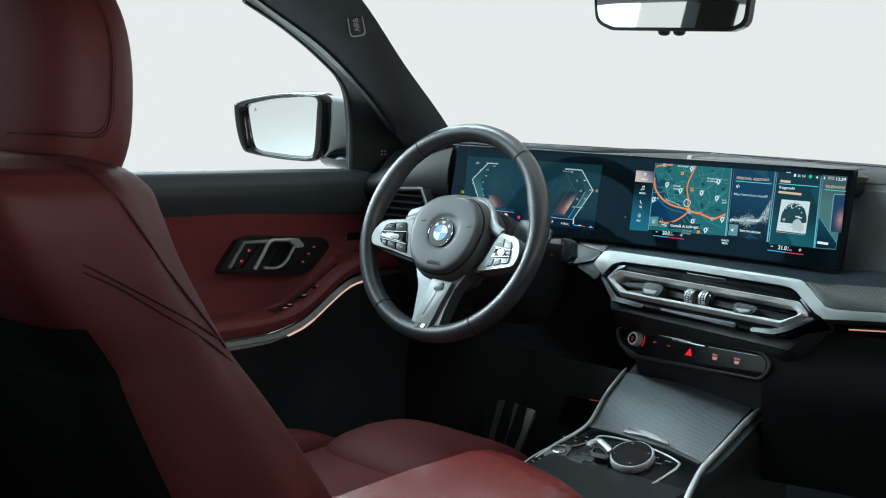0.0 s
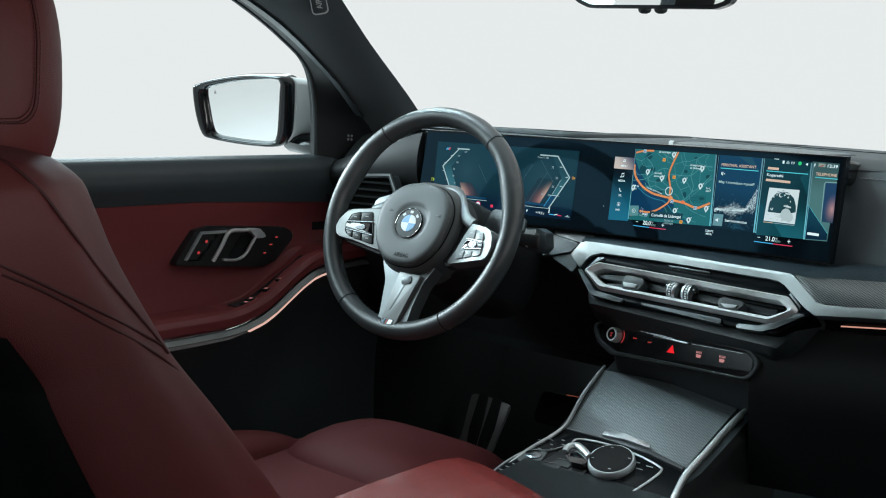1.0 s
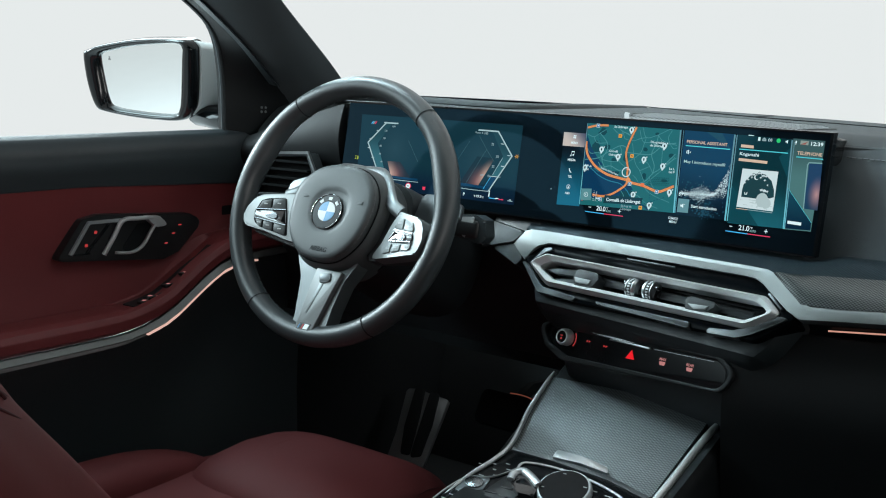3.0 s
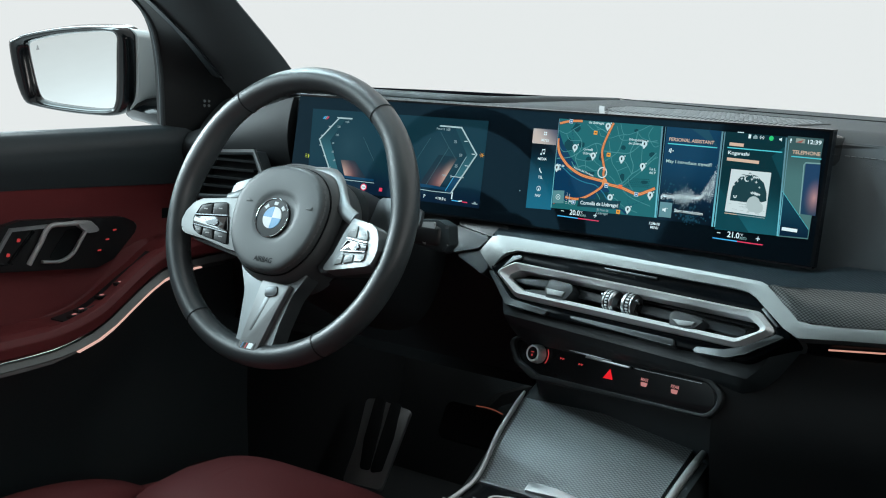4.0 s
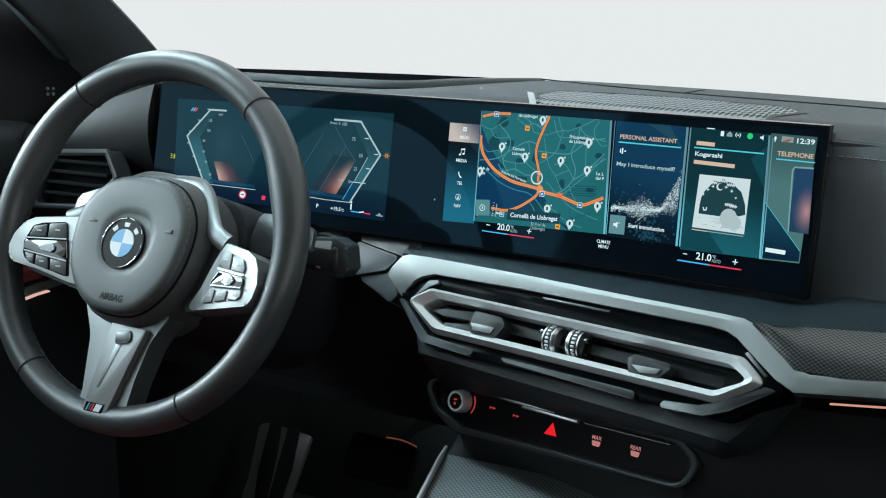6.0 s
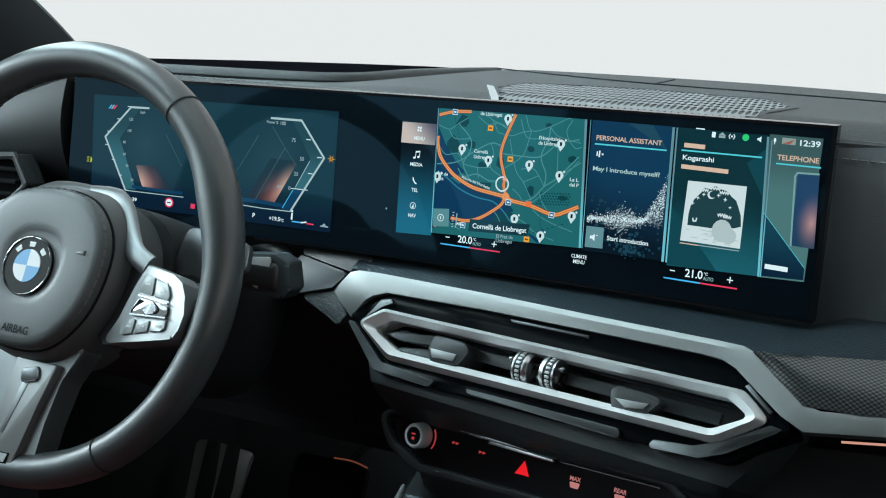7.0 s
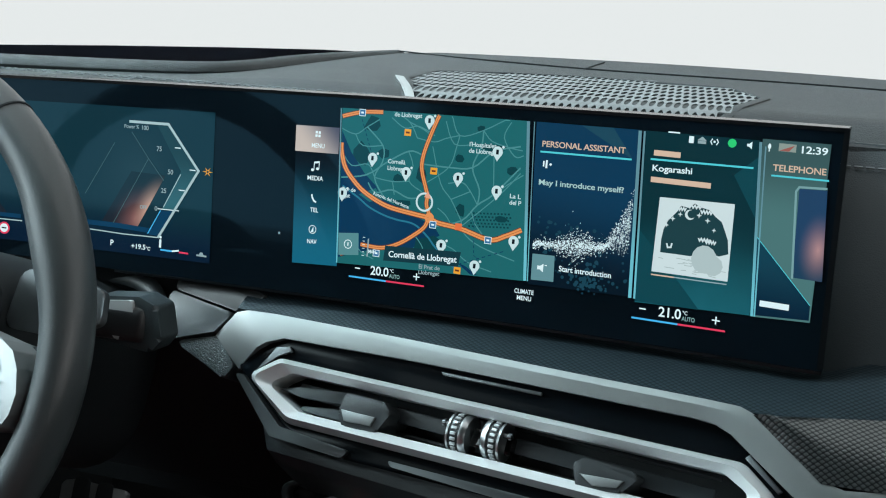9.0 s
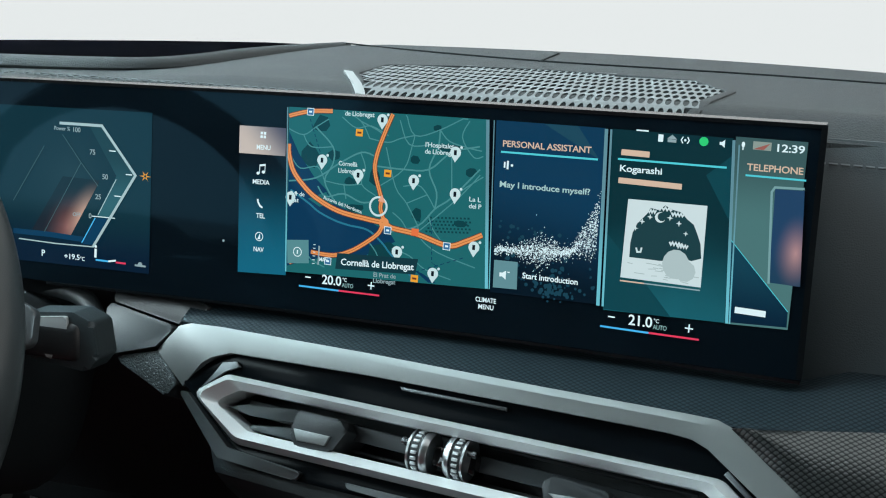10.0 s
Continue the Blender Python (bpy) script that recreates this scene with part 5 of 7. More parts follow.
part("body", sheet(stack_body, 40, 42, 0.05, (0, 1, 0.1)), leather("stack_hide", (0.018, 0.024, 0.027), 0.42, 700, 0.2), stack)
part("vent_surround", band(SURR_O, RING_O, -0.045, -0.003, V, 0.002), VENTBLACK, stack, "gloss black vent surround")
vent = part("vent_ring", ridge(RING_O, RING_I, 0.0055, V, -0.001, -0.0005, 0.02, 0.42), RINGSILVER, stack, "satin silver hexagonal ring", smooth=30)
part("vent_backing", slab(RING_I, -0.06, -0.045, V), VANE, stack)
# slats, direction tabs and the two thumb wheels
SLAT = material("slat_grey", (0.018, 0.023, 0.026), 0.42, grain=0.15, scale=1200)
for v0, d, tall, mat in ((-0.0055, -0.0150, 0.0095, SLAT), (0.0060, -0.0260, 0.0022, VANE), (-0.0165, -0.0230, 0.0022, VANE)):
    part("slat", box((0.29, tall, 0.0030), (0.006, v0 + 0.0, d), V, 0.0008), mat, stack)
part("slat_wing", slab([(-0.1508, -0.0088), (-0.1346, -0.0037), (-0.1009, -0.0004), (-0.0900, -0.0004), (-0.0900, -0.0086), (-0.1323, -0.0106)], -0.014, -0.006, V, 0.0012), MOULD, stack, "grey slat end")
part("slat_wing", slab([(-0.1336, -0.0195), (-0.1306, -0.0157), (-0.1056, -0.0122), (-0.0900, -0.0115), (-0.0900, -0.0190)], -0.016, -0.010, V, 0.001), MOULD, stack)
for tab_pts, inlay in (([(-0.0935, 0.0), (-0.0629, 0.0), (-0.0564, -0.0063), (-0.0631, -0.0199), (-0.0885, -0.0225), (-0.0948, -0.0145)], [(-0.0924, -0.0115), (-0.0658, -0.0111), (-0.0679, -0.0174), (-0.0882, -0.0184)]),
                       ([(0.0701, -0.0069), (0.0769, -0.0024), (0.1066, -0.0035), (0.1113, -0.0060), (0.1028, -0.0168), (0.0763, -0.0212)], [(0.0759, -0.0120), (0.1032, -0.0099), (0.1000, -0.0148), (0.0855, -0.0170)])):
    tab = part("direction_tab", slab(rounded(tab_pts, 0.003), -0.03, 0.0015, V, 0.0018, 2), VANE, stack, "black direction tab")
    part("inlay", slab(inlay, 0.000, 0.0030, V, 0.0005), WHEELSILVER, tab, "silver inlay")


def thumb_wheel(u0, v0, sx):
    """A drum on a level axle: a silver flange on one side, a dark band with pale teeth on the other."""
    n = 28

    def ring(w, k):
        return [V @ Vector((u0 + sx * w, v0 + 0.0128 * k * math.cos(2 * math.pi * i / n), -0.008 + 0.0128 * k * math.sin(2 * math.pi * i / n))) for i in range(n)]

    tw = part("thumb_wheel", loft([ring(w, k) for w, k in ((-0.0066, 0.80), (-0.0056, 0.93), (0.0020, 0.93), (0.0024, 0.80))]), VANE, stack, "thumb wheel with pale teeth")
    part("flange", loft([ring(w, k) for w, k in ((0.0018, 0.85), (0.0022, 1.0), (0.0046, 1.0), (0.0064, 0.90), (0.0066, 0.6))]), SILVER, tw, "satin silver flange")
    part("flange", loft([ring(w, k) for w, k in ((-0.0068, 0.80), (-0.0066, 0.98), (-0.0052, 0.98), (-0.0050, 0.85))]), SILVER, tw)
    bm = bmesh.new()
    for i in range(22):
        a = 2 * math.pi * i / 22
        if math.sin(a) < -0.2:
            continue
        turn = Matrix.Translation((u0 - sx * 0.0016, v0, -0.008)) @ Matrix.Rotation(a, 4, "X")
        box((0.0036, 0.0014, 0.0019), (0, 0.0122, 0), turn, 0.0003, 1, bm)
    for v in bm.verts:
        v.co = V @ v.co
    tagged(part("knurling", bm, KNURL, tw), kind="stuff")
    part("peg", loft([[V @ Vector((u0 - sx * w, v0 + 0.0035 + r * math.cos(k * math.pi / 5), -0.001 + r * math.sin(k * math.pi / 5))) for k in range(10)] for w, r in ((0.006, 0.0016), (0.0098, 0.0016), (0.0102, 0.0024), (0.0122, 0.0024), (0.0128, 0.0014))]), STEEL, tw, "small chrome peg")


part("wheel_mount", box((0.046, 0.012, 0.018), (0.004, -0.0070, -0.016), V, 0.002), GLOSS, stack)
thumb_wheel(-0.0071, -0.0064, 1)
thumb_wheel(0.0161, -0.0050, -1)

# silver blade over the vents, running on to the passenger side
def swept(p):
    """A place on the stack's face, which runs on level across the passenger side."""
    return V @ Vector((min(p.x, 0.212), p.y, p.z)) + Vector((0.985, 0.05, 0.095)) * max(0.0, p.x - 0.212)


UPPER = [(-0.2158, 0.0167), (-0.2060, 0.0275), (-0.1983, 0.0352), (-0.1890, 0.0382), (-0.165, 0.0400), (-0.0586, 0.0428), (0.06, 0.0445), (0.140, 0.0462), (0.158, 0.0462), (0.1700, 0.0425), (0.19, 0.0280), (0.2060, 0.0170), (0.2200, 0.0130), (0.26, 0.0125), (0.36, 0.0125), (0.47, 0.0125)]
LOWER = [(-0.1872, -0.0027), (-0.1800, 0.0065), (-0.1730, 0.0145), (-0.1660, 0.0195), (-0.1530, 0.0250), (-0.0549, 0.0297), (0.06, 0.0325), (0.132, 0.0342), (0.146, 0.0335), (0.1560, 0.0300), (0.176, 0.0170), (0.1950, 0.0050), (0.2120, -0.0018), (0.26, -0.0010), (0.36, -0.0010), (0.47, -0.0010)]
LIFT = [-0.0045, -0.0010, 0.0022, 0.0030] + [0.0020] * 12
part("silver_blade", shaped(ribbon(UPPER, LOWER, LIFT, 0.34, 0.0013, 0.014), swept), PALE, stack, "satin silver blade", smooth=22)
# dark chrome strips under the vents
for pts in ([(-0.1855, -0.006), (-0.178, -0.0055), (-0.1365, -0.0330), (-0.079, -0.0362), (-0.084, -0.0420), (-0.142, -0.0410)],
            [(-0.046, -0.0385), (-0.050, -0.0352), (0.085, -0.0325), (0.088, -0.0395)],
            [(0.112, -0.0335), (0.142, -0.0300), (0.162, -0.0215), (0.190, -0.003), (0.200, -0.0035), (0.166, -0.0290), (0.148, -0.0372), (0.110, -0.0400)]):
    part("lower_strip", slab(rounded(pts, 0.003), -0.01, 0.0012, V, 0.0012, 2), STRIP, stack, "dark satin metal strip")
for pts in ([(-0.1720, -0.0040), (-0.1635, 0.0086), (-0.1586, 0.0182), (-0.1477, 0.0206), (-0.1448, 0.0175), (-0.1550, 0.0129)], [(-0.03, 0.0275), (-0.028, 0.0255), (0.04, 0.027), (0.04, 0.029)], [(0.168, 0.0215), (0.166, 0.019), (0.187, 0.0045), (0.189, 0.006)]):
    part("surround_edge", slab(pts, -0.004, 0.0, V, 0.0005), SATIN, stack)
# warm light line under the blade
part("ambient_light", sweep([(0.230 + 0.02 * i, -0.0945 + 0.002 * i, 0.8212 + 0.0020 * i) for i in range(13)], [(0.0009 * math.cos(2 * math.pi * k / 8), 0.0009 * math.sin(2 * math.pi * k / 8)) for k in range(8)]), AMBER, stack, "thin lit amber line")
part("recess_panel", sheet(lambda s, t: Vector((0.17 + 0.32 * s, -0.088 + 0.03 * s - 0.002 * t, 0.852 + 0.03 * s - 0.05 * t)), 8, 4, 0.02, (0, 1, 0)), INKY, stack, "dark panel under the blade")

# woven shelf under the display and on the passenger side
A = [Vector((x, -0.027 - 0.118 * x - 0.12 * x * x + 0.012, 0.884 + 0.022 * x)) for x in [-0.185 + 0.0388 * i for i in range(11)]]
B = [V @ Vector((u, 0.0415 + 0.016 * u, 0.002)) for u in [-0.199 + 0.0372 * i for i in range(11)]]
XS = [-0.012, 0.013, 0.03, 0.06, 0.1, 0.15, 0.2, 0.24, 0.29]
FAR = [Vector((0.1985 + x, -0.040 - 0.03 * x, 0.897 + 0.03 * x)) for x in XS]
RIDGE = [Vector((0.1795 + x * 1.05, -0.100 + 0.16 * min(x, 0.12), 0.8775 + 0.06 * x)) for x in [max(0.0, q) for q in XS]]
FACE = [swept(Vector((u, v, 0.0030))) for u, v in [(0.1660, 0.0430), (0.186, 0.0295), (0.2080, 0.0150), (0.245, 0.0120), (0.285, 0.0128), (0.33, 0.0128), (0.38, 0.0128), (0.42, 0.0128), (0.47, 0.0128)]]
SHELF_A, SHELF_B = A + FAR[2:], B + RIDGE[2:]
part("woven_shelf", sheet(lambda s, t: SHELF_A[round(s * 17)].lerp(SHELF_B[round(s * 17)], t) + Vector((0, 0, 0.004 * math.sin(math.pi * t))), 17, 8, 0.012, (0, 0.4, -0.85)), WEAVESHADE, stack, "woven-pattern trim with the display's shade in its colour")
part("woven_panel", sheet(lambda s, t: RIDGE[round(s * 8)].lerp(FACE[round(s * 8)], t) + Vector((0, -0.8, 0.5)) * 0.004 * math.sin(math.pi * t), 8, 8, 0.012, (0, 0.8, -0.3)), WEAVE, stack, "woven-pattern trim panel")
# corner piece and leather pad beside the steering column
CT = [(-0.266, 0.0415), (-0.204, 0.0345), (-0.2155, 0.0185), (-0.2500, 0.0070), (-0.262, 0.010)]
part("column_trim", slab(rounded(CT, 0.003), -0.05, -0.001, V, 0.004, 3), MOULD, stack, "black moulded corner piece")
part("column_fairing", sweep(smooth_line([V @ Vector((u, v, -0.004)) for u, v in ((-0.3625, 0.0407), (-0.3243, 0.0438), (-0.2933, 0.0412), (-0.2755, 0.0298), (-0.2610, 0.0060))], 6), [(0.007 * math.cos(2 * math.pi * k / 12), 0.004 * math.sin(2 * math.pi * k / 12)) for k in range(12)], up=(0, -0.87, 0.47)), MOULD, stack, "grey moulding round the steering column")
part("column_cap", slab(rounded([(-0.266, 0.043), (-0.203, 0.0365), (-0.196, 0.044), (-0.178, 0.052), (-0.26, 0.062)], 0.003), -0.06, -0.004, V, 0.004, 3), KEY, stack)
pad = [(-0.252, 0.0055), (-0.2135, 0.0165), (-0.192, -0.001), (-0.198, -0.012), (-0.215, -0.006)]
part("column_pad", slab(rounded(pad, 0.003), -0.05, -0.004, V, 0.004, 3), DASH, stack, "black leather side pad")

# climate bar
climate = thing("climate_bar", "gloss black climate control bar with a knurled knob and red-lit keys", "control panel")
bar = rounded([(-0.150, 0.004), (-0.120, 0.0135), (0.120, 0.0225), (0.1415, 0.012), (0.131, -0.0095), (-0.10, -0.0255), (-0.132, -0.016)], [0.010, 0.014, 0.016, 0.016, 0.022, 0.018, 0.014], 6)
big = [(x * 1.05, y * 1.28 - 0.0005) for x, y in bar]
part("rim", band(big, bar, -0.03, 0.003, C, 0.003, 3), FRAMEBLACK, climate, "raised soft rim")
part("panel", slab(bar, -0.03, -0.002, C, 0.001), INKY, climate, "gloss black panel")
knob_rows = []
for d, r in ((-0.004, 0.0108), (0.0, 0.0108), (0.008, 0.0104), (0.0105, 0.0092), (0.0105, 0.0076), (0.0090, 0.0072)):
    knob_rows.append([C @ Vector((-0.107 + r * math.cos(2 * math.pi * i / 40) * (1 + 0.02 * (i % 2)), -0.003 + r * math.sin(2 * math.pi * i / 40) * (1 + 0.02 * (i % 2)), d)) for i in range(40)])
knob = part("volume_knob", loft(knob_rows), RINGSILVER, climate, "knurled silver knob")
part("knob_face", slab(circle(0.0076, 24, (-0.107, -0.003)), 0.007, 0.0098, C), INKY, knob)
part("knob_mark", slab([(-0.1095, -0.001), (-0.1055, -0.0005), (-0.1055, -0.0018), (-0.1095, -0.0022)], 0.0095, 0.0102, C), REDDIM, knob)
part("knob_mark", slab(circle(0.0014, 10, (-0.1073, -0.0052)), 0.0095, 0.0102, C), REDDIM, knob)
part("knob_halo", slab([(-0.107 + r * math.cos(a), -0.003 + r * math.sin(a)) for r, s in ((0.0140, 1), (0.0150, -1)) for a in [s * (-0.6 + 1.2 * k / 8) for k in range(9)]], -0.002, -0.0012, C), REDDIM, climate, "dim red arc")
for u0 in (-0.071, -0.043):
    bm = slab([(u0 - 0.0035, -0.0012), (u0 - 0.0002, 0.0006), (u0 - 0.0035, 0.0012)], -0.002, -0.0012, C)
    slab([(u0 + 0.0002, -0.0010), (u0 + 0.0033, 0.0008), (u0 + 0.0002, 0.0014)], -0.002, -0.0012, C, bm=bm)
    part("skip_key", bm, REDDIM, climate)
tri = part("hazard_key", band([(-0.0090, -0.0062), (0.0042, -0.0052), (-0.0020, 0.0056)], [(-0.0042, -0.0035), (-0.0006, -0.0032), (-0.0022, -0.0002)], -0.002, -0.0011, C), REDGLOW, climate, "lit red warning triangle")
part("hazard_fill", slab([(-0.0042, -0.0036), (-0.0006, -0.0033), (-0.0022, -0.0002)], -0.002, -0.0013, C), REDGLOW, tri)
for u0, v0, word in ((0.0455, 0.004, "MAX"), (0.0845, 0.0065, "REAR")):
    bm = letters(word, 0.0034, "CENTER", 0.95)
    for v in bm.verts:
        v.co = C @ Vector((v.co.x + u0, v.co.y + v0 + 0.06 * v.co.x, -0.0012))
    key = part("heater_key", bm, PINK, climate, smooth=0)
    part("heater_sign", slab(rounded([(u0 - 0.0045, v0 - 0.0015), (u0 + 0.0045, v0 - 0.001), (u0 + 0.0035, v0 - 0.0055), (u0 - 0.003, v0 - 0.0058)], 0.001), -0.002, -0.0012, C), PINK, key)
part("sill_strip", slab([(-0.135, 0.009), (-0.085, 0.0125), (-0.05, 0.0115), (0.0, 0.0135), (0.0, 0.0155), (-0.05, 0.0138), (-0.085, 0.0138), (-0.135, 0.0102)], -0.003, 0.0012, C, 0.0003), STEEL, climate, "thin chrome strip")
part("sensor_strip", slab([(-0.038, 0.0095), (0.026, 0.0125), (0.024, 0.0148), (-0.036, 0.0122)], -0.003, 0.0016, C, 0.0004), SILVER, climate)
part("line", slab([(0.03, 0.0138), (0.115, 0.0195), (0.115, 0.0203), (0.03, 0.0146)], -0.003, -0.0012, C), STEEL, climate)


# ---- centre console ----
console = thing("centre_console", "black centre console with woven tray cover and silver rails", "centre console")


def console_body(s, t):
    """Flanks and top of the console, from the stack back under the armrest."""
    y = -0.02 - 1.1 * s
    v = (y + 0.14) / 0.9292
    z = 0.66 + 0.3697 * max(v, -0.06) - 0.012 - 0.02 * min(1, max(0, -(v + 0.06)) * 10)
    hw = 0.128 - 0.02 * min(1, s * 4)
    prof = [(-1.12, -0.42), (-1.08, -0.1), (-1.03, -0.012), (-0.96, 0.0), (0.96, 0.0), (1.03, -0.012), (1.08, -0.1), (1.12, -0.42)]
    k = t * (len(prof) - 1)
    i = min(int(k), len(prof) - 2)
    a, b = Vector(prof[i]), Vector(prof[i + 1])
    p = a.lerp(b, k - i)
    return Vector((p.x * hw, y, z + p.y))


part("body", sheet(console_body, 30, 14, 0.004, (0, 0, -1)), FRAMEBLACK, console)
TRAY = rounded([(-0.1203, 0.0817), (0.1016, 0.0913), (0.0944, -0.0828), (-0.0912, -0.0635)], 0.004)
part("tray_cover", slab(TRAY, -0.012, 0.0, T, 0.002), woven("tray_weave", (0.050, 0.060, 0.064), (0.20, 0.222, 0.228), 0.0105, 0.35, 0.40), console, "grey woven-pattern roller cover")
for pts, wide, high in (([(*(-0.1182, 0.0890), 0.002), (*(-0.1127, 0.0460), 0.004), (*(-0.1073, 0.0046), 0.004), (*(-0.0934, -0.0604), 0.004), (*(-0.0978, -0.0947), 0.004), (*(-0.1136, -0.1342), 0.002), (*(-0.1278, -0.1946), -0.002)], 0.0028, 0.0030),
                        ([(*(0.1138, 0.0727), 0.0), (*(0.1107, 0.0144), 0.005), (*(0.1070, -0.0464), 0.005), (*(0.1030, -0.0933), 0.004), (*(0.1069, -0.1325), 0.002), (*(0.1126, -0.1680), -0.002), (*(0.1212, -0.2083), -0.010)], 0.0044, 0.0045)):
    rail = [T @ p for p in smooth_line(pts, 8)]
    part("silver_rail", sweep(rail, [(wide * math.cos(2 * math.pi * k / 12), high * math.sin(2 * math.pi * k / 12)) for k in range(12)], up=(0, -0.37, 0.93), scale=[min(1.0, 0.6 + k / 10, 0.45 + (len(rail) - k) / 24) for k in range(len(rail))]), RAIL, console, "satin silver side rail")
part("tray_edge", slab([(-0.0919, -0.0638), (-0.0335, -0.0617), (0.0363, -0.0657), (0.0934, -0.0807), (0.0932, -0.0883), (0.0383, -0.0727), (-0.0311, -0.0689), (-0.0899, -0.0686)], -0.004, 0.0025, T, 0.001), SATIN, console, "dark metal tray edge")
part("tray_handle", slab(rounded([(-0.0350, -0.0651), (-0.0357, -0.0516), (-0.0049, -0.0511), (0.0318, -0.0571), (0.0369, -0.0668), (-0.0003, -0.0627)], 0.001), -0.004, 0.0055, T, 0.0015), SILVER, console, "silver grip of the tray cover")

panel = thing("control_panel", "black console control panel with silver outline, selector and rotary controller", "control panel")
PO = rounded([(-0.0907, -0.0704), (-0.0285, -0.0705), (0.0394, -0.0748), (0.0941, -0.0916), (0.1101, -0.1639), (0.1084, -0.2465), (-0.0786, -0.2792), (-0.1372, -0.2086), (-0.1178, -0.1289)], 0.004)
part("plate", slab(PO, -0.01, 0.002, T, 0.0015), TOUCH, panel, "gloss black plate")
for pts, r in (([(-0.0641, -0.0965), (-0.0622, -0.0848), (-0.0365, -0.0794), (-0.0021, -0.0795), (0.0341, -0.0849), (0.0637, -0.0937), (0.0710, -0.1018), (0.0661, -0.1260), (0.0505, -0.1736)], 0.0019), ([(-0.0641, -0.0965), (-0.0773, -0.1143), (-0.0887, -0.1232), (-0.1115, -0.1330), (-0.1240, -0.1611), (-0.1301, -0.1952)], 0.0013)):
    curve_pts = [T @ Vector((p.x, p.y, 0.0030)) for p in smooth_line([(x, y, 0) for x, y in pts], 5)]
    part("outline", sweep(curve_pts, [(r * math.cos(2 * math.pi * k / 8), 0.0014 * math.sin(2 * math.pi * k / 8)) for k in range(8)], up=(0, -0.37, 0.93)), SILVER, panel, "fine silver outline")
KX, KY = (0.0067, -0.1135)
rows = []
for d, r in ((0.0, 0.0285), (0.0025, 0.0306), (0.0095, 0.0306), (0.0118, 0.0290)):
    rows.append([T @ Vector((KX + r * math.cos(2 * math.pi * i / 96) * (1 + 0.022 * (i % 2)), KY + r * math.sin(2 * math.pi * i / 96) * (1 + 0.022 * (i % 2)), d)) for i in range(96)])
knob = part("rotary_controller", loft(rows), KNURL, panel, "knurled silver rotary controller")
part("touch_top", slab(circle(0.0276, 48, (KX, KY)), 0.008, 0.0126, T, 0.001), TOUCH, knob, "black touch surface")
for k in range(4):
    a = math.pi / 2 * k + 0.4
    part("tick", box((0.004, 0.0012, 0.0004), (KX + 0.024 * math.cos(a), KY + 0.022 * math.sin(a), 0.0128), T), PRINT, knob)
part("selector_bed", slab(rounded([(-0.0710, -0.1143), (-0.0635, -0.0976), (-0.0375, -0.1000), (-0.0197, -0.1159), (-0.0142, -0.1542), (-0.0551, -0.1848), (-0.0904, -0.1777)], 0.006), 0.0, 0.003, T, 0.0008), KEY, panel)
sel = slab(rounded([(-0.0518, -0.1313), (-0.0534, -0.1201), (-0.0423, -0.1154), (-0.0195, -0.1251), (-0.0177, -0.1397), (-0.0375, -0.1407)], 0.004), 0.002, 0.0125, T, 0.003)
sel = part("gear_selector", sel, GLOSS, panel, "gear selector, black with a silver edge")
lever = [T @ Vector((p.x, p.y, 0.0135)) for p in smooth_line([(x, y, 0) for x, y in ((-0.0544, -0.1266), (-0.0560, -0.1154), (-0.0482, -0.1081), (-0.0349, -0.1130), (-0.0200, -0.1224))], 6)]
part("selector_edge", sweep(lever, [(0.0048 * math.cos(2 * math.pi * k / 10), 0.0036 * math.sin(2 * math.pi * k / 10)) for k in range(10)], up=(0, -0.37, 0.93)), RAIL, sel, "satin silver edge")
part("key_field", slab(rounded([(-0.1108, -0.1340), (-0.0845, -0.1214), (-0.0831, -0.1434), (-0.1155, -0.1574)], 0.004), 0.0, 0.0028, T, 0.0006), SATIN, panel, "dark metal key field")
part("start_button", slab(circle(0.0120, 28, (-0.0989, -0.1370), 0.0095), 0.0, 0.0046, T, 0.0012), STEEL, panel, "round start button")
for i in range(3):
    for j in range(3):
        a, b = (-0.0983, -0.1138)
        part("key_print", box((0.0062 - 0.001 * ((i + j) % 3), 0.0014, 0.0003), (a + 0.0155 * i - 0.006 * j, b + 0.006 * i + 0.0085 * (j - 1), 0.0024), T), PRINT, panel)
for i in range(4):
    for j in range(2):
        a, b = (-0.1049, -0.1555)
        part("key_print", box((0.0085, 0.0013, 0.0003), (a - 0.006 * i + 0.013 * j, b - 0.0085 * i, 0.0024), T), PRINT, panel)
for x0, y0 in ((0.0337, -0.0966), (0.0436, -0.1075), (0.0532, -0.0983), (0.0263, -0.1559), (-0.0167, -0.1528), (-0.0669, -0.1311)):
    part("key_print", box((0.0095, 0.0015, 0.0003), (x0, y0, 0.0024), T), PRINT, panel)
for pts in (((-0.0861, -0.1707), (-0.0604, -0.1696)), ((-0.0752, -0.1530), (-0.0508, -0.1501)), ((-0.0618, -0.1394), (-0.0403, -0.1391))):
    (a0, b0), (a1, b1) = pts
    part("drive_key", sweep([T @ Vector((a0, b0, 0.0034)), T @ Vector((a1, b1, 0.0034))], [(-0.0060, -0.001), (0.0060, -0.001), (0.0055, 0.0012), (-0.0055, 0.0012)], up=(0, -0.37, 0.93)), KEY, panel)
    part("drive_key_edge", sweep([T @ Vector((a0 - 0.003, b0 + 0.0075, 0.0034)), T @ Vector((a1 - 0.003, b1 + 0.0075, 0.0034))], [(-0.0005, -0.0008), (0.0005, -0.0008), (0.0005, 0.0010), (-0.0005, 0.0010)], up=(0, -0.37, 0.93)), STEEL, panel)

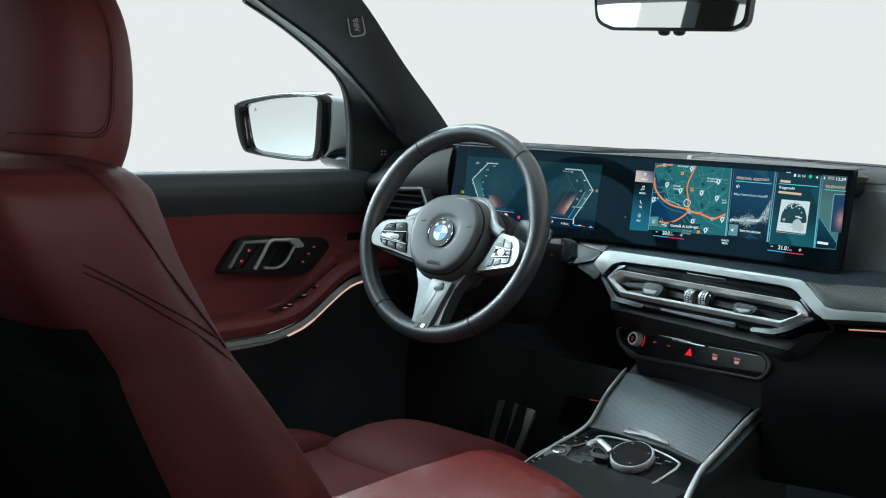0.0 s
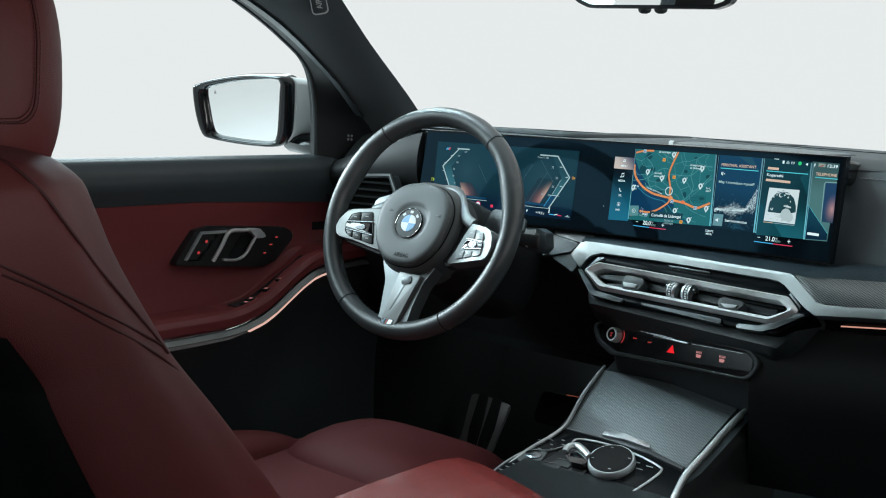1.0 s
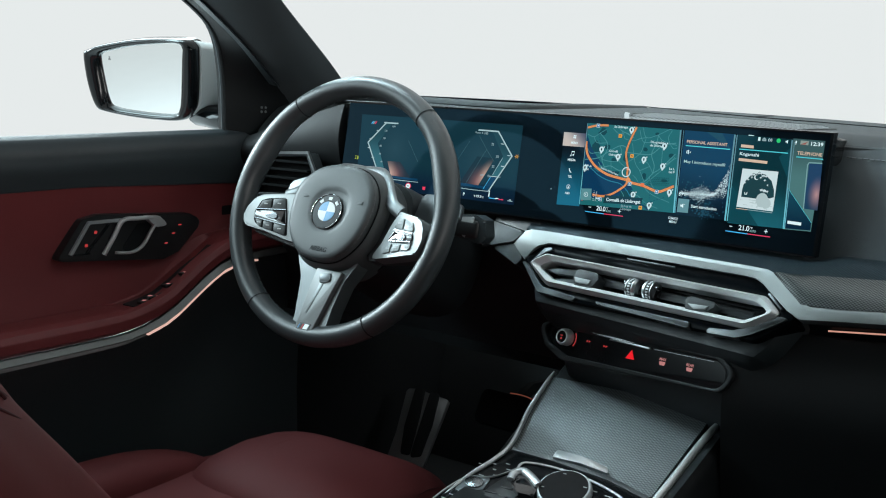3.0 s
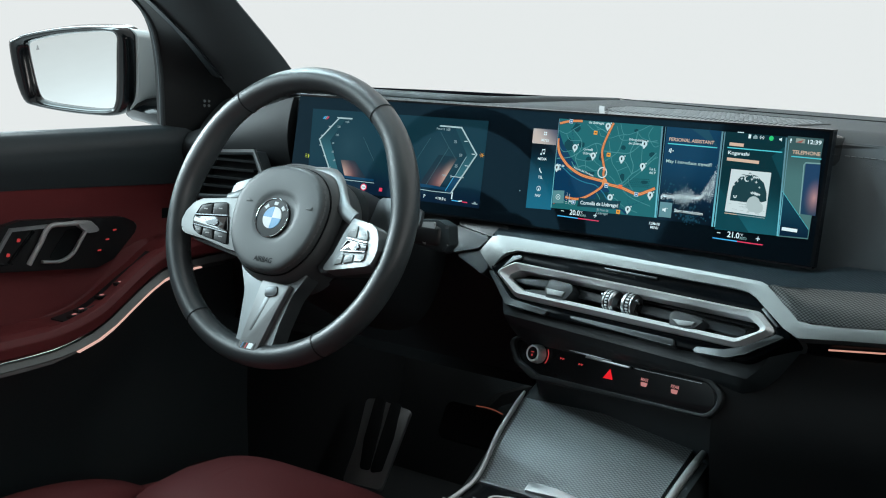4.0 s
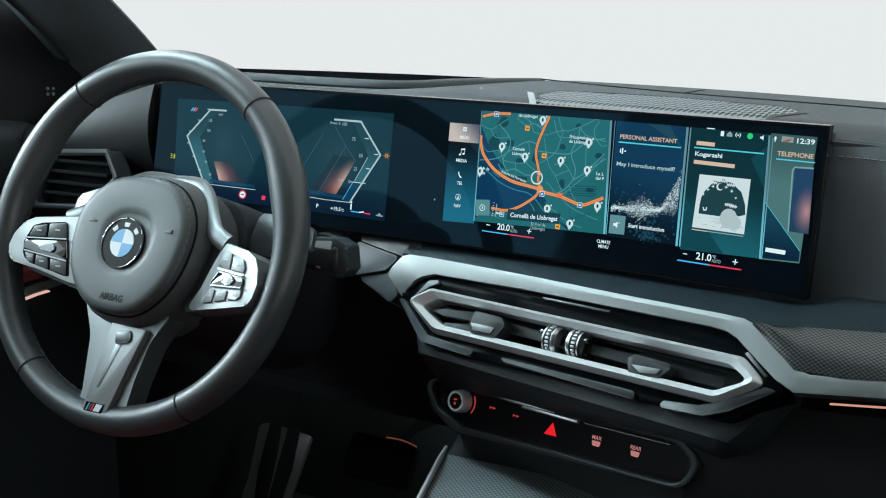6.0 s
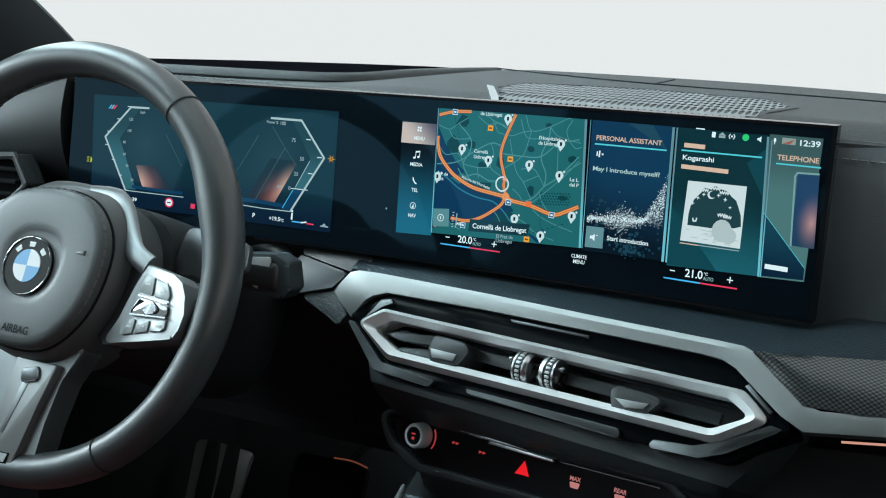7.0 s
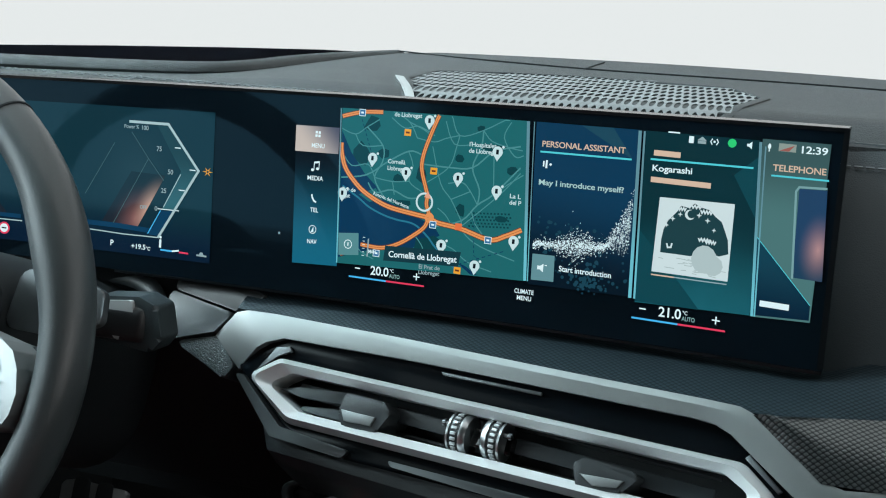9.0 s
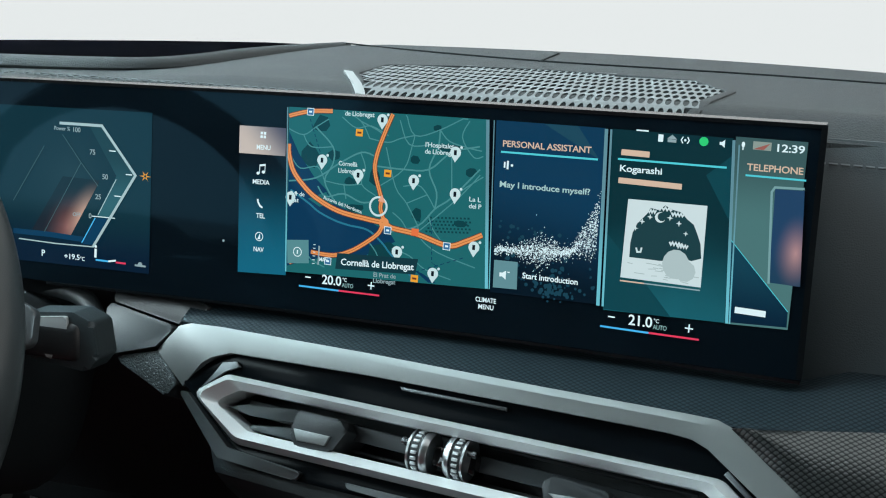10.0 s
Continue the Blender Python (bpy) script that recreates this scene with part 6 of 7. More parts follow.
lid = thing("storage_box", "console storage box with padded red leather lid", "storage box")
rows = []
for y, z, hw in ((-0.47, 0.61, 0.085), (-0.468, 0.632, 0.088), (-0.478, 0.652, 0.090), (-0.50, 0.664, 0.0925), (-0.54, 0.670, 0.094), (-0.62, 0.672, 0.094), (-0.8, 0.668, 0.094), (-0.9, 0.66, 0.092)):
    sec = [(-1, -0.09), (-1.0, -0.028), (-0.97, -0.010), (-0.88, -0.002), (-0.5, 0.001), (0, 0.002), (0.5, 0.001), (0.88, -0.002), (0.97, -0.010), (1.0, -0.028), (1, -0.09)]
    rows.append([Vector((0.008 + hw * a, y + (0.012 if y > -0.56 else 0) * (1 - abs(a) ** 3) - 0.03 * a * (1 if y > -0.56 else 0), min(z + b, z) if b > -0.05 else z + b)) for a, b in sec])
# glossier, brighter copy of the red hide: light on the lid is in its colour
LIDLIT = leather("lit_red_lid_hide", (0.34, 0.046, 0.042), 0.24, 600, 0.25, 0.10)
lid_node = LIDLIT.node_tree.nodes["Principled BSDF"]
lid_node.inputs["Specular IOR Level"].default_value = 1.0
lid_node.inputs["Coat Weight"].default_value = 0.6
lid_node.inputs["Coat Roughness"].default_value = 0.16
part("lid", loft(rows), LIDLIT, lid)
part("base", box((0.17, 0.42, 0.26), (0.008, -0.70, 0.46), None, 0.01), PLASTIC, lid, "black plastic box")


# ---- steering wheel ----
W = lay((-0.372, -0.205, 0.885), (0, -0.9023, 0.4311))
wheel = thing("steering_wheel", "black leather three-spoke steering wheel with silver spokes", "steering wheel")
WR = lay((-0.3702, -0.205, 0.8907), (0, -0.945, 0.327))
RC = Vector((0.0, 0.0))


def on_rim(a, k=1.0, n=-0.003):
    """A place on the rim's middle line; its lower part is flatter and its thumb rests stand out."""
    return Vector((RC.x + 0.166 * k * math.cos(a), RC.y + 0.1655 * k * math.sin(a), n))


rows = []
N = 120
for i in range(N):
    a = 2 * math.pi * i / N
    p = on_rim(a)
    out = Vector((math.cos(a), math.sin(a), 0))
    deg = math.degrees(a) % 360
    thumb = sum(math.exp(-((deg - d) / 13) ** 2) for d in (22, 158))
    wide = 0.0142 + 0.0024 * thumb
    deep = 0.0165 + 0.001 * thumb
    rows.append([WR @ (p + out * (wide * math.cos(2 * math.pi * k / 20) - 0.0022 * thumb) + Vector((0, 0, deep * math.sin(2 * math.pi * k / 20)))) for k in range(20)])
rows.append(rows[0])
bm = loft(rows, True, False)
bmesh.ops.remove_doubles(bm, verts=bm.verts, dist=1e-6)
rim = part("rim", bm, RIM, wheel, "smooth black leather rim", smooth=180)
for deg in (52, 128, 236, 304):
    a = radians(deg)
    p, out = on_rim(a), Vector((math.cos(a), math.sin(a), 0))
    ring = [WR @ (p + out * 0.0143 * math.cos(2 * math.pi * k / 24) + Vector((0, 0, 0.0166 * math.sin(2 * math.pi * k / 24)))) for k in range(24)]
    along = (WR.to_3x3() @ Vector((-math.sin(a), math.cos(a), 0)))
    part("rim_seam", sweep(ring, [(-0.0006, -0.0006), (0.0006, -0.0006), (0.0006, 0.0006), (-0.0006, 0.0006)], up=along, closed=True), DARK, rim)
inner = [WR @ (on_rim(2 * math.pi * i / 90) * 1.0 + Vector((math.cos(2 * math.pi * i / 90), math.sin(2 * math.pi * i / 90), 0)) * -0.0140 + Vector((0, 0, -0.004))) for i in range(91)]
part("stitching", beads(inner, 0.004, 0.002, 0.0007, (0, -0.9, 0.43)), MOULD, rim)

HUB = smooth_line([(0.003, 0.064, 0), (-0.040, 0.055, 0), (-0.066, 0.022, 0), (-0.061, -0.028, 0), (-0.033, -0.062, 0), (0.003, -0.070, 0), (0.037, -0.062, 0), (0.063, -0.028, 0), (0.068, 0.022, 0), (0.044, 0.055, 0)], 6, True)
HUB = [(p.x, p.y) for p in HUB]
hub_rows = []
for d, k in ((-0.055, 1.08), (-0.02, 1.10), (-0.004, 1.06), (0.004, 1.0), (0.0045, 0.985), (0.004, 0.975), (0.0105, 0.968), (0.0150, 0.945), (0.0168, 0.905), (0.0174, 0.84), (0.0178, 0.70), (0.0178, 0.50), (0.0174, 0.45), (0.0162, 0.40), (0.0155, 0.37), (0.0155, 0.1)):
    hub_rows.append([W @ Vector((0.003 + (x - 0.003) * k, y * k, d)) for x, y in HUB])
cover = part("airbag_cover", loft(hub_rows), HUBHIDE, wheel, "grained black airbag cover")
part("stitching", beads([W @ Vector((0.003 + (x - 0.003) * 0.957, y * 0.957, 0.0122)) for x, y in HUB + HUB[:1]], 0.0034, 0.0014, 0.0009, (0, -0.9, 0.43)), SATIN, cover)
part("seam", sweep([W @ Vector((0.003 + (x - 0.003) * 0.980, y * 0.980, 0.0050)) for x, y in HUB], circle(0.0011, 8), up=(0, -0.9, 0.43), closed=True), PIT, cover)
bm = letters("AIRBAG", 0.0062, "CENTER")
for v in bm.verts:
    v.co = W @ Vector((v.co.x * 0.9 + 0.006, v.co.y - 0.057, 0.0179))
part("lettering", bm, DARK, cover, smooth=0)
for sx in (-1, 1):
    part("horn_mark", slab([(0.003 + sx * 0.041, 0.013), (0.003 + sx * 0.049, 0.015), (0.003 + sx * 0.049, 0.011), (0.003 + sx * 0.041, 0.0115)], 0.0155, 0.0186, W, 0.0004), HUBHIDE, cover)
badge = part("badge", slab(circle(0.0245, 48, (-0.001, -0.004)), 0.009, 0.0165, W, 0.002, 3), INKY, wheel, "black and silver roundel with blue and white quarters")
part("badge_ring", band(circle(0.0235, 48, (-0.001, -0.004)), circle(0.0229, 48, (-0.001, -0.004)), 0.012, 0.0185, W, 0.0004), CHROME, badge)
part("badge_band", band(circle(0.0229, 48, (-0.001, -0.004)), circle(0.0135, 48, (-0.001, -0.004)), 0.012, 0.0172, W), INKY, badge)
for deg in (45, 90, 135):
    a = radians(deg)
    part("badge_bar", slab([(-0.001 + r * math.cos(a + s), -0.004 + r * math.sin(a + s)) for r, s in ((0.0155, -0.16), (0.0195, -0.16), (0.0195, 0.16), (0.0155, 0.16))], 0.017, 0.0177, W), ENAMEL, badge)
for q in range(4):
    pie = [(-0.001, -0.004)] + [(-0.001 + 0.0132 * math.cos(math.pi / 2 * (q + k / 10)), -0.004 + 0.0132 * math.sin(math.pi / 2 * (q + k / 10))) for k in range(11)]
    part("badge_quarter", slab(pie, 0.012, 0.0178, W), BLUE if q % 2 else ENAMEL, badge)

# side spokes: silver frames round groups of keys
# paler key colour for the right spoke: the light on it is painted in
KEYLIT = material("key_lit", (0.20, 0.21, 0.21), 0.45, metal=0.6, grain=0.1, scale=1500)
KEYTOP = material("key_grey", (0.034, 0.038, 0.039), 0.36, grain=0.1, scale=1500)
SPOKES = (
    ([(-0.0680, 0.0200), (-0.1264, 0.0085), (-0.1377, 0.0026), (-0.1460, -0.0107), (-0.1481, -0.0222), (-0.1447, -0.0322), (-0.1382, -0.0374), (-0.1061, -0.0404), (-0.0661, -0.0465), (-0.0397, -0.0514)],
     [(-0.1259, -0.0000), (-0.1158, 0.0043), (-0.0874, 0.0093), (-0.0659, -0.0419), (-0.0733, -0.0418), (-0.1160, -0.0360), (-0.1246, -0.0318), (-0.1284, -0.0269), (-0.1312, -0.0162)],
     ([(-0.1231, -0.0001), (-0.1084, 0.0036), (-0.1059, -0.0086), (-0.1262, -0.0110)], [(-0.1063, 0.0046), (-0.0868, 0.0082), (-0.0807, -0.0067), (-0.1033, -0.0088)], [(-0.1258, -0.0263), (-0.1130, -0.0263), (-0.1113, -0.0363), (-0.1188, -0.0348)], [(-0.1111, -0.0267), (-0.0956, -0.0276), (-0.0916, -0.0392), (-0.1084, -0.0372)], [(-0.0930, -0.0278), (-0.0727, -0.0286), (-0.0691, -0.0416), (-0.0890, -0.0395)]),
     [(-0.1284, -0.0135), (-0.0800, -0.0080), (-0.0723, -0.0272), (-0.0779, -0.0275), (-0.1270, -0.0251), (-0.1283, -0.0219)], [(-0.1097, -0.0161), (-0.0937, -0.0142), (-0.0892, -0.0169), (-0.0902, -0.0226), (-0.1073, -0.0219)], ([(-0.1287, -0.0132), (-0.0795, -0.0076)], [(-0.1254, -0.0252), (-0.0720, -0.0282)])),
    ([(0.0983, 0.0158), (0.1319, 0.0094), (0.1432, 0.0039), (0.1499, -0.0056), (0.1541, -0.0194), (0.1522, -0.0312), (0.1474, -0.0383), (0.1175, -0.0434), (0.0704, -0.0507), (0.0833, -0.0292), (0.0910, -0.0051)],
     [(0.1011, 0.0088), (0.1282, 0.0028), (0.1346, -0.0055), (0.1359, -0.0148), (0.1387, -0.0251), (0.1384, -0.0325), (0.1323, -0.0348), (0.0880, -0.0423), (0.0902, -0.0308), (0.0936, -0.0096)],
     ([(0.1034, 0.0071), (0.1143, 0.0052), (0.1161, -0.0092), (0.0996, -0.0071)], [(0.1163, 0.0047), (0.1307, 0.0006), (0.1356, -0.0066), (0.1349, -0.0110), (0.1190, -0.0096)], [(0.0974, -0.0288), (0.1046, -0.0282), (0.1042, -0.0395), (0.0922, -0.0418)], [(0.1075, -0.0286), (0.1207, -0.0276), (0.1210, -0.0362), (0.1068, -0.0393)], [(0.1233, -0.0274), (0.1386, -0.0255), (0.1389, -0.0323), (0.1346, -0.0345), (0.1236, -0.0360)]),
     [(0.1030, -0.0120), (0.1369, -0.0152), (0.1386, -0.0231), (0.0957, -0.0245)], [(0.1115, -0.0153), (0.1218, -0.0139), (0.1278, -0.0172), (0.1273, -0.0222), (0.1180, -0.0236), (0.1119, -0.0203)], ([(0.1030, -0.0098), (0.1372, -0.0137)], [(0.0989, -0.0252), (0.1391, -0.0240)])))
for (outer, window, keys, rocker, roller, bars), lean, mid_u, cap in zip(SPOKES, (4, -13), (-0.105, 0.115), (KEYTOP, KEYLIT)):
    WS = W @ Matrix.Translation((mid_u, 0, 0)) @ Matrix.Rotation(radians(lean), 4, "Y") @ Matrix.Translation((-mid_u, 0, 0))
    spoke = part("side_spoke", slab(rounded(outer, 0.004, 3), -0.016, 0.0045, WS, 0.003, 3), WHEELSILVER, wheel, "satin silver side spoke")
    # the right key field is painted paler as well, as if lit from the left
    part("key_field", slab(rounded(window, 0.004, 3), 0.003, 0.0050, WS), SPOKE if mid_u > 0 else VENTBLACK, spoke, "key field")
    for pts in keys:
        part("key", slab(rounded(pts, 0.0012, 2), 0.003, 0.0064, WS, 0.0006), cap, spoke)
        mx, my = sum(p[0] for p in pts) / len(pts), sum(p[1] for p in pts) / len(pts)
        part("key_sign", slab([(mx - 0.0028, my + 0.0008), (mx + 0.0028, my + 0.0011), (mx + 0.0028, my - 0.0004), (mx - 0.0028, my - 0.0007)], 0.006, 0.0067, WS), PRINT, spoke)
    part("rocker", slab(rounded(rocker, 0.002), 0.003, 0.0066, WS, 0.001), GLOSS, spoke, "gloss black rocker")
    part("rocker_roller", slab(rounded(roller, 0.002), 0.004, 0.0090, WS, 0.002, 3), STEEL, spoke, "dark chrome roller")
    for a, b in bars:
        part("rocker_bar", sweep([WS @ Vector((a[0], a[1], 0.0072)), WS @ Vector((b[0], b[1], 0.0072))], [(-0.0008, -0.001), (0.0008, -0.001), (0.0006, 0.001), (-0.0006, 0.001)], up=(0, -0.9, 0.43)), STEEL, spoke)
for sx in (-1, 1):
    pts = [(0.003 + sx * (x - 0.003), y) for x, y in ((0.085, 0.058), (0.122, 0.060), (0.148, 0.050), (0.150, 0.030), (0.120, 0.018), (0.080, 0.020))][::sx]
    part("shift_paddle", slab(rounded(pts, 0.006), -0.060, -0.054, W, 0.002), SATIN, wheel, "dark chrome shift paddle")
    ends = [(0.003 + sx * (x - 0.003), y) for x, y in ((0.060, 0.020), (0.135, 0.008), (0.158, 0.012), (0.160, -0.030), (0.140, -0.040), (0.060, -0.052))][::sx]
    part("spoke_back", slab(rounded(ends, 0.006), -0.032, -0.012, W, 0.005, 3), PLASTIC, wheel)

# lower spoke: a flat silver blade on a grey web
low = part("lower_spoke", slab(rounded([(-0.052, -0.052), (-0.0305, -0.088), (-0.0200, -0.140), (-0.0230, -0.160), (0.034, -0.160), (0.0350, -0.120), (0.040, -0.085), (0.054, -0.055)], [0.006, 0.04, 0.03, 0.004, 0.004, 0.03, 0.03, 0.006]), -0.034, -0.010, W, 0.006, 3), SPOKE, wheel, "satin grey lower spoke")
part("silver_blade", slab(rounded([(-0.0040, -0.0735), (-0.0070, -0.120), (-0.0090, -0.1590), (0.0190, -0.1590), (0.0285, -0.110), (0.0380, -0.0740)], 0.002, 3), -0.020, -0.0035, W, 0.0022, 3), WHEELSILVER, low, "satin silver blade")
part("blade_slit", slab([(0.0085, -0.0925), (0.0150, -0.0915), (0.0035, -0.1335), (0.0005, -0.1335)], -0.006, -0.0031, W, 0.0003), SPOKE, low)
part("blade_key", slab(rounded([(0.0057, -0.0818), (0.0218, -0.0775), (0.0246, -0.0885), (0.0079, -0.0930)], 0.003), -0.012, -0.0015, W, 0.0012), SATIN, low)
tag = part("tag", slab([(-0.0050, -0.1478), (-0.0056, -0.1560), (0.0150, -0.1555), (0.0160, -0.1470)], -0.006, -0.0029, W), GLOSS, low, "small black tag with coloured stripes")
for i, m in enumerate((BLUE, PLASTIC, REDDIM)):
    part("stripe", slab([(-0.0035 + 0.0028 * i, -0.1550), (-0.0020 + 0.0028 * i, -0.1550), (0.0 + 0.0028 * i, -0.1485), (-0.0015 + 0.0028 * i, -0.1485)], -0.004, -0.0025, W), m, tag)
part("tag_sign", slab([(0.0055, -0.1548), (0.0125, -0.1546), (0.0145, -0.1480), (0.0075, -0.1482)], -0.004, -0.0025, W), SILVER, tag)
# bowed spoke arms beside the airbag cover
for sx in (-1, 1):
    arm_line = [W @ p for p in smooth_line([(0.003 - sx * 0.020, 0.0700, -0.026), (0.003 + sx * 0.0225, 0.0690, -0.022), (0.003 + sx * 0.0466, 0.0585, -0.016), (0.003 + sx * 0.0674, 0.0344, -0.008), (0.003 + sx * 0.080, 0.0218, -0.003), (0.003 + sx * 0.096, 0.014, -0.002)], 6)]
    part("spoke_arm", sweep(arm_line, [(0.0085 * math.cos(2 * math.pi * k / 10), 0.0040 * math.sin(2 * math.pi * k / 10)) for k in range(10)], up=(0, -0.9, 0.43), scale=[0.5 + 0.5 * min(1, k / 8) for k in range(len(arm_line))]), SPOKE, wheel, "satin grey spoke arm")

# column behind the wheel
column = thing("steering_column", "black plastic steering column shroud with stalks", "steering column")
rows = []
for d, k in ((-0.05, 0.95), (-0.08, 1.0), (-0.14, 1.05), (-0.22, 1.1)):
    rows.append([W @ Vector((0.085 * k * a, 0.01 + (0.062 if b > 0 else 0.075) * k * b, d)) for a, b in [(math.copysign(abs(math.cos(q)) ** 0.6, math.cos(q)), math.copysign(abs(math.sin(q)) ** 0.7, math.sin(q))) for q in [2 * math.pi * i / 32 for i in range(32)]]])
part("shroud", loft(rows), VANE, column)
K = lay((-0.25, -0.075, 0.87), (0, -1, 0.1))
stalk = part("wiper_stalk", box((0.10, 0.026, 0.022), (-0.03, -0.002, 0.0), K, 0.006, 3), KEY, column, "black wiper stalk")
part("stalk_end", slab(rounded([(-0.022, 0.014), (0.014, 0.0175), (0.028, 0.012), (0.032, -0.010), (0.024, -0.020), (-0.020, -0.015)], 0.005), -0.014, 0.008, K, 0.004, 3), PLASTIC, stalk)
part("stalk_face", slab(rounded([(-0.010, 0.0125), (0.011, 0.0150), (0.0115, 0.000), (0.0065, -0.002), (-0.001, -0.015), (-0.011, -0.003)], 0.002), 0.006, 0.0105, K, 0.003, 3), PRINT, stalk, "grey inlay")
for i in range(3):
    part("stalk_sign", box((0.005, 0.0015, 0.0005), (-0.0165, 0.006 - 0.006 * i, 0.0085), K), PRINT, stalk)


# ---- driver's door ----
door = thing("car_door", "closed driver's door in black and red leather with silver trim", "car door")


ARM = smooth_line([(-1.1, 0.709, 0), (-0.6, 0.709, 0), (-0.32, 0.708, 0), (-0.26, 0.711, 0), (-0.23, 0.717, 0), (-0.197, 0.727, 0), (-0.165, 0.745, 0), (-0.13, 0.767, 0), (-0.0885, 0.788, 0), (-0.045, 0.796, 0), (0.0, 0.798, 0), (0.16, 0.80, 0)], 6)


def arm_top(y):
    """The height of the armrest, which climbs towards the dashboard."""
    return float(np.interp(y, [p.x for p in ARM], [p.y for p in ARM]))


def along_profile(prof, t):
    k = t * (len(prof) - 1)
    i = min(int(k), len(prof) - 2)
    return Vector(prof[i]).lerp(Vector(prof[i + 1]), k - i)


def red_edge(y):
    return 0.883 - 0.045 * max(0.0, y + 0.30)


def upper(s, t):
    y = -1.1 + 1.24 * s
    p = along_profile([(-0.788, 0.930), (-0.786, 0.9535), (-0.775, 0.9565), (-0.762, 0.951), (-0.752, 0.935), (-0.750, 0.912), (-0.757, red_edge(y))], t)
    return Vector((p.x, y, p.y))


part("upper_panel", sheet(upper, 30, 18, 0.03, (-1, 0, -0.3)), LEDGE, door, "black soft-touch window ledge")


def middle(s, t):
    y = -1.1 + 1.24 * s
    z0 = red_edge(y) + 0.001
    z = z0 + (arm_top(y) - 0.03 - z0) * t
    return Vector((-0.7585 - 0.012 * math.sin(math.pi * min(1, t * 1.1)), y, z))


part("middle_panel", sheet(middle, 30, 12, 0.03, (-1, 0, 0)), REDDARK, door, "red leather middle panel")


def bowl(y):
    """The depth of the hollow that holds the window switches."""
    return float(np.interp(y, [-0.27, -0.235, -0.16, -0.10, -0.05], [0.0, 0.004, 0.012, 0.016, 0.0]))


def arm(s, t):
    y = -1.1 + 1.24 * s
    p = along_profile([(-0.775, -0.004), (-0.74, -0.001), (-0.71, 0.0), (-0.698, -0.004), (-0.692, -0.012), (-0.692, -0.025), (-0.698, -0.030)], t)
    dip = bowl(y) + 0.003 if -0.762 < p.x < -0.706 and -0.27 < y < -0.05 else 0.0
    return Vector((p.x, y, arm_top(y) + p.y - dip))


part("armrest", sheet(arm, 90, 36, 0.02, (-1, 0, -0.4)), REDDARK, door, "padded red leather armrest")


def lower(s, t):
    y = -1.1 + 1.24 * s
    z = arm_top(y) - 0.05
    return Vector((-0.700 - 0.04 * math.sin(min(1, t * 2.5) * math.pi / 2) + 0.03 * max(0, t - 0.5), y, z + (0.24 - z) * t))


part("lower_panel", sheet(lower, 30, 16, 0.03, (-1, 0, 0)), PLASTIC, door, "black plastic lower panel")
ys = [-1.05 + 0.03 * i for i in range(39)]
strip = [(-0.694, y, arm_top(y) - 0.036) for y in ys]
part("trim_strip", sweep(strip, [(-0.008, -0.0055), (0.004, -0.0055), (0.005, -0.004), (-0.002, 0.0035), (-0.008, 0.0035)], up=(0, 0, 1)), PALE, door, "slim satin silver strip")
part("light_strip", sweep([(-0.6915, y, arm_top(y) - 0.0445) for y in [-0.240 + 0.0186 * i for i in range(13)]], [(-0.003, -0.0009), (0.0025, -0.0009), (0.0025, 0.0007), (-0.003, 0.0007)], up=(0, 0, 1)), glow("door_light", (1.0, 0.62, 0.52), 0.75), door, "thin lit amber strip")
part("map_pocket", box((0.03, 0.5, 0.16), (-0.715, -0.40, 0.38), None, 0.02, 3), PLASTIC, door)
part("window_frame", sheet_between(WEDGE, POUT2, 0.02, (-0.9, 0.3, 0.2), bulge=0.004), FRAMEBLACK, door, "black window frame")
part("frame_seal", sweep(smooth_line(WEDGE, 8), [(0.004 * math.cos(2 * math.pi * k / 8), 0.004 * math.sin(2 * math.pi * k / 8)) for k in range(8)], up=(1, 0, 0)), PLASTIC, door)
JOINT = [(x - 0.004, y - 0.022, z) for x, y, z in POUT2]
COVER, EDGE = ([Vector(a).lerp(Vector(b), k) + Vector((0.9, -0.3, -0.2)) * 0.008 for a, b, k in zip(WEDGE, JOINT, ks)] for ks in ((0.9, 0.84, 0.72, 0.52, 0.40, 0.40), [0.99] * 6))
part("frame_cover", sheet_between(COVER[1:], EDGE[1:], 0.006, (-0.9, 0.3, 0.2), bulge=0.003), LEDGE, door, "grey inner frame cover")
# bead added to draw the highlight that runs along the frame's seam
part("seam_glint", sweep(smooth_line(EDGE[1:], 8), circle(0.0016, 8), up=(1, 0, 0)), STEEL, door, "thin steel bead in place of the seam's highlight")
EDGE = [(-0.773, -0.012, 0.945), (-0.773, -0.016, 0.99), (-0.772, -0.020, 1.04), (-0.769, -0.034, 1.090)]
BASE = [(-0.738, 0.15, 0.945), (-0.736, 0.13, 0.975), (-0.730, 0.09, 1.0), (-0.720, 0.052, 1.035)]
corner = part("corner_panel", sheet_between(EDGE, BASE, 0.012, (-0.95, 0.2, 0), bulge=0.006), FRAMEBLACK, door, "black corner panel with tweeter holes")
for i in range(2):
    for j in range(2):
        q = Vector((-0.7495 + 0.0012 * i, 0.045 + 0.008 * i, 0.985 + 0.007 * j))
        part("tweeter_hole", slab(circle(0.0022, 8), 0.0, 0.0015, lay(q, (0.96, -0.2, 0.1))), SPOKE, corner)

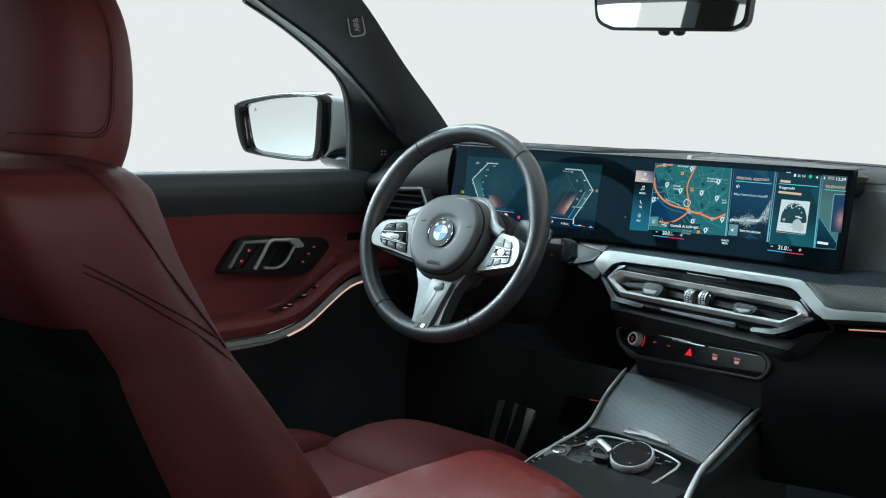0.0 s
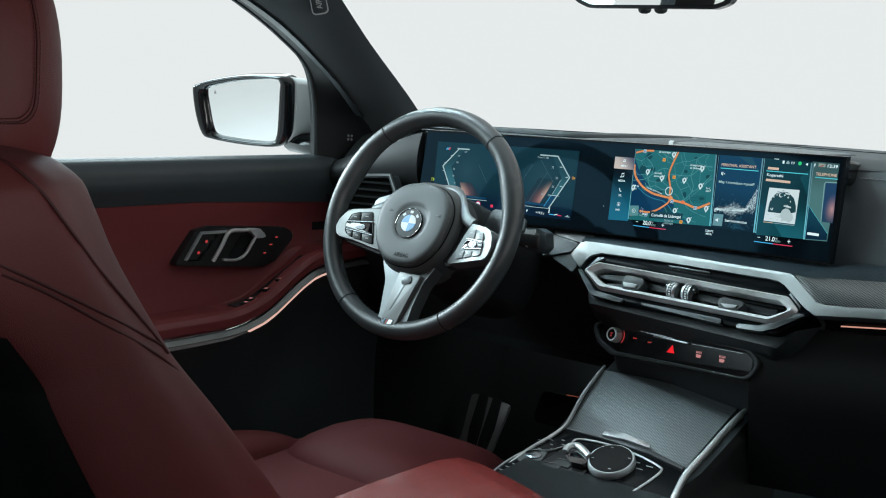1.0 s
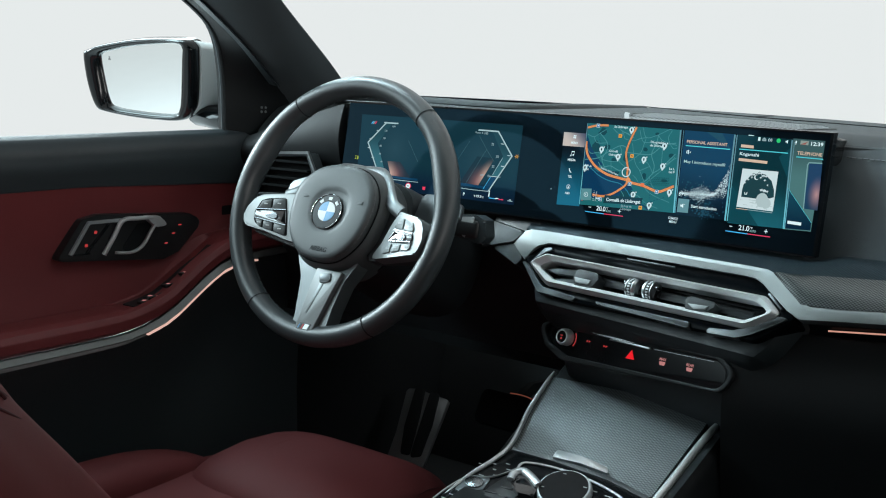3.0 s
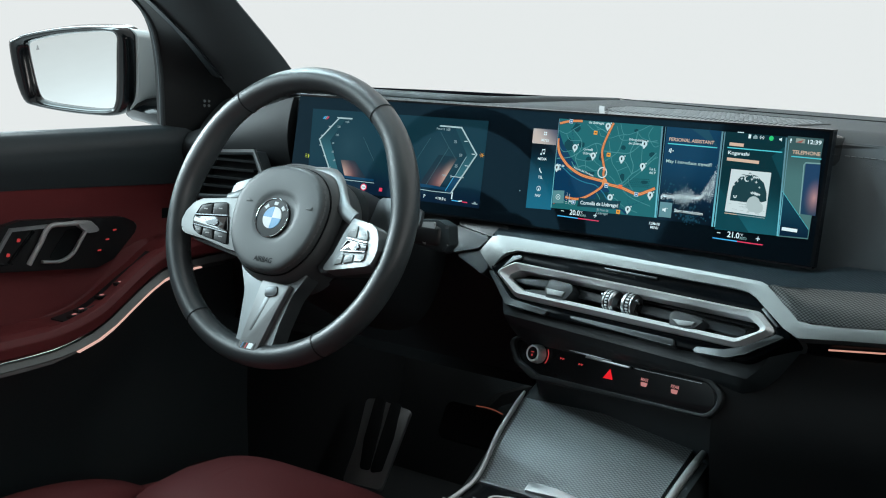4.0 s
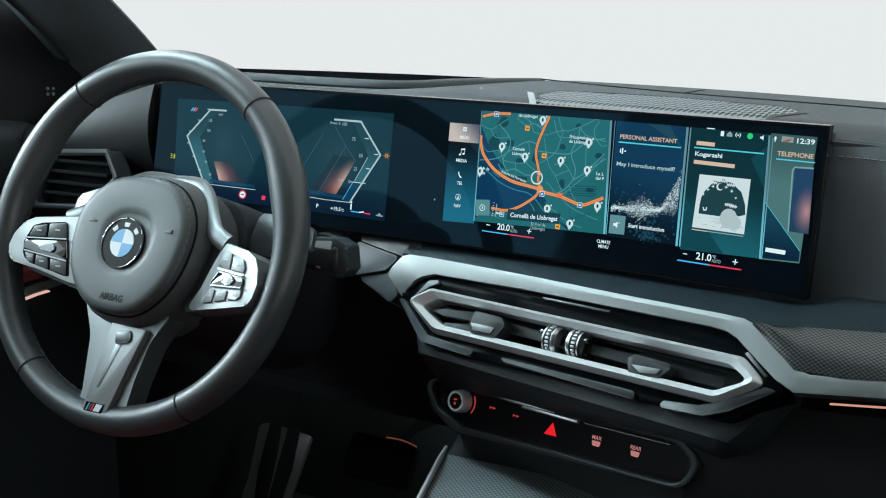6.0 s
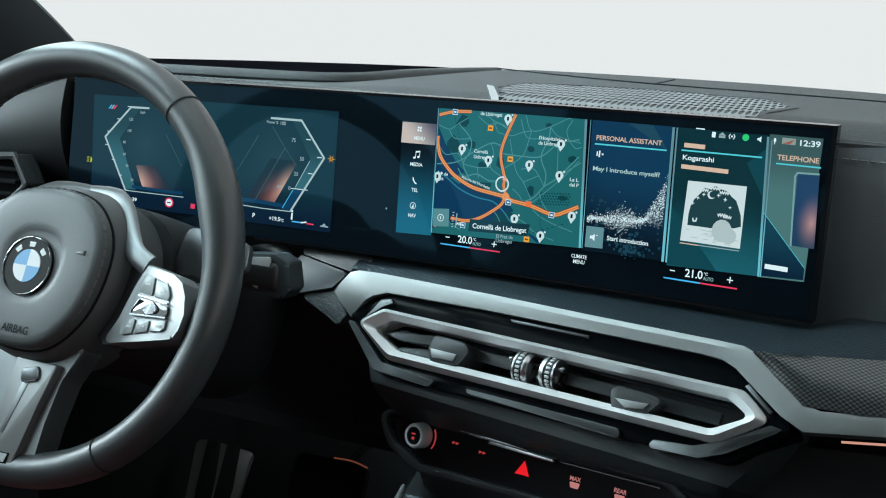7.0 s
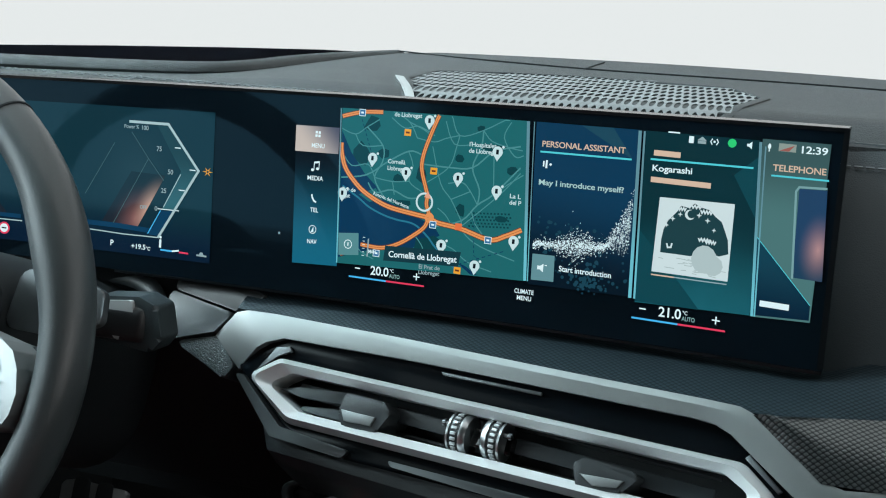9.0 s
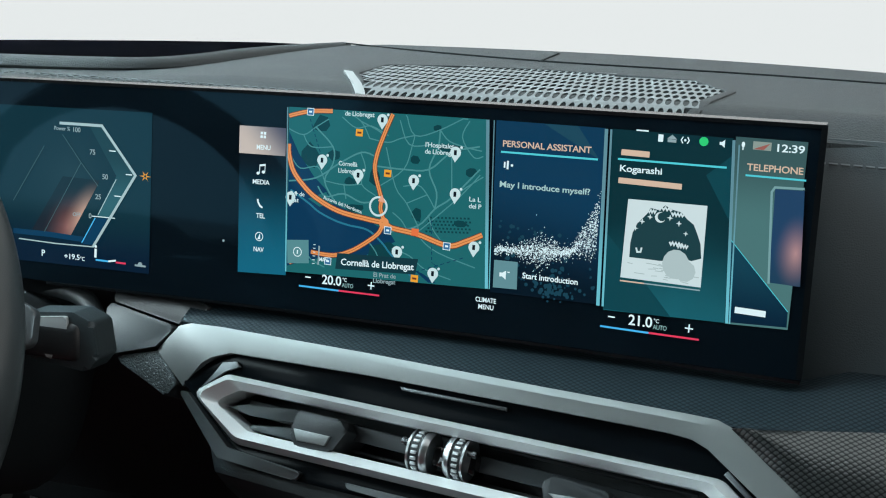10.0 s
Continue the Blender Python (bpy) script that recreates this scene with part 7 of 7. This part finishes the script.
# handle bezel
DH = lay((-0.759, 0, 0), (1, 0, 0))
bez = rounded([(-0.3477, 0.7812), (-0.3054, 0.8365), (-0.2760, 0.8421), (-0.1058, 0.8292), (-0.0744, 0.8149), (-0.1251, 0.7708), (-0.1544, 0.7623)], [0.006, 0.010, 0.010, 0.02, 0.010, 0.012, 0.010])
handle = part("handle_bezel", slab(bez, -0.02, 0.004, DH, 0.003, 3), KEY, door, "black handle surround")
part("finger_recess", slab(rounded([(-0.2375, 0.7846), (-0.2062, 0.8220), (-0.1831, 0.8234), (-0.1724, 0.8157), (-0.1935, 0.7907), (-0.2123, 0.7824)], 0.006), 0.002, 0.0046, DH), PIT, handle)
for pts, r, mat in (([(-0.3261, 0.7886), (-0.2946, 0.8319), (-0.2378, 0.8309)], 0.0024, BRIGHT), ([(-0.3253, 0.7884), (-0.2937, 0.7875)], 0.0008, STEEL), ([(-0.2985, 0.7889), (-0.2601, 0.8266)], 0.0013, STEEL)):
    part("divider", sweep([DH @ Vector((a, b, 0.006)) for a, b in pts], [(-r, -0.002), (r, -0.002), (r, 0.002), (-r, 0.002)], up=(1, 0, 0)), mat, handle)
pull = smooth_line([DH @ Vector((a, b, d)) for (a, b), d in (((-0.2684, 0.7824), 0.006), ((-0.2543, 0.8076), 0.010), ((-0.2396, 0.8307), 0.012), ((-0.2139, 0.8321), 0.014), ((-0.1876, 0.8315), 0.016))], 6)
part("pull_handle", sweep(pull, [(0.0034 * math.cos(2 * math.pi * k / 10), 0.004 * math.sin(2 * math.pi * k / 10)) for k in range(10)], up=(1, 0, 0)), RINGSILVER, handle, "satin silver door pull")
loop = smooth_line([DH @ Vector((a, b, d)) for (a, b), d in (((-0.2476, 0.7834), 0.006), ((-0.2194, 0.7812), 0.008), ((-0.2011, 0.7897), 0.010), ((-0.1900, 0.8089), 0.014), ((-0.1820, 0.8223), 0.016))], 6)
part("pull_loop", sweep(loop, [(0.0024 * math.cos(2 * math.pi * k / 10), 0.004 * math.sin(2 * math.pi * k / 10)) for k in range(10)], up=(1, 0, 0)), RINGSILVER, handle)
part("pull_blade", slab(rounded([(-0.2024, 0.8357), (-0.1765, 0.8330), (-0.1574, 0.8169), (-0.1810, 0.8166), (-0.1944, 0.8264)], 0.004), 0.010, 0.019, DH, 0.003), RINGSILVER, handle)
for x0, y0 in ((-0.2818, 0.8166), (-0.2979, 0.7990)):
    part("lock_key", slab(rounded([(x0 - 0.003, y0 - 0.002), (x0 + 0.002, y0 - 0.002), (x0 + 0.003, y0 + 0.002), (x0 - 0.0015, y0 + 0.0028)], 0.001), 0.004, 0.0049, DH), REDDIM, handle, "red-lit lock key")
for x0, y0 in ((-0.1235, 0.8128), (-0.1365, 0.8007), (-0.1507, 0.7868)):
    part("memory_key", slab([(x0 - 0.003, y0 - 0.001), (x0 + 0.003, y0 - 0.001), (x0 + 0.003, y0 + 0.001), (x0 - 0.003, y0 + 0.001)], 0.004, 0.0047, DH), REDDIM, handle)
# window switches on the armrest slope
swp = part("switch_panel", sheet(lambda s, t: Vector((-0.740 + 0.033 * t, -0.245 + 0.165 * s, arm_top(-0.245 + 0.165 * s) - bowl(-0.245 + 0.165 * s) - 0.002)), 14, 3, 0.006, (0, 0, -1)), VANE, door, "black window switch panel")
for y, x in ((-0.226, -0.716), (-0.208, -0.724), (-0.203, -0.711), (-0.173, -0.724), (-0.168, -0.711), (-0.145, -0.718)):
    sw = part("window_switch", box((0.011, 0.020, 0.005), (x, y, arm_top(y) - bowl(y) - 0.001), None, 0.002), VANE, swp)
    part("switch_sign", box((0.0040, 0.0060, 0.0006), (x, y, arm_top(y) - bowl(y) + 0.0018)), PINK, sw)
for k in range(5):
    y = -0.124 + 0.006 * (k % 3)
    part("mirror_sign", box((0.0020, 0.0030, 0.0006), (-0.722 + 0.008 * (k // 3), y, arm_top(y) - bowl(y) + 0.0005)), REDDIM, swp)

# pillar behind the front door, dark; out of view, added where it blocks left-rear light
tagged(part("door_post", sheet(lambda s, t: Vector((-0.72 + 0.12 * t * t, -1.02 - 0.21 * s - 0.05 * t, 0.25 + 1.1 * t)), 4, 10, 0.04, (-1, 0, 0)), DARK), "unseen black door post that blocks light from the left rear", "pillar trim", kind="structure")

# air vent at the driver's end of the dashboard
L = lay((-0.61, -0.028, 0.90), (0.02, -1, 0.12))
side = thing("side_vent", "black side air vent with dark chrome edges", "air vent")
VO = [(-0.085, -0.042), (-0.062, 0.028), (0.030, 0.036), (0.048, 0.006), (0.0, -0.035)]
VI = [(-0.075, -0.035), (-0.056, 0.022), (0.026, 0.030), (0.040, 0.006), (-0.003, -0.029)]
part("frame", band(rounded(VO, 0.005), rounded(VI, 0.004), -0.02, 0.004, L, 0.002), PLASTIC, side)
part("backing", slab(rounded(VI, 0.004), -0.03, -0.018, L), DARK, side)
part("top_blade", sweep([L @ Vector((-0.058, 0.028, 0.004)), L @ Vector((0.030, 0.036, 0.004)), L @ Vector((0.047, 0.008, 0.004))], [(-0.002, -0.002), (0.002, -0.002), (0.002, 0.002), (-0.002, 0.002)], up=(0, -1, 0)), SILVER, side, "silver edge")
for i in range(4):
    v0 = 0.016 - 0.013 * i
    part("slat", slab([(-0.060 - 0.004 * i, v0), (0.034 - 0.006 * i, v0 + 0.002), (0.034 - 0.006 * i, v0 + 0.006), (-0.060 - 0.004 * i, v0 + 0.004)], -0.016, 0.0, L, 0.001), PIT, side)

# foot rest and brake pedal
pedals = thing("foot_rest", "grey metal foot rest with black rubber strips in the dark footwell", "foot rest")
PP = lay((-0.66, 0.40, 0.33), (0.25, -0.75, 0.6))
part("plate", slab(rounded([(-0.0444, 0.1197), (-0.0231, 0.1224), (0.0067, 0.1153), (0.0472, 0.1074), (0.0304, 0.0013), (0.0216, -0.0493), (-0.0536, -0.0435), (-0.0451, 0.0288)], 0.006), -0.012, 0.0, PP, 0.003), SPOKE, pedals)
for pts in ([(-0.0262, 0.1265), (-0.0057, 0.1224), (-0.0041, 0.0662), (-0.0069, -0.0163), (-0.0261, -0.0159), (-0.0307, 0.0413)], [(0.0058, 0.1195), (0.0261, 0.1156), (0.0254, 0.0488), (0.0161, -0.0152), (-0.0057, -0.0213), (-0.0013, 0.0347)]):
    part("rubber_strip", slab(rounded(pts, 0.006), -0.002, 0.003, PP, 0.001), PIT, pedals, "black rubber strip")
brake = thing("brake_pedal", "black brake pedal with a painted copper glint on its edge in the dark footwell", "pedal")
BP = lay((-0.40, 0.30, 0.50), (0.0, -0.80, 0.60))
part("pad", slab(rounded([(-0.055, 0.022), (0.050, 0.022), (0.055, -0.040), (-0.050, -0.040)], 0.010), -0.012, 0.0, BP, 0.003), PIT, brake)
# glows in place of a red reflection on the pad's edge; no lamp here
part("edge", sweep(smooth_line([BP @ Vector(p) for p in ((0.000, 0.0235, 0.001), (0.02, 0.0245, 0.002), (0.035, 0.0235, 0.002), (0.050, 0.0205, 0.001))], 5), circle(0.0011, 8)), glow("copper_glint", (0.85, 0.25, 0.16), 0.14), brake, "faintly glowing bead in place of a copper glint")
part("lever", sweep([BP @ Vector((0, -0.01, -0.008)), BP @ Vector((0, 0.06, -0.06)), BP @ Vector((0, 0.12, -0.16))], [(-0.006, -0.01), (0.006, -0.01), (0.006, 0.01), (-0.006, 0.01)]), PIT, brake)


# ---- driver's seat ----
seat = thing("driver_seat", "red leather sports seat with dark seams and black back shell", "car seat")
SX, HW = -0.385, 0.242
LEVELS = [(0.50, -0.56, -0.84, 1.0), (0.56, -0.60, -0.87, 1.0), (0.634, -0.65, -0.905, 1.0), (0.742, -0.737, -0.955, 1.0), (0.803, -0.790, -0.98, 0.998), (0.829, -0.809, -0.99, 0.992),
          (0.911, -0.863, -1.05, 1.0), (0.959, -0.887, -1.075, 1.0), (0.99, -0.900, -1.085, 0.975), (1.010, -0.923, -1.085, 0.91), (1.020, -0.955, -1.07, 0.73)]
SECT = [(0, 0.34), (0.45, 0.30), (0.66, 0.12), (0.79, 0.0), (0.865, 0.06), (0.935, 0.19), (1.0, 0.34), (1.0, 0.55), (0.97, 0.85), (0.85, 1.0), (0.4, 1.04), (0, 1.05)]
SECT = SECT + [(-a, b) for a, b in SECT[-2:0:-1]]
LV = smooth_line([Vector((z, yf, yb)) for z, yf, yb, _ in LEVELS], 4)


def seat_loop(p, grow=1.0, pick=None, shift=0.0):
    z, yf, yb = p
    k = float(np.interp(z, [l[0] for l in LEVELS], [l[3] for l in LEVELS])) * grow
    pts = [(SX + a * HW * k, yf + (yb - yf) * b + shift, z) for a, b in SECT]
    return smooth_line(pts, 3, True) if pick is None else smooth_line([pts[i] for i in pick], 4)


back = part("backrest", loft([seat_loop(p) for p in LV]), RED, seat, smooth=60)


def on_side(z, b, grow=1.004, a=None):
    """A place on the right flank of the backrest at a height, b of the way from front to back."""
    yf, yb = (float(np.interp(z, [l[0] for l in LEVELS], [l[i] for l in LEVELS])) for i in (1, 2))
    k = float(np.interp(z, [l[0] for l in LEVELS], [l[3] for l in LEVELS]))
    if a is None:
        a = float(np.interp(b, [0.0, 0.06, 0.19, 0.34, 0.55, 0.85, 1.0], [0.79, 0.865, 0.935, 1.0, 1.0, 0.97, 0.85]))
    return Vector((SX + a * HW * k * grow, yf + (yb - yf) * b, z))


WELT = [(0.0015 * math.cos(2 * math.pi * k / 8), 0.0015 * math.sin(2 * math.pi * k / 8)) for k in range(8)]
part("seam", sweep(smooth_line([on_side(z, b, 1.005) for z, b in ((0.822, 0.06), (0.845, 0.09), (0.870, 0.14), (0.9, 0.20), (0.918, 0.24), (0.9325, 0.27), (0.96, 0.33), (0.9875, 0.38), (1.01, 0.41), (1.015, 0.43))], 4), WELT, up=(1, 0, 0)), SEAM, back, "dark welt along the bolster")
part("seam", sweep(smooth_line([on_side(0.815, 0.02), on_side(0.8325, 0.08), on_side(0.8525, 0.21), on_side(0.8775, 0.37), on_side(0.91, 0.57), on_side(0.93, 0.72)], 6), WELT, up=(1, 0, 0)), SEAM, back)
part("seam", sweep(smooth_line([on_side(0.785, 0.02), on_side(0.82, 0.14), on_side(0.845, 0.27), on_side(0.8675, 0.40), on_side(0.9025, 0.58), on_side(0.922, 0.73)], 6), WELT, up=(1, 0, 0)), SEAM, back)
shell_rows = []
for p in LV:
    if p[0] > 0.885:
        break
    shell_rows.append(seat_loop(p, 1.012, [8, 9, 10, 11, 12, 13, 14], -0.008))
bm = loft(shell_rows, False)
bmesh.ops.solidify(bm, geom=bm.faces, thickness=0.006)
part("back_shell", bm, VANE, seat, "black plastic back shell")


def pillow(at, size, power=4.0, nu=32, nv=20, bend=None):
    """A rounded cushion-like block."""
    rows = []
    for j in range(1, nv):
        b = math.pi * (j / nv - 0.5)
        cb = math.copysign(abs(math.cos(b)) ** (2 / power), math.cos(b))
        sb = math.copysign(abs(math.sin(b)) ** (2 / power), math.sin(b))
        row = []
        for i in range(nu):
            a = 2 * math.pi * i / nu
            ca = math.copysign(abs(math.cos(a)) ** (2 / power), math.cos(a))
            sa = math.copysign(abs(math.sin(a)) ** (2 / power), math.sin(a))
            p = Vector((size[0] * ca * cb, size[1] * sa * cb, size[2] * sb))
            row.append(Vector(at) + (bend(p) if bend else p))
        rows.append(row)
    return loft(rows)


HC, HS = Vector((-0.356, -0.933, 1.072)), (0.134, 0.069, 0.150)
head = part("headrest", pillow(HC, HS, 2.5, 48, 32, lambda p: Vector((p.x, p.y, p.z if p.z > 0 else 0.8 * p.z))), RED, seat, "red leather headrest with twin stitching")


def head_side(y, z, out=1.003):
    """A place on the right flank of the headrest."""
    q = max(0.0, 1 - abs(y / HS[1]) ** 2.5 - abs((z if z > 0 else z / 0.8) / HS[2]) ** 2.5)
    return HC + Vector((HS[0] * q ** 0.4 * out, y * out, z))


HEM = ((-0.002, 0.112), (0.0005, 0.0988), (0.006, 0.0776), (0.0077, 0.0592), (0.0078, 0.0394), (0.0066, 0.021), (0.0055, -0.0087), (0.0022, -0.0232), (-0.005, -0.0308), (-0.0133, -0.0327), (-0.0295, -0.0327), (-0.0415, -0.0318), (-0.0532, -0.0327), (-0.0632, -0.0341))
for dy, dz in ((0.0028, -0.0015), (-0.0028, 0.0028)):
    part("stitching", beads(smooth_line([head_side(y + dy, z + (dz if z < 0 else 0)) for y, z in HEM], 5), 0.004, 0.0025, 0.0006, (1, 0, 0)), HEMRED, head)
part("seam", sweep(smooth_line([head_side(y, z, 1.0) for y, z in HEM], 5), circle(0.0009, 6), up=(1, 0, 0)), SEAM, head)
for sx in (-0.05, 0.05):
    part("post", sweep([(-0.372 + sx, -0.965, 0.98), (-0.372 + sx, -0.95, 1.05)], circle(0.006, 10)), STEEL, seat, "steel headrest post")
part("cushion", pillow((-0.385, -0.42, 0.43), (0.235, 0.31, 0.09), 5), SEATSHADE, seat)
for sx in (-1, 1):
    part("cushion_bolster", pillow((-0.385 + sx * 0.195, -0.45, 0.485), (0.055, 0.25, 0.065), 3.2, bend=lambda p: Vector((p.x, p.y, p.z - 0.03 * max(0, p.y / 0.25) ** 2))), SEATSHADE, seat)
thigh = part("thigh_support", pillow((-0.385, -0.205, 0.491), (0.165, 0.128, 0.064), 4.6, bend=lambda p: Vector((p.x, p.y, p.z - 0.02 * (p.y / 0.125) ** 2 - 0.012 * (p.x / 0.165) ** 4))), SEATSHADE, seat, "extendable red thigh support")
for k in (1, -1):
    ring = [(-0.385 + k * 0.150, -0.31), (-0.385 + k * 0.153, -0.20), (-0.385 + k * 0.146, -0.12)]
    part("stitching", beads(smooth_line([(x, y, 0.491 + 0.064 * max(0.0, 1 - abs((x + 0.385) / 0.165) ** 4.6 - abs((y + 0.205) / 0.128) ** 4.6) ** (1 / 4.6) - 0.02 * ((y + 0.205) / 0.125) ** 2 - 0.012 * ((x + 0.385) / 0.165) ** 4 + 0.0005) for x, y in ring], 6), 0.004, 0.002, 0.0008), SEAM, thigh)
part("seat_base", box((0.44, 0.6, 0.16), (-0.385, -0.44, 0.30), None, 0.02), PLASTIC, seat, "black plastic seat base")


# ---- mirrors ----
MM = lay((-0.95, -0.04, 1.02), (0.2, -0.97, -0.15))
MO = smooth_line([(x, y, 0) for x, y in ((-0.1121, 0.0426), (-0.1028, 0.0511), (-0.0734, 0.0605), (-0.0138, 0.0711), (0.0385, 0.0756), (0.096, 0.0759), (0.1153, 0.0669), (0.117, 0.0494), (0.1095, -0.0211), (0.0989, -0.0443), (0.0807, -0.0581), (0.0301, -0.0606), (-0.0227, -0.0586), (-0.0749, -0.0529), (-0.0959, -0.045), (-0.1089, -0.0083))], 4, True)
MI = smooth_line([(x, y, 0) for x, y in ((-0.0824, 0.036), (-0.0746, 0.0456), (-0.060, 0.0500), (-0.012, 0.0598), (0.0379, 0.0656), (0.081, 0.0686), (0.0913, 0.0614), (0.0890, 0.0440), (0.0812, -0.0170), (0.0765, -0.0395), (0.0670, -0.0485), (0.0300, -0.0512), (-0.0225, -0.0496), (-0.0590, -0.0462), (-0.0735, -0.0360), (-0.0804, 0.0073))], 4, True)
MO, MI = ([(p.x, p.y) for p in pts] for pts in (MO, MI))
mirror = thing("wing_mirror", "grey-painted wing mirror with gloss black frame outside the door window", "wing mirror")
rows = []
for q, d in ((0.03, -0.030), (-0.02, -0.014), (-0.01, -0.006), (0.05, 0.001), (0.16, 0.0055), (0.34, 0.0075), (0.55, 0.0070), (0.76, 0.0045), (0.90, 0.0010), (0.98, -0.0040), (1.0, -0.0080), (1.0, -0.012)):
    rows.append([MM @ Vector((x0 + (x1 - x0) * q, y0 + (y1 - y0) * q, d)) for (x0, y0), (x1, y1) in zip(MO, MI)])
part("frame", loft(rows, True, False), MIRRORBLACK, mirror, "gloss black frame", smooth=60)
part("mirror_glass", slab(MI, -0.016, -0.007, MM), MIRROR, mirror, "clear mirror glass")
part("warning_sign", slab([(-0.066, 0.034), (-0.061, 0.0345), (-0.0635, 0.041)], -0.007, -0.0064, MM), PRINT, mirror)
rows = []
for d, k, dx, dy in ((-0.012, 0.985, 0, 0.0), (-0.04, 0.97, 0.004, -0.006), (-0.075, 0.86, 0.014, -0.010), (-0.105, 0.66, 0.028, -0.014), (-0.125, 0.36, 0.04, -0.018)):
    rows.append([MM @ Vector((x * k + dx + 0.045 * max(0, x) / 0.118 * min(1, -d / 0.075), (y * k + dy) * (1 if y > 0 else 1 - 0.28 * min(1, -d / 0.06)), d)) for x, y in MO])
part("shell", loft(rows), PAINT, mirror, "light grey painted shell")
part("foot", sweep(smooth_line([(-0.875, 0.035, 0.972), (-0.85, 0.03, 0.972), (-0.82, 0.03, 0.968), (-0.775, 0.04, 0.965)], 4), [(0.03 * math.cos(2 * math.pi * k / 12), 0.021 * math.sin(2 * math.pi * k / 12)) for k in range(12)]), MIRRORBLACK, mirror, "gloss black foot")

rear = thing("rear_view_mirror", "black rear-view mirror hanging at the windscreen", "mirror")
RM = lay((-0.113, -0.02, 1.262), (-0.010, -0.98, -0.031))
RO = rounded([(-0.136, 0.030), (0.136, 0.034), (0.130, -0.037), (0.104, -0.045), (-0.098, -0.043), (-0.128, -0.031)], [0.016, 0.016, 0.026, 0.03, 0.03, 0.026], 6)
rows = []
for d, k in ((0.004, 1.0), (-0.012, 1.0), (-0.028, 0.85), (-0.036, 0.5)):
    rows.append([RM @ Vector((x * k, y * k, d)) for x, y in RO])
part("housing", loft(rows), INKY, rear, "gloss black housing")
part("mirror_glass", slab([(x * 0.955, y * 0.91 + 0.001) for x, y in RO], 0.002, 0.0055, RM), MIRROR, rear, "frameless mirror glass")
part("mount", sweep([RM @ Vector((0, 0.02, -0.03)), (-0.113, 0.06, 1.34), (-0.113, 0.03, 1.36)], circle(0.016, 12)), PLASTIC, rear)
for dx in (-0.012, 0.014):
    part("sensor", pillow(tuple(RM @ Vector((dx, -0.044, -0.01))), (0.010, 0.008, 0.007), 2.2, 12, 8), PLASTIC, rear)
tagpart = lay((-0.5755, -0.2255, 1.2175), (0.7, -0.65, -0.25))
TAGO = rounded([(-0.006, -0.029), (0.020, -0.023), (0.006, 0.029), (-0.018, 0.023)], 0.008)
tag = part("airbag_tag", slab(TAGO, -0.006, 0.0025, tagpart, 0.001), PLASTIC, pillar, "small airbag tag with a pale rim")
part("tag_rim", band(TAGO, [(0.0005 + (x - 0.0005) * 0.86, y * 0.92) for x, y in TAGO], 0.0, 0.0036, tagpart, 0.0004), BRIGHT, tag)
bm = letters("AIRBAG", 0.0085, "CENTER", 0.85)
for v in bm.verts:
    v.co = tagpart @ (Matrix.Rotation(radians(104), 4, "Z") @ Vector((v.co.x, v.co.y - 0.004, 0.0034)) + Vector((0.0005, 0.0, 0.0)))
part("tag_lettering", bm, BRIGHT, tag, smooth=0)
